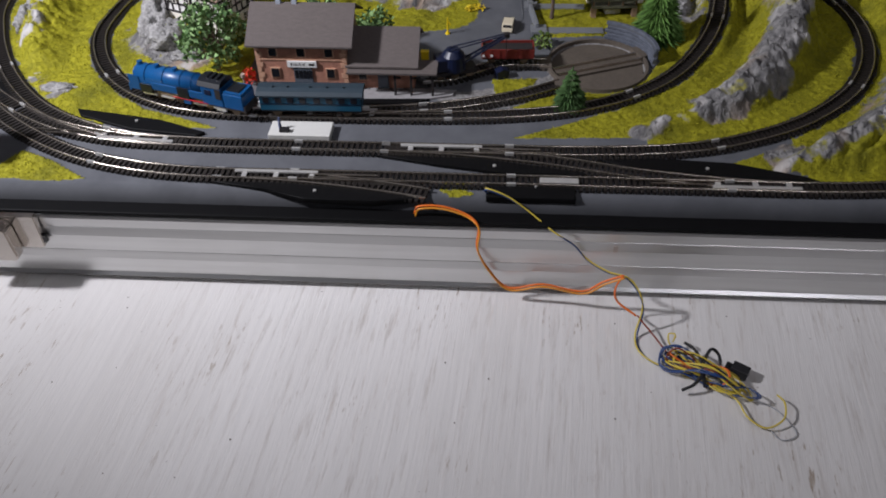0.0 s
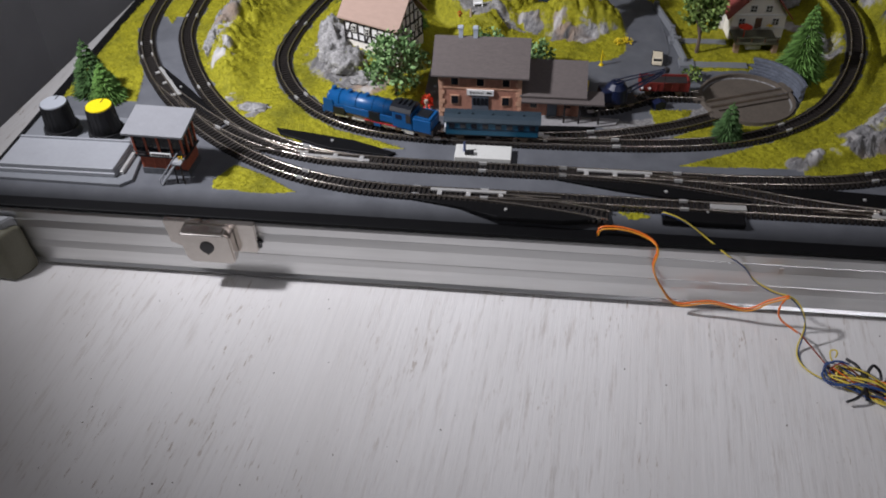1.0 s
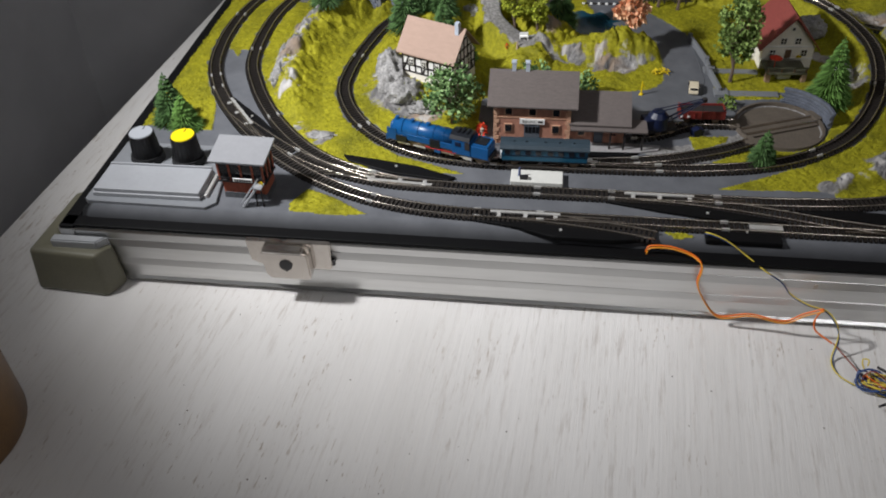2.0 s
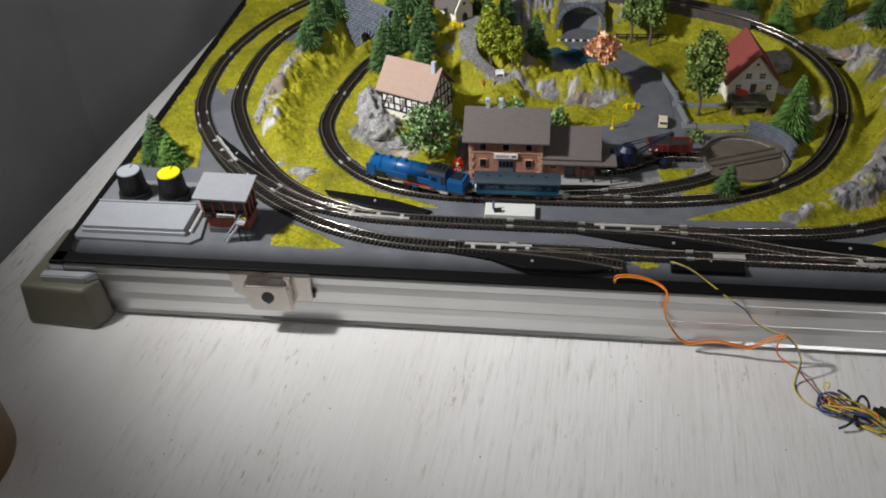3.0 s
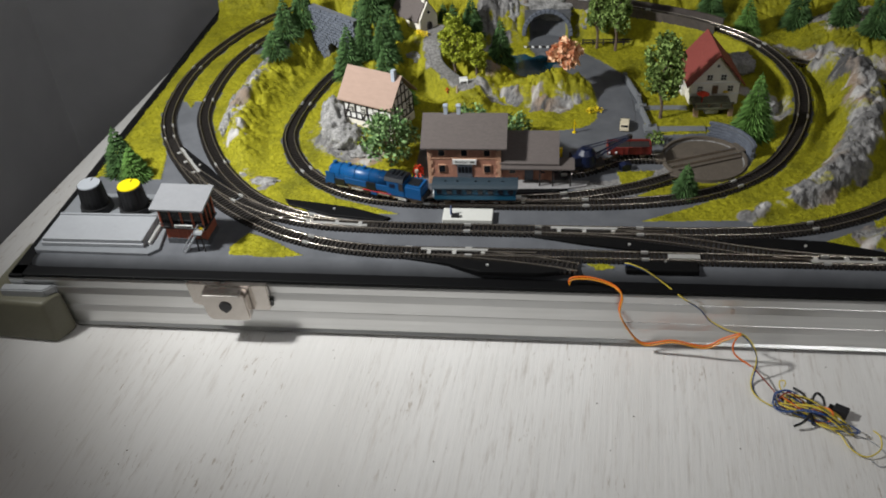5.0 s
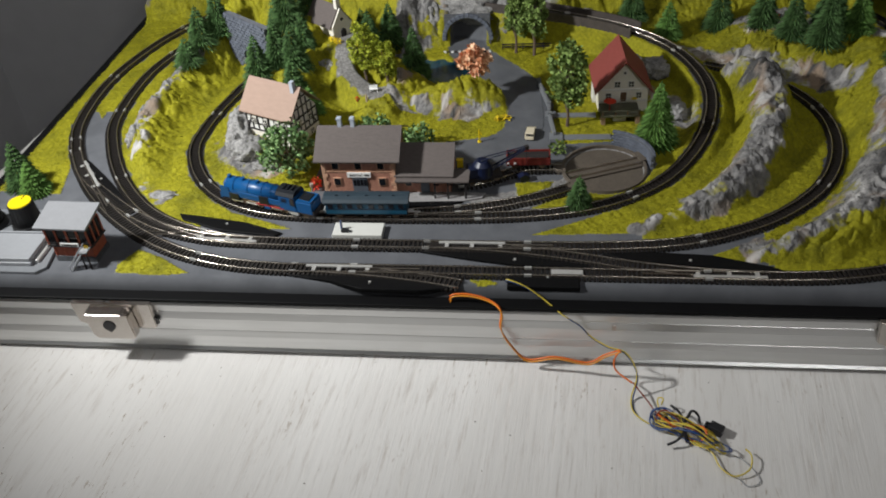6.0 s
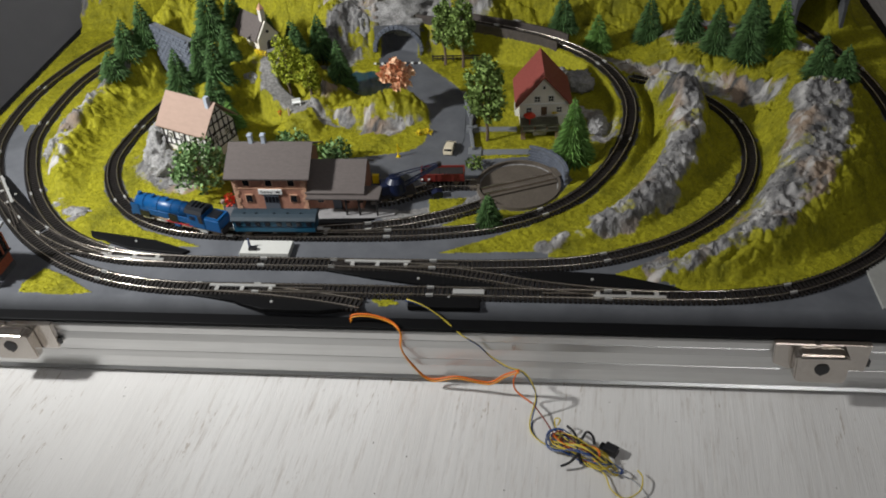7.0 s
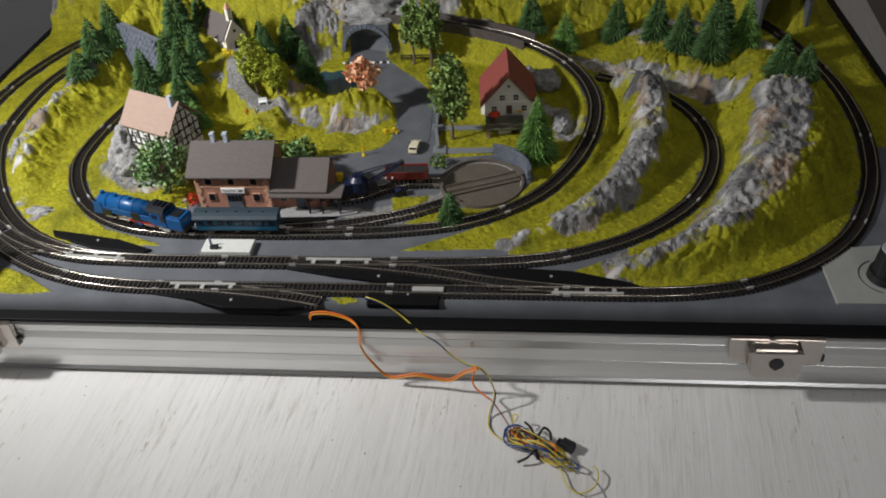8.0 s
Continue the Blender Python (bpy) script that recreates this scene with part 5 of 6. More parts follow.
def locomotive():
    t = thing("steam_locomotive", pose(-0.1598, 0.1010, 0, 0, 0, -17.5) @ Matrix.Diagonal((0.97, 1.04, 1.08, 1)), "bright blue streamlined model tank locomotive on curved track", "locomotive")
    # chassis, casing with side openings, boiler top, cab
    part("chassis", boxed(-0.0340, -0.0042, 0.0022, 0.0350, 0.0042, 0.0050), M["running_gear"], t, "worn metal chassis")
    shell = bmesh.new()
    box(shell, -0.0340, -0.0056, 0.0070, 0.0100, 0.0056, 0.0100)
    for x0, x1 in ((-0.0235, -0.0065), (0.0010, 0.0120)):
        box(shell, x0, -0.0060, 0.0062, x1, 0.0060, 0.0105, bevel=0.0004)
    part("casing", shell, M["loco_blue"], t)
    # black blocks set on the casing for the dark of its side openings
    part("side_recess", boxed(-0.0330, -0.0059, 0.0036, -0.0240, 0.0059, 0.0086, bevel=0.0004), M["cab_black"], t)
    part("side_recess", boxed(-0.0066, -0.0062, 0.0040, 0.0012, 0.0062, 0.0110, bevel=0.0004), M["cab_black"], t)
    b = bmesh.new()
    cone(b, 0.0056, 0.0056, -0.0235, 0.0235, 24, pose(-0.0115, 0, 0.0112, 0, 90, 0))
    cone(b, 0.0030, 0.0056, -0.0015, 0.0015, 24, pose(-0.0365, 0, 0.0112, 0, 90, 0))
    smooth(part("boiler", b, M["loco_blue"], t))
    for x in (-0.0335, -0.0220, -0.0100):
        d = bmesh.new()
        cone(d, 0.0019, 0.0014, 0.0158, 0.0182, 12, None, x, 0)
        part("chimney" if x < -0.03 else "dome", d, M["loco_blue"], t)
    for x in (-0.0280, -0.0160, -0.0045, 0.0030):
        r = bmesh.new()
        tube(r, [(x, 0.0058 * math.cos(k), 0.0112 + 0.0058 * math.sin(k)) for k in np.linspace(0, math.pi, 13)], 0.00025, 4)
        part("boiler_band", r, M["loco_blue"], t)
    cab = boxed(0.0100, -0.0062, 0.0045, 0.0235, 0.0062, 0.0150, bevel=0.0004)
    part("cab", cab, M["loco_blue"], t)
    for s in (-1, 1):
        part("cab_window", boxed(0.0195, s * 0.0060 - 0.0006, 0.0092, 0.0228, s * 0.0060 + 0.0006, 0.0142), M["timber"], t)
        part("cab_window", boxed(0.0125, s * 0.0060 - 0.0005, 0.0105, 0.0165, s * 0.0060 + 0.0005, 0.0132), M["navy"], t)
    rf = bmesh.new()
    prism(rf, [(-0.0066, 0.0150), (0.0066, 0.0150), (0.0050, 0.0170), (0.0022, 0.0180), (-0.0022, 0.0180), (-0.0050, 0.0170)], 0.0085, 0.0228, Matrix(((0, 0, 1, 0), (1, 0, 0, 0), (0, 1, 0, 0), (0, 0, 0, 1))))
    r = part("cab_roof", rf, M["cab_black"], t, "dark grey cab roof")
    for x in (0.0120, 0.0150, 0.0185):
        part("roof_vent", boxed(x, -0.0028, 0.0174, x + 0.0018, 0.0028, 0.0190, bevel=0.0003), M["cab_black"], r)
    part("bunker", boxed(0.0237, -0.0060, 0.0045, 0.0362, 0.0060, 0.0126, bevel=0.0005), M["loco_blue"], t)
    part("bunker_rim", boxed(0.0240, -0.0055, 0.0126, 0.0355, 0.0055, 0.0136), M["loco_blue"], t)
    part("coal", boxed(0.0256, -0.0040, 0.0130, 0.0335, 0.0040, 0.0141), M["cab_black"], t, "black coal load")
    part("rear_beam", boxed(0.0362, -0.0058, 0.0035, 0.0372, 0.0058, 0.0070), M["timber"], t)
    for s in (-1, 1):
        part("trim_line", boxed(-0.0100, s * 0.0061 - 0.0003, 0.0046, 0.0130, s * 0.0061 + 0.0003, 0.0050), M["red_line"], t, "thin red line")
        part("cylinder", boxed(-0.0032, s * 0.0052 - 0.0010, 0.0022, 0.0012, s * 0.0052 + 0.0010, 0.0048), M["loco_blue"], t)
        part("smoke_deflector", boxed(-0.0390, s * 0.0055 - 0.0004, 0.0045, -0.0320, s * 0.0055 + 0.0004, 0.0125), M["loco_blue"], t)
        for x in (-0.0270, -0.0150, 0.0060, 0.0200):
            part("rod", boxed(x - 0.0045, s * 0.0049 - 0.0003, 0.0024, x + 0.0045, s * 0.0049 + 0.0003, 0.0032), M["joiner"], t)
        part("cylinder_cover", boxed(0.0180, s * 0.0050 - 0.0008, 0.0018, 0.0240, s * 0.0050 + 0.0008, 0.0036), M["joiner"], t, "bright metal cylinder cover")
    part("front_beam", boxed(-0.0400, -0.0060, 0.0035, -0.0388, 0.0060, 0.0072), M["loco_blue"], t)
    for x in (-0.0300, -0.0225, -0.0150, -0.0080, 0.0050, 0.0120, 0.0200, 0.0290):
        wheelset(t, x, 0.0030)
    return t


locomotive()


def coach():
    t = thing("passenger_coach", pose(-0.0925, 0.0934, 0, 0, 0, 0.5), "dark teal model passenger coach with a slate grey roof", "coach")
    part("underframe", boxed(-0.0270, -0.0045, 0.0028, 0.0270, 0.0045, 0.0048), M["timber"], t)
    bd = part("body", boxed(-0.0272, -0.0060, 0.0048, 0.0272, 0.0060, 0.0135), M["coach_teal"], t)
    part("waist_line", boxed(-0.0274, -0.0062, 0.0084, 0.0274, 0.0062, 0.0088), M["navy"], bd)
    for k in range(8):
        x = -0.0236 + k * 0.0066 + (0.0010 if k > 3 else 0)
        for s in (-1, 1):
            w = part("window", boxed(x - 0.0018, s * 0.0061 - 0.0003, 0.0094, x + 0.0018, s * 0.0061 + 0.0003, 0.0126), M["navy"], bd)
            part("pane", boxed(x - 0.0014, s * 0.0063 - 0.0003, 0.0098, x + 0.0014, s * 0.0063 + 0.0003, 0.0122), M["window_dark"], w)
    rf = bmesh.new()
    prism(rf, [(-0.0068, 0.0132), (0.0068, 0.0132), (0.0068, 0.0140), (0.0050, 0.0156), (0.0020, 0.0164), (-0.0020, 0.0164), (-0.0050, 0.0156), (-0.0068, 0.0140)], -0.0285, 0.0285, Matrix(((0, 0, 1, 0), (1, 0, 0, 0), (0, 1, 0, 0), (0, 0, 0, 1))))
    r = part("roof", rf, M["coach_roof"], t, "slate grey roof")
    for x in (-0.020, -0.012, 0.0, 0.009, 0.018):
        v = bmesh.new()
        cone(v, 0.0007, 0.0006, 0.0160, 0.0174, 8, None, x, -0.0015)
        part("roof_vent", v, M["coach_roof"], r)
    for x in (-0.0190, 0.0190):
        wheelset(t, x, 0.0026)
    for x in (-0.0285, 0.0285):
        part("coupling", boxed(x - 0.0022, -0.0008, 0.0030, x + 0.0022, 0.0008, 0.0042), M["joiner"], t)
    part("end_rail", boxed(-0.0282, -0.0050, 0.0050, -0.0276, 0.0050, 0.0090), M["white_paint"], t)
    return t


coach()


def crane():
    t = thing("crane_wagon", pose(-0.0185, 0.1350, 0, 0, 0, 18) @ Matrix.Diagonal((1.0, 1.05, 1.0, 1)), "dark blue model railway crane with a raised lattice jib", "crane")
    part("underframe", boxed(-0.0130, -0.0045, 0.0025, 0.0130, 0.0045, 0.0050), M["timber"], t)
    for x in (-0.009, 0.0, 0.009):
        wheelset(t, x, 0.0024)
    bm = bmesh.new()
    cone(bm, 0.0070, 0.0066, 0.0050, 0.0135, 20)
    cone(bm, 0.0066, 0.0040, 0.0135, 0.0165, 20)
    part("cabin", bm, M["navy"], t)
    part("counterweight", boxed(-0.0105, -0.0048, 0.0055, -0.0040, 0.0048, 0.0130, bevel=0.0006), M["navy"], t)
    for s in (-1, 1):
        bm = bmesh.new()
        tube(bm, [(0.004, s * 0.0022, 0.0075), (0.0310, s * 0.0008, 0.0200)], 0.00075, 5)
        part("jib_beam", bm, M["navy"], t)
        bm = bmesh.new()
        tube(bm, [(-0.002, s * 0.0018, 0.0170), (0.0310, s * 0.0008, 0.0212)], 0.00045, 5)
        part("stay", bm, M["navy"], t)
    for k in range(7):
        u = (k + 0.5) / 7
        x, z, w = 0.004 + 0.027 * u, 0.0075 + 0.0125 * u, 0.0022 - 0.0014 * u
        bm = bmesh.new()
        tube(bm, [(x - 0.0015, -w, z - 0.0006), (x + 0.0015, w, z + 0.0006)], 0.0003, 4)
        part("lattice", bm, M["navy"], t)
    part("jib_head", boxed(0.0300, -0.0014, 0.0190, 0.0330, 0.0014, 0.0220, bevel=0.0004), M["timber"], t)
    bm = bmesh.new()
    tube(bm, [(0.0315, 0, 0.0195), (0.0315, -0.0006, 0.0050)], 0.0002, 4)
    part("rope", bm, M["timber"], t)
    return t


crane()
g = thing("grab_bucket", pose(0.0095, 0.1390, DECK), "small dark blue grab bucket lying on the ground", "grab")
bm = bmesh.new()
prism(bm, [(-0.0030, 0.0), (0.0030, 0.0), (0.0038, 0.0045), (0.0, 0.0060), (-0.0038, 0.0045)], -0.0025, 0.0025, pose(0, 0, 0, 90, 0, 20))
part("body", bm, M["navy"], g)


def open_wagon():
    t = thing("goods_wagon", pose(0.0125, 0.1533, 0, 0, 0, 2), "dark red open model goods wagon", "wagon")
    part("underframe", boxed(-0.0145, -0.0042, 0.0026, 0.0145, 0.0042, 0.0042), M["timber"], t)
    for s in (-1, 1):
        part("side_board", boxed(-0.0152, s * 0.0055 - 0.0004, 0.0042, 0.0152, s * 0.0055 + 0.0004, 0.0098), M["wagon_red"], t)
        for k in range(7):
            x = -0.0148 + k * 0.0049
            part("stanchion", boxed(x - 0.0003, s * 0.0060 - 0.0003, 0.0042, x + 0.0003, s * 0.0060 + 0.0003, 0.0098), M["wagon_red"], t)
        part("end_board", boxed(s * 0.0150 - 0.0004, -0.0055, 0.0042, s * 0.0150 + 0.0004, 0.0055, 0.0098), M["wagon_red"], t)
    part("load", boxed(-0.0145, -0.0050, 0.0045, 0.0145, 0.0050, 0.0085), M["timber"], t, "black coal load")
    for x in (-0.0142, -0.0095):
        part("marking", boxed(x - 0.0007, -0.0066, 0.0055, x + 0.0007, -0.0059, 0.0068), M["white_paint"], t)
    for x in (-0.0095, 0.0095):
        wheelset(t, x, 0.0024)
    return t


open_wagon()

# ---- turntable, walls, road ----
tt = thing("turntable", pose(TT[0], TT[1], 0), "round brown model turntable with a track bridge in a stone-edged pit", "turntable")
bm = bmesh.new()
cone(bm, TTR - 0.0010, TTR - 0.0010, DECK - 0.0038, DECK - 0.0004, 64)
part("disc", bm, M["turntable_brown"], tt, "brown disc")
bm = bmesh.new()
n = 64
for k in range(n):
    a0, a1 = 2 * math.pi * k / n, 2 * math.pi * (k + 1) / n
    vs = [bm.verts.new((r * math.cos(a), r * math.sin(a), z)) for a in (a0, a1) for r, z in ((TTR, DECK - 0.003), (TTR, -0.0008), (TTR + 0.0016, -0.0008), (TTR + 0.0020, DECK - 0.003))]
    for i in range(3):
        bm.faces.new((vs[i], vs[i + 1], vs[i + 5], vs[i + 4]))
bmesh.ops.remove_doubles(bm, verts=bm.verts[:], dist=1e-6)
bmesh.ops.recalc_face_normals(bm, faces=bm.faces[:])
part("rim", bm, M["turntable_brown"], tt, "brown rim")
br = part("bridge", boxed(-TTR + 0.0015, -0.0065, DECK - 0.0005, TTR - 0.0015, 0.0065, -0.0022, m=pose(0, 0, 0, 0, 0, 22)), M["turntable_brown"], tt)
for s in (-1, 1):
    part("rail", boxed(-TTR + 0.001, s * 0.0034 - 0.0005, -0.0022, TTR - 0.001, s * 0.0034 + 0.0004, -0.0006, m=pose(0, 0, 0, 0, 0, 22)), M["rail"], br)
for a in (28, 181, 228):
    part("abutment", boxed(TTR - 0.001, -0.0060, DECK - 0.001, TTR + 0.0060, 0.0060, -0.0004, m=pose(0, 0, 0, 0, 0, a)), M["turntable_brown"], tt)

STONE_A = mesh_of(boxed(-0.0017, -0.0011, -0.0010, 0.0017, 0.0011, 0.0010, bevel=0.0003), M["stone_blue"], "stone")
wall = thing("retaining_wall", pose(TT[0], TT[1], 0), "curved wall of small grey stones round the turntable", "stone wall")
bm = bmesh.new()
pts = [(math.cos(a), math.sin(a)) for a in np.linspace(radians(2), radians(74), 24)]
prism(bm, [((TTR + 0.0042) * c, (TTR + 0.0042) * s) for c, s in pts] + [((TTR + 0.0068) * c, (TTR + 0.0068) * s) for c, s in reversed(pts)], DECK - 0.002, 0.0078)
part("core", bm, M["stone_dark"], wall)
for row in range(5):
    for k in range(14):
        a = 3 + (k + 0.5 * (row % 2)) * 5.4
        shared("stone", STONE_A, wall, pose(0, 0, 0, 0, 0, a) @ pose(TTR + 0.0048, 0, -0.0030 + row * 0.0023, random.uniform(-6, 6), random.uniform(-6, 6), 90 + random.uniform(-5, 5)))
for k in range(15):
    shared("coping_stone", STONE_A, wall, pose(0, 0, 0, 0, 0, 2 + k * 5.2) @ pose(TTR + 0.0056, 0, 0.0084, random.uniform(-6, 6), random.uniform(-6, 6), 90 + random.uniform(-6, 6)))


def low_wall(pts, h, w, label):
    t = thing("low_wall", pose(0, 0, 0), label, "wall", "low garden walls")
    for (xa, ya), (xb, yb) in zip(pts, pts[1:]):
        a = math.degrees(math.atan2(yb - ya, xb - xa))
        ln = math.hypot(xb - xa, yb - ya)
        part("wall_run", boxed(-0.0005, -w / 2, DECK - 0.001, ln + 0.0005, w / 2, DECK + h, m=pose(xa, ya, 0, 0, 0, a), bevel=0.0003), M["panel_plate"], t)
        part("pier", boxed(-w * 0.7, -w * 0.7, DECK - 0.001, w * 0.7, w * 0.7, DECK + h + 0.001, m=pose(xa, ya, 0, 0, 0, a)), M["panel_plate"], t)
    return t


low_wall([(0.0180, 0.2780), (0.0265, 0.2400), (0.0270, 0.2300)], 0.0050, 0.0022, "plain grey garden wall along the road")
low_wall([(0.0270, 0.2240), (0.0310, 0.1960)], 0.0050, 0.0022, "plain grey garden wall along the road")
low_wall([(0.0275, 0.2275), (0.0620, 0.2280)], 0.0015, 0.0060, "flat grey garden path edged by grass")
low_wall([(0.0320, 0.1950), (0.0720, 0.1960)], 0.0012, 0.0070, "flat grey garden path edged by grass")
bm = bmesh.new()
tube(bm, [(0.0200, 0.2650, DECK), (0.0215, 0.2400, DECK), (0.0225, 0.2150, DECK), (0.0180, 0.1900, DECK)], 0.0004, 5)
tagged(part("kerb", bm, M["stone_dark"]), "thin dark kerb line along the road", "kerb", kind="structure")

car = thing("parked_car", pose(0.0130, 0.1990, DECK, 0, 0, 84), "tiny cream model car parked on the grey road", "car")
bm = bmesh.new()
prism(bm, [(-0.0085, 0.0012), (0.0085, 0.0012), (0.0085, 0.0032), (0.0050, 0.0036), (0.0034, 0.0056), (-0.0060, 0.0058), (-0.0082, 0.0038)], -0.0034, 0.0034, pose(0, 0, 0, 90, 0, 0))
bmesh.ops.bevel(bm, geom=bm.edges[:], offset=0.0004, segments=2, affect="EDGES")
body = part("body", bm, M["car_cream"], car)
part("rear_window", boxed(-0.0079, -0.0026, 0.0040, -0.0068, 0.0026, 0.0054), M["window_dark"], body)
part("windscreen", boxed(0.0036, -0.0028, 0.0038, 0.0044, 0.0028, 0.0053), M["window_dark"], body)
for s in (-1, 1):
    part("side_window", boxed(-0.0050, s * 0.0034 - 0.0002, 0.0039, 0.0028, s * 0.0034 + 0.0002, 0.0053), M["window_dark"], body)
    for x in (-0.0052, 0.0055):
        bm = bmesh.new()
        cone(bm, 0.0015, 0.0015, -0.0005, 0.0005, 12, pose(x, s * 0.0031, 0.0015, 90, 0, 0))
        part("wheel", bm, M["timber"], car)

# ---- pond, tunnels, bridge ----
bm = bmesh.new()
bmesh.ops.create_circle(bm, cap_ends=True, segments=40, radius=1, matrix=Matrix.Translation((-0.068, 0.305, DECK - 0.0010)) @ Matrix.Diagonal((0.034, 0.026, 1, 1)))
tagged(part("water", bm, M["pond"]), "dark blue glossy pond", "pond", kind="structure")


def portal(m, w, h, aw, ah, label, pieces=True):
    """A stone tunnel mouth facing -y: a slab with an arched opening, faced with stones."""
    t = thing("tunnel_portal", m, label, "tunnel portal", "tunnel portals")
    bm = bmesh.new()
    arch = [(aw * math.cos(a), ah - aw + aw * math.sin(a)) for a in np.linspace(0, math.pi, 17)]
    outline = [(-w, 0), (-aw, 0)] + arch[::-1] + [(aw, 0), (w, 0), (w, h), (-w, h)]
    tf = Matrix(((1, 0, 0, 0), (0, 0, 1, 0), (0, 1, 0, 0), (0, 0, 0, 1)))
    prism(bm, outline, 0, 0.006, tf)
    bmesh.ops.recalc_face_normals(bm, faces=bm.faces[:])
    part("wall", bm, M["mortar"] if pieces else M["stone_dark"], t)
    bm = bmesh.new()
    k = len(arch)
    full = [(aw, 0)] + arch + [(-aw, 0)]
    a = [bm.verts.new((x, 0.005, z)) for x, z in full]
    b = [bm.verts.new((x, 0.040, z)) for x, z in full]
    for i in range(len(full) - 1):
        bm.faces.new((a[i], a[i + 1], b[i + 1], b[i]))
    bm.faces.new(b)
    part("lining", bm, M["stone_dark"], t, "dark tunnel lining")
    if pieces:
        sw, sh = 0.0056, 0.0026
        me = mesh_of(boxed(-sw / 2 + 0.0002, -0.0008, -sh / 2 + 0.0002, sw / 2 - 0.0002, 0.0008, sh / 2 - 0.0002, bevel=0.0003), M["stone_blue"], "stone")
        z, row = sh / 2, 0
        while z < h:
            x = -w + (sw / 2 if row % 2 else 0) + 0.0015
            while x < w:
                if math.hypot(x, max(0, z - (ah - aw))) > aw + 0.0032 or (z > ah + 0.001):
                    shared("stone", me, t, pose(x, -0.0003 + random.uniform(-0.0003, 0.0003), z, random.uniform(-2, 2), random.uniform(-2, 2), 0))
                x += sw
            z += sh
            row += 1
        for a in np.linspace(0.1, math.pi - 0.1, 9):
            shared("arch_stone", me, t, pose((aw + 0.0016) * math.cos(a), -0.0010, ah - aw + (aw + 0.0016) * math.sin(a), 0, 90 - math.degrees(a) + 90, 0))
    return t


portal(pose(-0.2320, 0.3020, DECK - 0.001, 0, 0, -38), 0.0300, 0.051, 0.0085, 0.0250, "tunnel portal of coursed grey stone among fir trees")
rp = portal(pose(-0.0470, 0.3560, DECK - 0.001, 0, 0, 0), 0.0205, 0.0280, 0.0190, 0.0270, "round-arched road tunnel portal of smooth grey stone", False)
RING = mesh_of(boxed(0.0192, -0.0022, -0.0019, 0.0228, 0.0010, 0.0019, bevel=0.0004), M["stone_blue"], "arch_stone")
for k in range(17):
    shared("arch_stone", RING, rp, pose(0, 0, 0.0080, 0, -180 * k / 16, 0))


portal(pose(0.3210, 0.3850, DECK - 0.001, 0, 0, 14), 0.0240, 0.0500, 0.0210, 0.0450, "dark tunnel portal at the foot of the rear hill", False)
mat("rock", (0.24, 0.237, 0.232), 0.85, 0, 120, 0.60, 0.9, 5, colour2=(0.50, 0.49, 0.48), size=0.0012)


def boulder(x, y, z, rx, ry, rz, seed, label="creased grey model rock"):
    t = thing("rock", pose(x, y, z), label, "rock", "rocks")
    bm = bmesh.new()
    bmesh.ops.create_icosphere(bm, subdivisions=4, radius=1)
    for v in bm.verts:
        p = v.co * 1.3 + Vector((seed * 3.1, seed * 1.7, 0))
        k = 1 + 0.30 * noise.noise(p) + 0.70 * (0.30 - abs(noise.noise(p * 1.9))) + 0.32 * (0.3 - abs(noise.noise(p * 4.3))) + 0.08 * noise.noise(p * 11)
        v.co = Vector((v.co.x * rx, v.co.y * ry, v.co.z * rz)) * k
    smooth(part("stone", bm, M["rock"], t))
    return t


for i, (x, y, z, rx, ry, rz) in enumerate(((-0.047, 0.383, 0.025, 0.034, 0.018, 0.015), (-0.082, 0.374, 0.010, 0.014, 0.014, 0.020), (-0.012, 0.376, 0.010, 0.012, 0.014, 0.020), (-0.206, 0.186, 0.002, 0.011, 0.016, 0.015),
                                           (-0.196, 0.168, 0.000, 0.012, 0.009, 0.013), (-0.212, 0.203, 0.004, 0.009, 0.012, 0.012), (-0.180, 0.155, -0.002, 0.009, 0.006, 0.006),
                                           (-0.295, 0.190, 0.000, 0.006, 0.012, 0.009), (-0.299, 0.222, 0.000, 0.005, 0.012, 0.009), (0.112, 0.292, 0.004, 0.012, 0.009, 0.008), (0.094, 0.302, 0.002, 0.010, 0.008, 0.008),
                                           (0.124, 0.230, -0.002, 0.007, 0.012, 0.006), (-0.246, 0.117, -0.004, 0.010, 0.005, 0.003), (0.055, 0.372, 0.008, 0.016, 0.010, 0.012), (-0.158, 0.276, 0.016, 0.009, 0.005, 0.006))):
    boulder(x, y, z, rx, ry, rz, i)


def guard_rail(xa, ya, xb, yb, count):
    t = thing("guard_rail", pose(0, 0, DECK), "low black guard rail with white stones beside the road", "guard rail", "guard rails")
    a = math.degrees(math.atan2(yb - ya, xb - xa))
    ln = math.hypot(xb - xa, yb - ya)
    part("rail", boxed(0, -0.0005, 0.0004, ln, 0.0005, 0.0012, m=pose(xa, ya, 0, 0, 0, a)), M["timber"], t)
    for k in range(count):
        u = (k + 0.5) * ln / count
        part("guard_stone", boxed(u - 0.0011, -0.0006, 0, u + 0.0011, 0.0006, 0.0016, m=pose(xa, ya, 0, 0, 0, a)), M["white_paint"] if k % 2 == 0 else M["timber"], t)
    return t


guard_rail(-0.0680, 0.3400, -0.0250, 0.3410, 13)


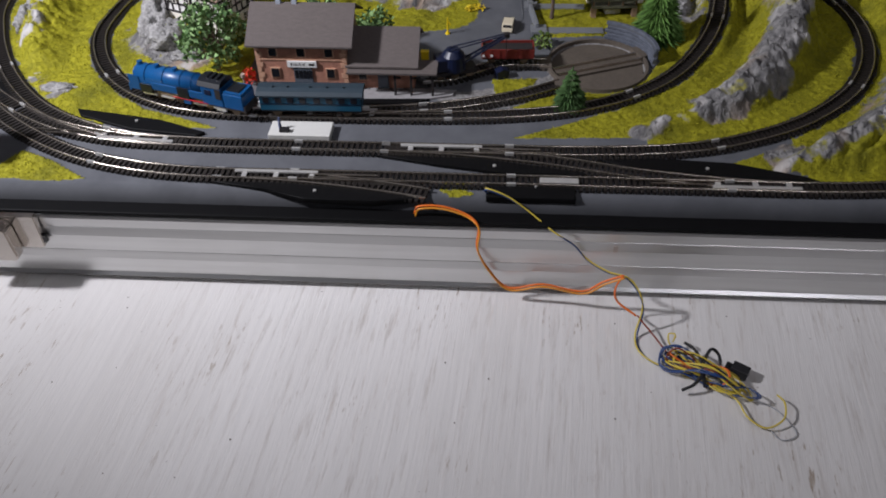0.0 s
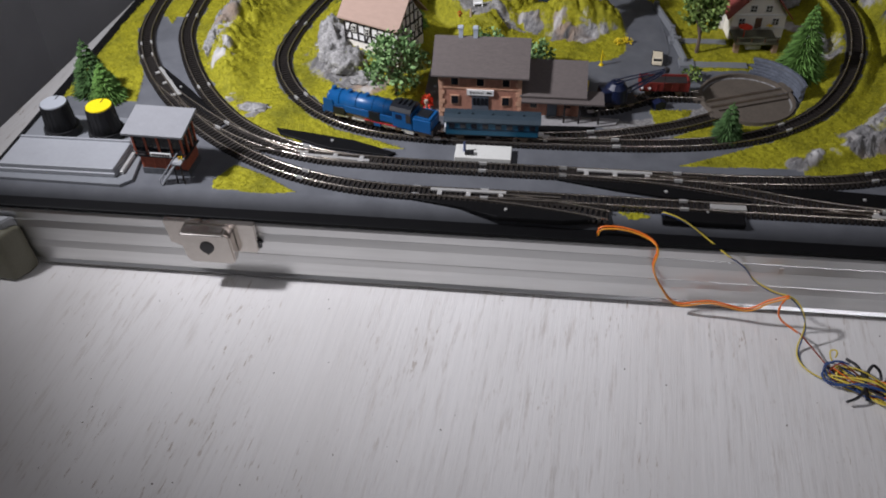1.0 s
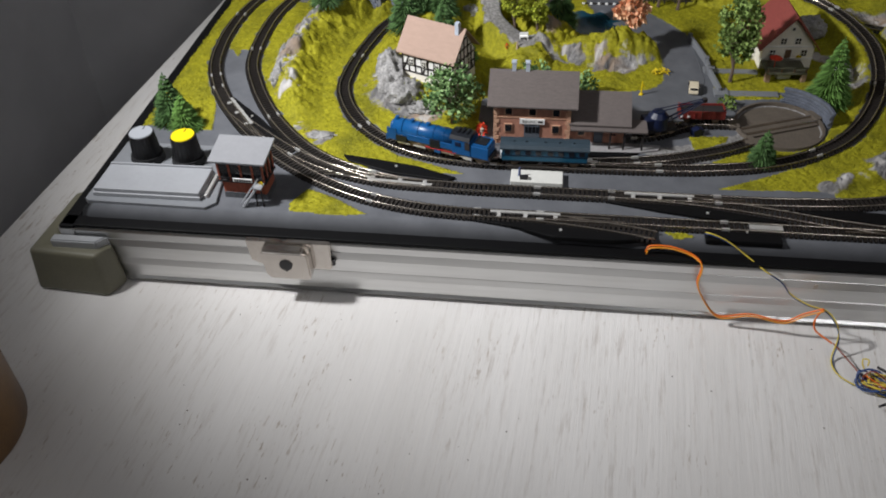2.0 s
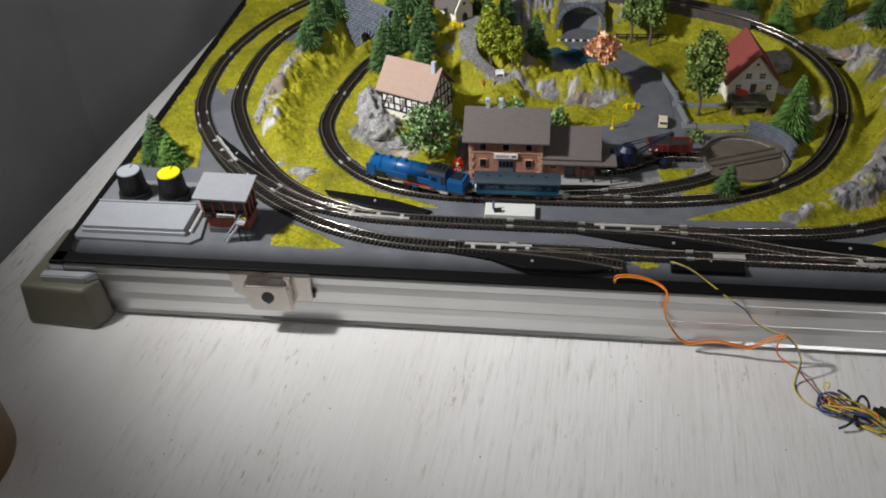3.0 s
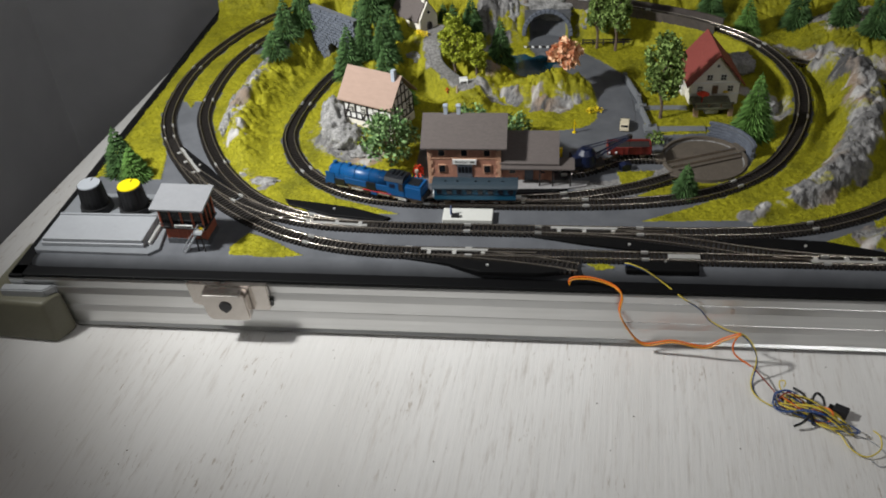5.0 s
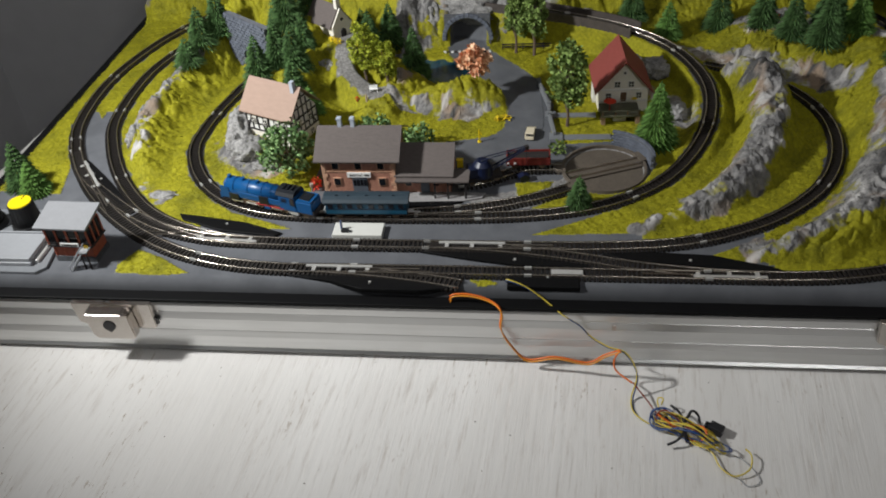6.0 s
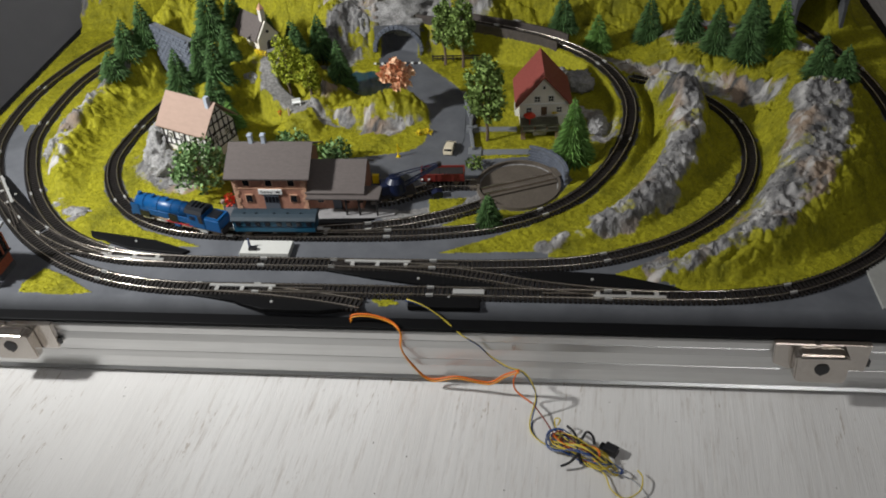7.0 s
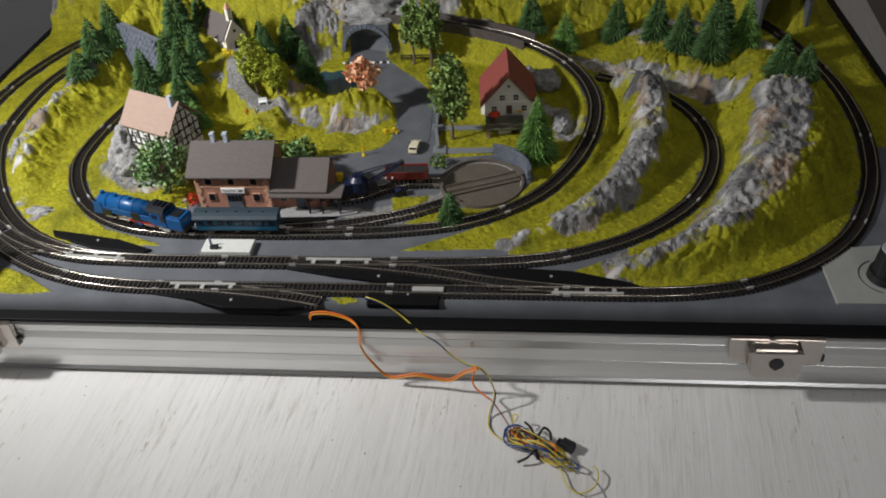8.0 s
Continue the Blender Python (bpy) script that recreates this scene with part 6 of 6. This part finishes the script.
def wooden_fence(pts, z):
    t = thing("fence", pose(0, 0, 0), "low dark wooden fence on the grass", "fence", "low fences")
    for (xa, ya), (xb, yb) in zip(pts, pts[1:]):
        ln = math.hypot(xb - xa, yb - ya)
        a = math.degrees(math.atan2(yb - ya, xb - xa))
        for h in (0.0022, 0.0045):
            part("rail", boxed(0, -0.0004, h, ln, 0.0004, h + 0.0010, m=pose(xa, ya, z, 0, 0, a)), M["timber"], t)
        for k in range(6):
            part("post", boxed(k * ln / 5 - 0.0005, -0.0006, -0.002, k * ln / 5 + 0.0005, 0.0006, 0.0060, m=pose(xa, ya, z, 0, 0, a)), M["timber"], t)
    return t


wooden_fence([(-0.0150, 0.3450), (0.0300, 0.3460), (0.0480, 0.3440)], DECK)

bridge = thing("rail_bridge", pose(0, 0, 0), "weathered grey brown railway bridge behind the farmhouse", "bridge")
for s in (-1, 1):
    bm = bmesh.new()
    sel = [p for p in LINE_C if p[1] > 0.330 and p[0] < 0.102]
    rows = []
    for i, p in enumerate(sel):
        q = sel[min(i + 1, len(sel) - 1)] - sel[max(i - 1, 0)]
        nn = Vector((-q[1], q[0], 0)).normalized() * s
        c = Vector(p)
        rows.append([bm.verts.new(c + nn * w + Vector((0, 0, z))) for w, z in ((0.0078, -0.006), (0.0078, 0.0030), (0.0096, 0.0030), (0.0096, -0.006))])
    for u, v in zip(rows, rows[1:]):
        for a in range(4):
            bm.faces.new((u[a], u[(a + 1) % 4], v[(a + 1) % 4], v[a]))
    bm.faces.new(rows[0])
    bm.faces.new(rows[-1])
    bmesh.ops.recalc_face_normals(bm, faces=bm.faces[:])
    part("parapet", bm, M["bridge_steel"], bridge, "weathered brown girder")

# ---- plants ----


def fir_mesh(h, r, material, seed):
    """Whorls of drooping spiky twigs round a stem, each twig with two side shoots."""
    rs = random.Random(seed)
    bm = bmesh.new()
    tiers = int(max(8, h / 0.0027))
    for i in range(tiers):
        u = (i + 0.2) / tiers
        z = h * (0.12 + 0.88 * u)
        rad = r * 1.10 * (1 - u) ** 0.85 + 0.0011
        k = int(8 + 15 * (1 - u))
        a0 = rs.random() * 7
        for j in range(k):
            a = a0 + 2 * math.pi * (j + rs.uniform(-0.3, 0.3)) / k
            ln = rad * rs.uniform(0.80, 1.15)
            d, sd = Vector((math.cos(a), math.sin(a), 0)), Vector((-math.sin(a), math.cos(a), 0))
            drop = rs.uniform(0.20, 0.42)
            for turn, reach, w in ((0.0, 1.0, 0.00085), (0.42, 0.74, 0.0007), (-0.42, 0.74, 0.0007)):
                way = (d + sd * turn).normalized()
                q = Vector((0, 0, z)) + d * ln * (0.12 if turn == 0 else 0.34) - Vector((0, 0, ln * 0.10))
                mid = q + way * ln * reach * 0.50 - Vector((0, 0, ln * drop * 0.55))
                tip = q + way * ln * reach * 0.92 - Vector((0, 0, ln * drop * 0.80))
                across = Vector((-way.y, way.x, 0)) * w
                v = [bm.verts.new(p) for p in (q, mid + across - Vector((0, 0, 0.0004)), tip, mid - across - Vector((0, 0, 0.0004)), mid + Vector((0, 0, 0.0006)))]
                for tri in ((0, 1, 4), (1, 2, 4), (2, 3, 4), (3, 0, 4)):
                    bm.faces.new([v[n] for n in tri])
    for j in range(6):
        a = j * 1.05
        p = Vector((0, 0, h))
        bm.faces.new([bm.verts.new(q) for q in (p + Vector((0, 0, 0.0016)), p + Vector((0.0006 * math.cos(a), 0.0006 * math.sin(a), -0.0012)), p + Vector((0.0006 * math.cos(a + 1), 0.0006 * math.sin(a + 1), -0.0012)))])
    return mesh_of(bm, material, "crown")


FIRS = {}


def fir(x, y, h, r, key="fir_green", z=None):
    k = (round(h, 3), round(r, 3), key)
    if k not in FIRS:
        tb = bmesh.new()
        cone(tb, 0.0011, 0.0008, -0.002, h * 0.30, 7)
        FIRS[k] = (fir_mesh(h, r, M[key], len(FIRS) + 3), mesh_of(tb, M["bark"], "trunk"))
    t = thing("fir_tree", pose(x, y, ground(x, y) if z is None else z, 0, 0, random.uniform(0, 360)), "%s green bottle-brush model fir tree" % ("light" if key == "fir_light" else "dark"), "fir tree", "fir trees")
    shared("crown", FIRS[k][0], t, Matrix.Identity(4))
    shared("trunk", FIRS[k][1], t, Matrix.Identity(4))
    return t


for x, y, h, r, key in ((-0.358, 0.1290, 0.037, 0.0135, "fir_green"), (-0.345, 0.1200, 0.027, 0.0115, "fir_light"), (-0.274, 0.306, 0.036, 0.0135, "fir_green"), (-0.279, 0.281, 0.022, 0.0120, "fir_green"),
                        (-0.262, 0.322, 0.040, 0.0130, "fir_green"),
                        (-0.206, 0.247, 0.044, 0.0140, "fir_green"), (-0.200, 0.281, 0.052, 0.0150, "fir_green"), (-0.180, 0.262, 0.044, 0.0140, "fir_green"), (-0.196, 0.310, 0.050, 0.0150, "fir_green"), (-0.175, 0.236, 0.030, 0.0105, "fir_green"),
                        (-0.178, 0.290, 0.036, 0.0110, "fir_green"), (-0.157, 0.212, 0.022, 0.0100, "fir_light"), (-0.128, 0.318, 0.036, 0.0115, "fir_green"), (-0.086, 0.288, 0.048, 0.0140, "fir_green"), (-0.140, 0.345, 0.040, 0.0130, "fir_green"),
                        (-0.165, 0.355, 0.044, 0.0140, "fir_green"), (0.104, 0.1880, 0.050, 0.0150, "fir_light"), (0.047, 0.1085, 0.0245, 0.0095, "fir_green"), (0.284, 0.250, 0.034, 0.0125, "fir_green"), (0.299, 0.243, 0.025, 0.0105, "fir_green"),
                        (0.222, 0.318, 0.040, 0.0130, "fir_green"), (0.243, 0.300, 0.046, 0.0150, "fir_green"), (0.270, 0.312, 0.044, 0.0130, "fir_light"), (0.130, 0.365, 0.034, 0.0130, "fir_light"), (0.255, 0.335, 0.044, 0.0140, "fir_green"),
                        (0.205, 0.345, 0.040, 0.0130, "fir_green"), (0.352, 0.105, 0.024, 0.0110, "fir_green"), (0.362, 0.120, 0.020, 0.0100, "fir_light"), (0.175, 0.375, 0.042, 0.0140, "fir_green"), (-0.115, 0.345, 0.040, 0.0125, "fir_green"), (-0.185, 0.335, 0.046, 0.0140, "fir_green"), (-0.215, 0.330, 0.044, 0.0140, "fir_green"), (0.100, 0.385, 0.036, 0.0130, "fir_green")):
    fir(x, y, h, r, key)


def leaf_tree(x, y, h, rx, rz, key, label, seed, lobes=9, count=170, size=0.0024, trunk_h=0.35, z=None, bare=0.0011):
    random.seed(seed)
    t = thing("leafy_tree", pose(x, y, ground(x, y) if z is None else z), label, "tree", "leafy trees")
    bm = bmesh.new()
    th = h * trunk_h
    tube(bm, [(0, 0, -0.002), (0.0004, 0, th * 0.5), (0, 0.0003, th), (0.0006, 0, h * 0.75)], [bare * 1.4, bare, bare * 0.9, bare * 0.3], 7)
    crown = bmesh.new()
    cz = (th + h) / 2
    for k in range(lobes):
        a = 2.4 * k + random.uniform(-0.4, 0.4)
        u = (k + 0.5) / lobes
        zz = th * 0.9 + (h - th) * (0.12 + 0.76 * u)
        rr = rx * (math.sin(math.pi * (0.18 + 0.74 * u)) ** 0.7) * random.uniform(0.45, 0.85)
        c = Vector((rr * math.cos(a), rr * math.sin(a), zz))
        tube(bm, [(0, 0, th * random.uniform(0.7, 1.0)), c * 0.55 + Vector((0, 0, zz * 0.35)), c], [bare * 0.7, bare * 0.4, bare * 0.2], 5)
        s = rx * random.uniform(0.26, 0.42)
        clumps(crown, c, s, s, s * rz, count, size, shell=0.25)
    part("trunk", bm, M["bark"], t)
    part("crown", crown, M[key], t)
    random.seed(seed + 1)
    return t


leaf_tree(-0.1580, 0.1400, 0.043, 0.0225, 0.80, "leaf_green", "bushy green model tree with a short forked trunk", 11, 26, 55, 0.0026, 0.22)
leaf_tree(0.0405, 0.2120, 0.074, 0.0160, 1.3, "leaf_mid", "tall green model poplar-shaped tree", 12, 26, 90, 0.0024, 0.22)
leaf_tree(-0.0030, 0.3380, 0.060, 0.0125, 1.3, "leaf_mid", "tall green model poplar-shaped tree", 13, 20, 90, 0.0024, 0.30)
leaf_tree(0.0130, 0.3330, 0.066, 0.0130, 1.3, "leaf_mid", "tall green model poplar-shaped tree", 14, 20, 90, 0.0024, 0.30)
leaf_tree(-0.1220, 0.2600, 0.054, 0.0150, 1.1, "leaf_lime", "yellow-green model tree on a grassy bank", 15, 18, 150, 0.0016, 0.18)
leaf_tree(-0.1040, 0.2570, 0.040, 0.0110, 1.1, "leaf_lime", "yellow-green model tree on a grassy bank", 16, 14, 150, 0.0016, 0.18)
leaf_tree(-0.0330, 0.2540, 0.026, 0.0130, 0.9, "leaf_orange", "salmon orange autumn model shrub on a rocky mound", 17, 16, 46, 0.0036, 0.12)


def bush(x, y, r, h, key, label, count=160, size=0.0020, z=None):
    t = thing("bush", pose(x, y, ground(x, y) if z is None else z), label, "bush", "bushes")
    bm = bmesh.new()
    clumps(bm, (0, 0, h * 0.5), r, r, h * 0.55, count, size, shell=0.2)
    part("crown", bm, M[key], t)
    bm = bmesh.new()
    tube(bm, [(0, 0, -0.001), (0, 0, h * 0.5)], 0.0006, 5)
    part("stem", bm, M["bark"], t)
    return t


bush(-0.1030, 0.1830, 0.0150, 0.0250, "leaf_green", "dark green leafy bush behind the station", 560, 0.0026)
bush(-0.0680, 0.1790, 0.0115, 0.0220, "leaf_green", "dark green leafy bush behind the station", 380, 0.0026)
bush(-0.0850, 0.1850, 0.0090, 0.0130, "leaf_mid", "dark green leafy bush behind the station", 220, 0.0024)
for x, y, r in ((-0.1950, 0.1680, 0.0040), (-0.1860, 0.1640, 0.0048), (-0.1780, 0.1600, 0.0040)):
    bush(x, y, r, 0.0075, "leaf_lime", "small yellow-green garden bush below the house", 90, 0.0018)
bush(0.0330, 0.1760, 0.0068, 0.0085, "leaf_mid", "green bush with white blossom beside the road", 150, 0.0020)
bush(-0.1380, 0.1330, 0.0040, 0.0060, "leaf_lime", "small yellow-green bush beside the station", 80, 0.0020)
for x, y in ((-0.155, 0.296), (-0.1495, 0.2925), (-0.012, 0.2215), (-0.006, 0.2235)):
    bush(x, y, 0.0038, 0.0036, "flower_yellow", "low clump of yellow flowers", 60, 0.0014)
bush(-0.1365, 0.1270, 0.0040, 0.0100, "flower_red", "bright red flowering shrub beside the station", 80, 0.0018)
bush(-0.1260, 0.2380, 0.0020, 0.0040, "flower_red", "low clump of red flowers", 30, 0.0014)
bush(0.217, 0.352, 0.0030, 0.0040, "flower_red", "low clump of orange flowers", 30, 0.0016)
for x, y in ((-0.0250, 0.1900),):
    t = thing("pump", pose(x, y, DECK), "tiny yellow model water pump", "pump")
    bm = bmesh.new()
    cone(bm, 0.0016, 0.0012, 0, 0.0012, 10)
    cone(bm, 0.0006, 0.0004, 0.0012, 0.0110, 8)
    part("post", bm, M["yellow_paint"], t)
    bm = bmesh.new()
    tube(bm, [(0, 0, 0.009), (0.0022, 0, 0.006)], 0.0004, 5)
    part("lever", bm, M["yellow_paint"], t)
t = thing("crate", pose(-0.0365, 0.1560, DECK) @ Matrix.Diagonal((0.75, 0.75, 0.8, 1)), "small bright yellow crate behind the goods shed", "crate")
part("box", boxed(-0.003, -0.002, 0, 0.003, 0.002, 0.0075, bevel=0.0003), M["yellow_paint"], t)
part("lid", boxed(-0.0032, -0.0022, 0.0075, 0.0032, 0.0022, 0.0085, bevel=0.0003), M["yellow_paint"], t)
t = thing("signal_post", pose(-0.1345, 0.1120, DECK), "tiny yellow signal post beside the track", "signal")
bm = bmesh.new()
cone(bm, 0.0006, 0.0005, 0, 0.0130, 8)
cone(bm, 0.0012, 0.0012, 0.0130, 0.0150, 10)
part("post", bm, M["figure_pale"], t)
for x, y in ((-0.0310, 0.1400), (-0.1180, 0.2350)):
    f = thing("figurine", pose(x, y, ground(x, y)), "tiny plain pale figurine standing on the ground", "figurine")
    bm = bmesh.new()
    cone(bm, 0.0009, 0.0007, 0, 0.0055, 8)
    cone(bm, 0.0006, 0.0005, 0.0055, 0.0070, 8)
    part("body", bm, M["figure_pale"], f)

bench = thing("bench", pose(-0.1135, 0.2440, ground(-0.1135, 0.2440), 0, 0, 12), "tiny white garden bench under the yellow-green tree", "bench")
part("seat", boxed(-0.0034, -0.0012, 0.0020, 0.0034, 0.0012, 0.0026), M["white_paint"], bench)
part("backrest", boxed(-0.0034, 0.0010, 0.0026, 0.0034, 0.0015, 0.0052), M["white_paint"], bench)
for bx in (-0.0029, 0.0029):
    part("leg", boxed(bx - 0.0004, -0.0010, -0.0008, bx + 0.0004, 0.0012, 0.0020), M["white_paint"], bench)

# ---- grass fibres ----


def grass_fibres(count):
    rs = np.random.RandomState(4)
    ii, jj = np.nonzero((GG > 0.5) & (GR < 0.5))
    keep = GY[ii] < 0.40
    ii, jj = ii[keep], jj[keep]
    pick = rs.randint(0, len(ii), count)
    st = GX[1] - GX[0]
    x, y = GX[jj[pick]] + rs.uniform(-0.5, 0.5, count) * st, GY[ii[pick]] + rs.uniform(-0.5, 0.5, count) * st
    z = GH[ii[pick], jj[pick]] - 0.0003
    a = rs.uniform(0, 6.283, count)
    h = rs.uniform(0.0006, 0.0015, count)
    w = rs.uniform(0.00016, 0.00034, count)
    lean = rs.uniform(0.2, 1.0, count) * h
    b = rs.uniform(0, 6.283, count)
    v = np.empty((count, 3, 3))
    v[:, 0] = np.stack([x - w * np.cos(a), y - w * np.sin(a), z], 1)
    v[:, 1] = np.stack([x + w * np.cos(a), y + w * np.sin(a), z], 1)
    v[:, 2] = np.stack([x + lean * np.cos(b), y + lean * np.sin(b), z + h], 1)
    me = bpy.data.meshes.new("grass")
    me.from_pydata(v.reshape(-1, 3).tolist(), [], np.arange(count * 3).reshape(-1, 3).tolist())
    me.materials.append(M["grass_blade"])
    tagged(new("grass", me), "short yellow-green flock grass fibres", "grass", kind="stuff")


grass_fibres(150000)

# ---- wires ----


def wire(points, radius, key, label, smooth_step=0.0015):
    t = thing("wire", pose(0, 0, 0), label, "wire", "loose wires")
    bm = bmesh.new()
    tube(bm, spline(points, smooth_step).tolist(), radius, 7)
    smooth(part("strand", bm, M[key], t))
    return t


main = [(-0.0310, 0.0180, -0.0070), (-0.0290, 0.0187, -0.0030), (-0.0180, 0.0178, -0.0018), (-0.0060, 0.0150, -0.0040), (0.0, 0.0100, -0.0075), (-0.0005, 0.0092, -0.0200), (0.0050, 0.0088, -0.0330),
        (0.0155, 0.0070, -0.0440), (0.0320, 0.0050, -0.0390), (0.0510, 0.0030, -0.0410), (0.0610, 0.0020, -0.0330), (0.0695, 0.0, -0.0265)]
wire(main, 0.00055, "wire_orange", "orange insulated wire hanging over the case edge")
wire([(x + 0.0005, y - 0.0009, z - 0.0009) for x, y, z in main], 0.00045, "wire_amber", "amber insulated wire hanging over the case edge")
hang = [(0.0695, 0.0, -0.0265), (0.0665, -0.0010, -0.0340), (0.0680, -0.0030, -0.0410), (0.0770, -0.0085, -0.0450), (0.0850, -0.0190, -0.0490), (0.0905, -0.0280, -0.0505), (0.0980, -0.0360, -0.0505)]
wire(hang[:4], 0.00055, "wire_orange", "orange insulated wire hanging over the case edge")
wire([(x + 0.0005, y, z + 0.0003) for x, y, z in hang[3:]], 0.00045, "wire_brown", "brown insulated wire lying on the table")
feed = [(0.0040, 0.0275, -0.0010), (0.0020, 0.0268, 0.0020), (0.0080, 0.0250, 0.0015), (0.0150, 0.0235, -0.0010), (0.0250, 0.0200, -0.0065), (0.0370, 0.0115, -0.0115), (0.0460, 0.0095, -0.0170), (0.0530, 0.0085, -0.0255), (0.0620, 0.0040, -0.0285),
        (0.0710, 0.0010, -0.0292), (0.0770, -0.0040, -0.0340), (0.0800, -0.0080, -0.0420), (0.0775, -0.0155, -0.0512), (0.0780, -0.0250, -0.0518), (0.0840, -0.0320, -0.0518), (0.0940, -0.0370, -0.0510), (0.1040, -0.0410, -0.0495)]
wire(feed, 0.00042, "wire_blue", "thin blue wire running from the feeder box to the table")
wire([(x + 0.0010 * math.sin(i * 0.9), y + 0.0004 * math.cos(i * 1.1), z + 0.0006) for i, (x, y, z) in enumerate(feed)], 0.00042, "wire_yellow", "thin yellow wire running from the feeder box to the table")
KX, KY = 0.1040, -0.0385   # the tied middle of the coil


def coil(seed, key, name, a, b, lift, turn, n=40, turns=1.6, shift=0.0):
    rs = random.Random(seed)
    pts = []
    c, s = math.cos(radians(turn)), math.sin(radians(turn))
    for i in range(n):
        t = 2 * math.pi * turns * i / n + seed
        u = a * math.cos(t) * (1 + 0.06 * rs.uniform(-1, 1)) + shift
        v = b * math.sin(t) * (0.35 + 0.65 * abs(math.cos(t)) ** 0.6) * (1 + 0.1 * rs.uniform(-1, 1))
        pts.append((KX + u * c - v * s, KY + u * s + v * c, TABLE + 0.0008 + lift * (0.55 + 0.45 * math.cos(2 * t + seed)) + 0.0003 * rs.random()))
    wire(pts[::2] + [pts[-1]], 0.00036, key, "%s wire coiled in a tied bundle on the table" % name)


coil(1, "wire_blue", "blue", 0.020, 0.0060, 0.006, -30)
coil(2, "wire_blue", "blue", 0.017, 0.0075, 0.009, -22, shift=-0.003)
coil(3, "wire_yellow", "yellow", 0.021, 0.0050, 0.008, -34, shift=0.003)
coil(4, "wire_yellow", "yellow", 0.018, 0.0065, 0.005, -26)
coil(5, "wire_orange", "orange", 0.014, 0.0050, 0.008, -30, shift=-0.002)
coil(6, "wire_blue", "blue", 0.022, 0.0045, 0.004, -32, shift=0.004)
coil(7, "wire_yellow", "yellow", 0.016, 0.0075, 0.004, -38, shift=0.002)
coil(8, "wire_brown", "brown", 0.013, 0.0040, 0.009, -28, shift=-0.004)
coil(9, "wire_yellow", "yellow", 0.019, 0.0035, 0.010, -30, shift=0.001)
coil(10, "wire_blue", "dark blue", 0.015, 0.0085, 0.003, -25, shift=-0.005)
wire([(0.1080, -0.0450, -0.0505), (0.1170, -0.0520, -0.0505), (0.1200, -0.0620, -0.0500), (0.1270, -0.0670, -0.0505), (0.1350, -0.0630, -0.0490), (0.1370, -0.0550, -0.0480), (0.1350, -0.0500, -0.0490)], 0.00042, "wire_yellow", "thin yellow wire end in a loose loop")
wire([(0.1240, -0.0500, -0.0518), (0.1340, -0.0560, -0.0518), (0.1400, -0.0680, -0.0519), (0.1330, -0.0720, -0.0519), (0.1290, -0.0670, -0.0518)], 0.00025, "panel_grey", "thin bare wire end in a loose loop")
wire([(0.0920, -0.0250, -0.0440), (0.0935, -0.0215, -0.0430), (0.0905, -0.0205, -0.0440), (0.0915, -0.0255, -0.0470), (0.0980, -0.0330, -0.0480)], 0.00042, "wire_yellow", "thin yellow wire end in a loose loop")
tie = thing("twist_tie", pose(KX, KY, TABLE), "black twist tie round the wire bundle", "twist tie")
bm = bmesh.new()
tube(bm, spline([(0.0010, -0.0065, 0.001), (-0.0012, -0.0020, 0.0085), (0.0, 0.0030, 0.0095), (0.0012, 0.0070, 0.004), (0.0012, 0.0075, 0.001)], 0.001).tolist(), 0.0011, 6)
part("loop", bm, M["black_plastic"], tie)
for pts in ([(-0.0005, 0.002, 0.0080), (-0.003, 0.008, 0.0095), (-0.0065, 0.0135, 0.0080)], [(0.0005, 0.003, 0.0085), (0.0040, 0.0075, 0.0110), (0.0075, 0.0060, 0.0090), (0.0080, 0.002, 0.0070)], [(0.0, -0.003, 0.007), (-0.005, -0.0085, 0.005), (-0.0105, -0.0105, 0.0030)]):
    bm = bmesh.new()
    tube(bm, spline(pts, 0.001).tolist(), 0.0008, 6)
    part("tail", bm, M["black_plastic"], tie)
plug = thing("plug", pose(0.1215, -0.0365, TABLE, 0, 0, -32) @ Matrix.Scale(0.78, 4), "small black plug on the wire bundle", "plug")
part("housing", boxed(-0.0050, -0.0035, 0.0002, 0.0050, 0.0035, 0.0070, bevel=0.0006), M["black_plastic"], plug)
part("socket", boxed(-0.0085, -0.0022, 0.0012, -0.0050, 0.0022, 0.0050, bevel=0.0004), M["black_plastic"], plug)

roll = thing("tape_roll", pose(-0.4125, -0.1180, TABLE), "roll of brown parcel tape on the table", "tape roll")
bm = bmesh.new()
seg = 48
prof = [(0.040, 0.0), (0.047, 0.0), (0.0475, 0.001), (0.0475, 0.047), (0.047, 0.048), (0.040, 0.048)]
rings = [[bm.verts.new((r * math.cos(2 * math.pi * k / seg), r * math.sin(2 * math.pi * k / seg), z)) for r, z in prof] for k in range(seg)]
for k in range(seg):
    u, v = rings[k], rings[(k + 1) % seg]
    for i in range(6):
        bm.faces.new((u[i], v[i], v[(i + 1) % 6], u[(i + 1) % 6]))
bmesh.ops.recalc_face_normals(bm, faces=bm.faces[:])
smooth(part("tape", bm, M["tape_brown"], roll))
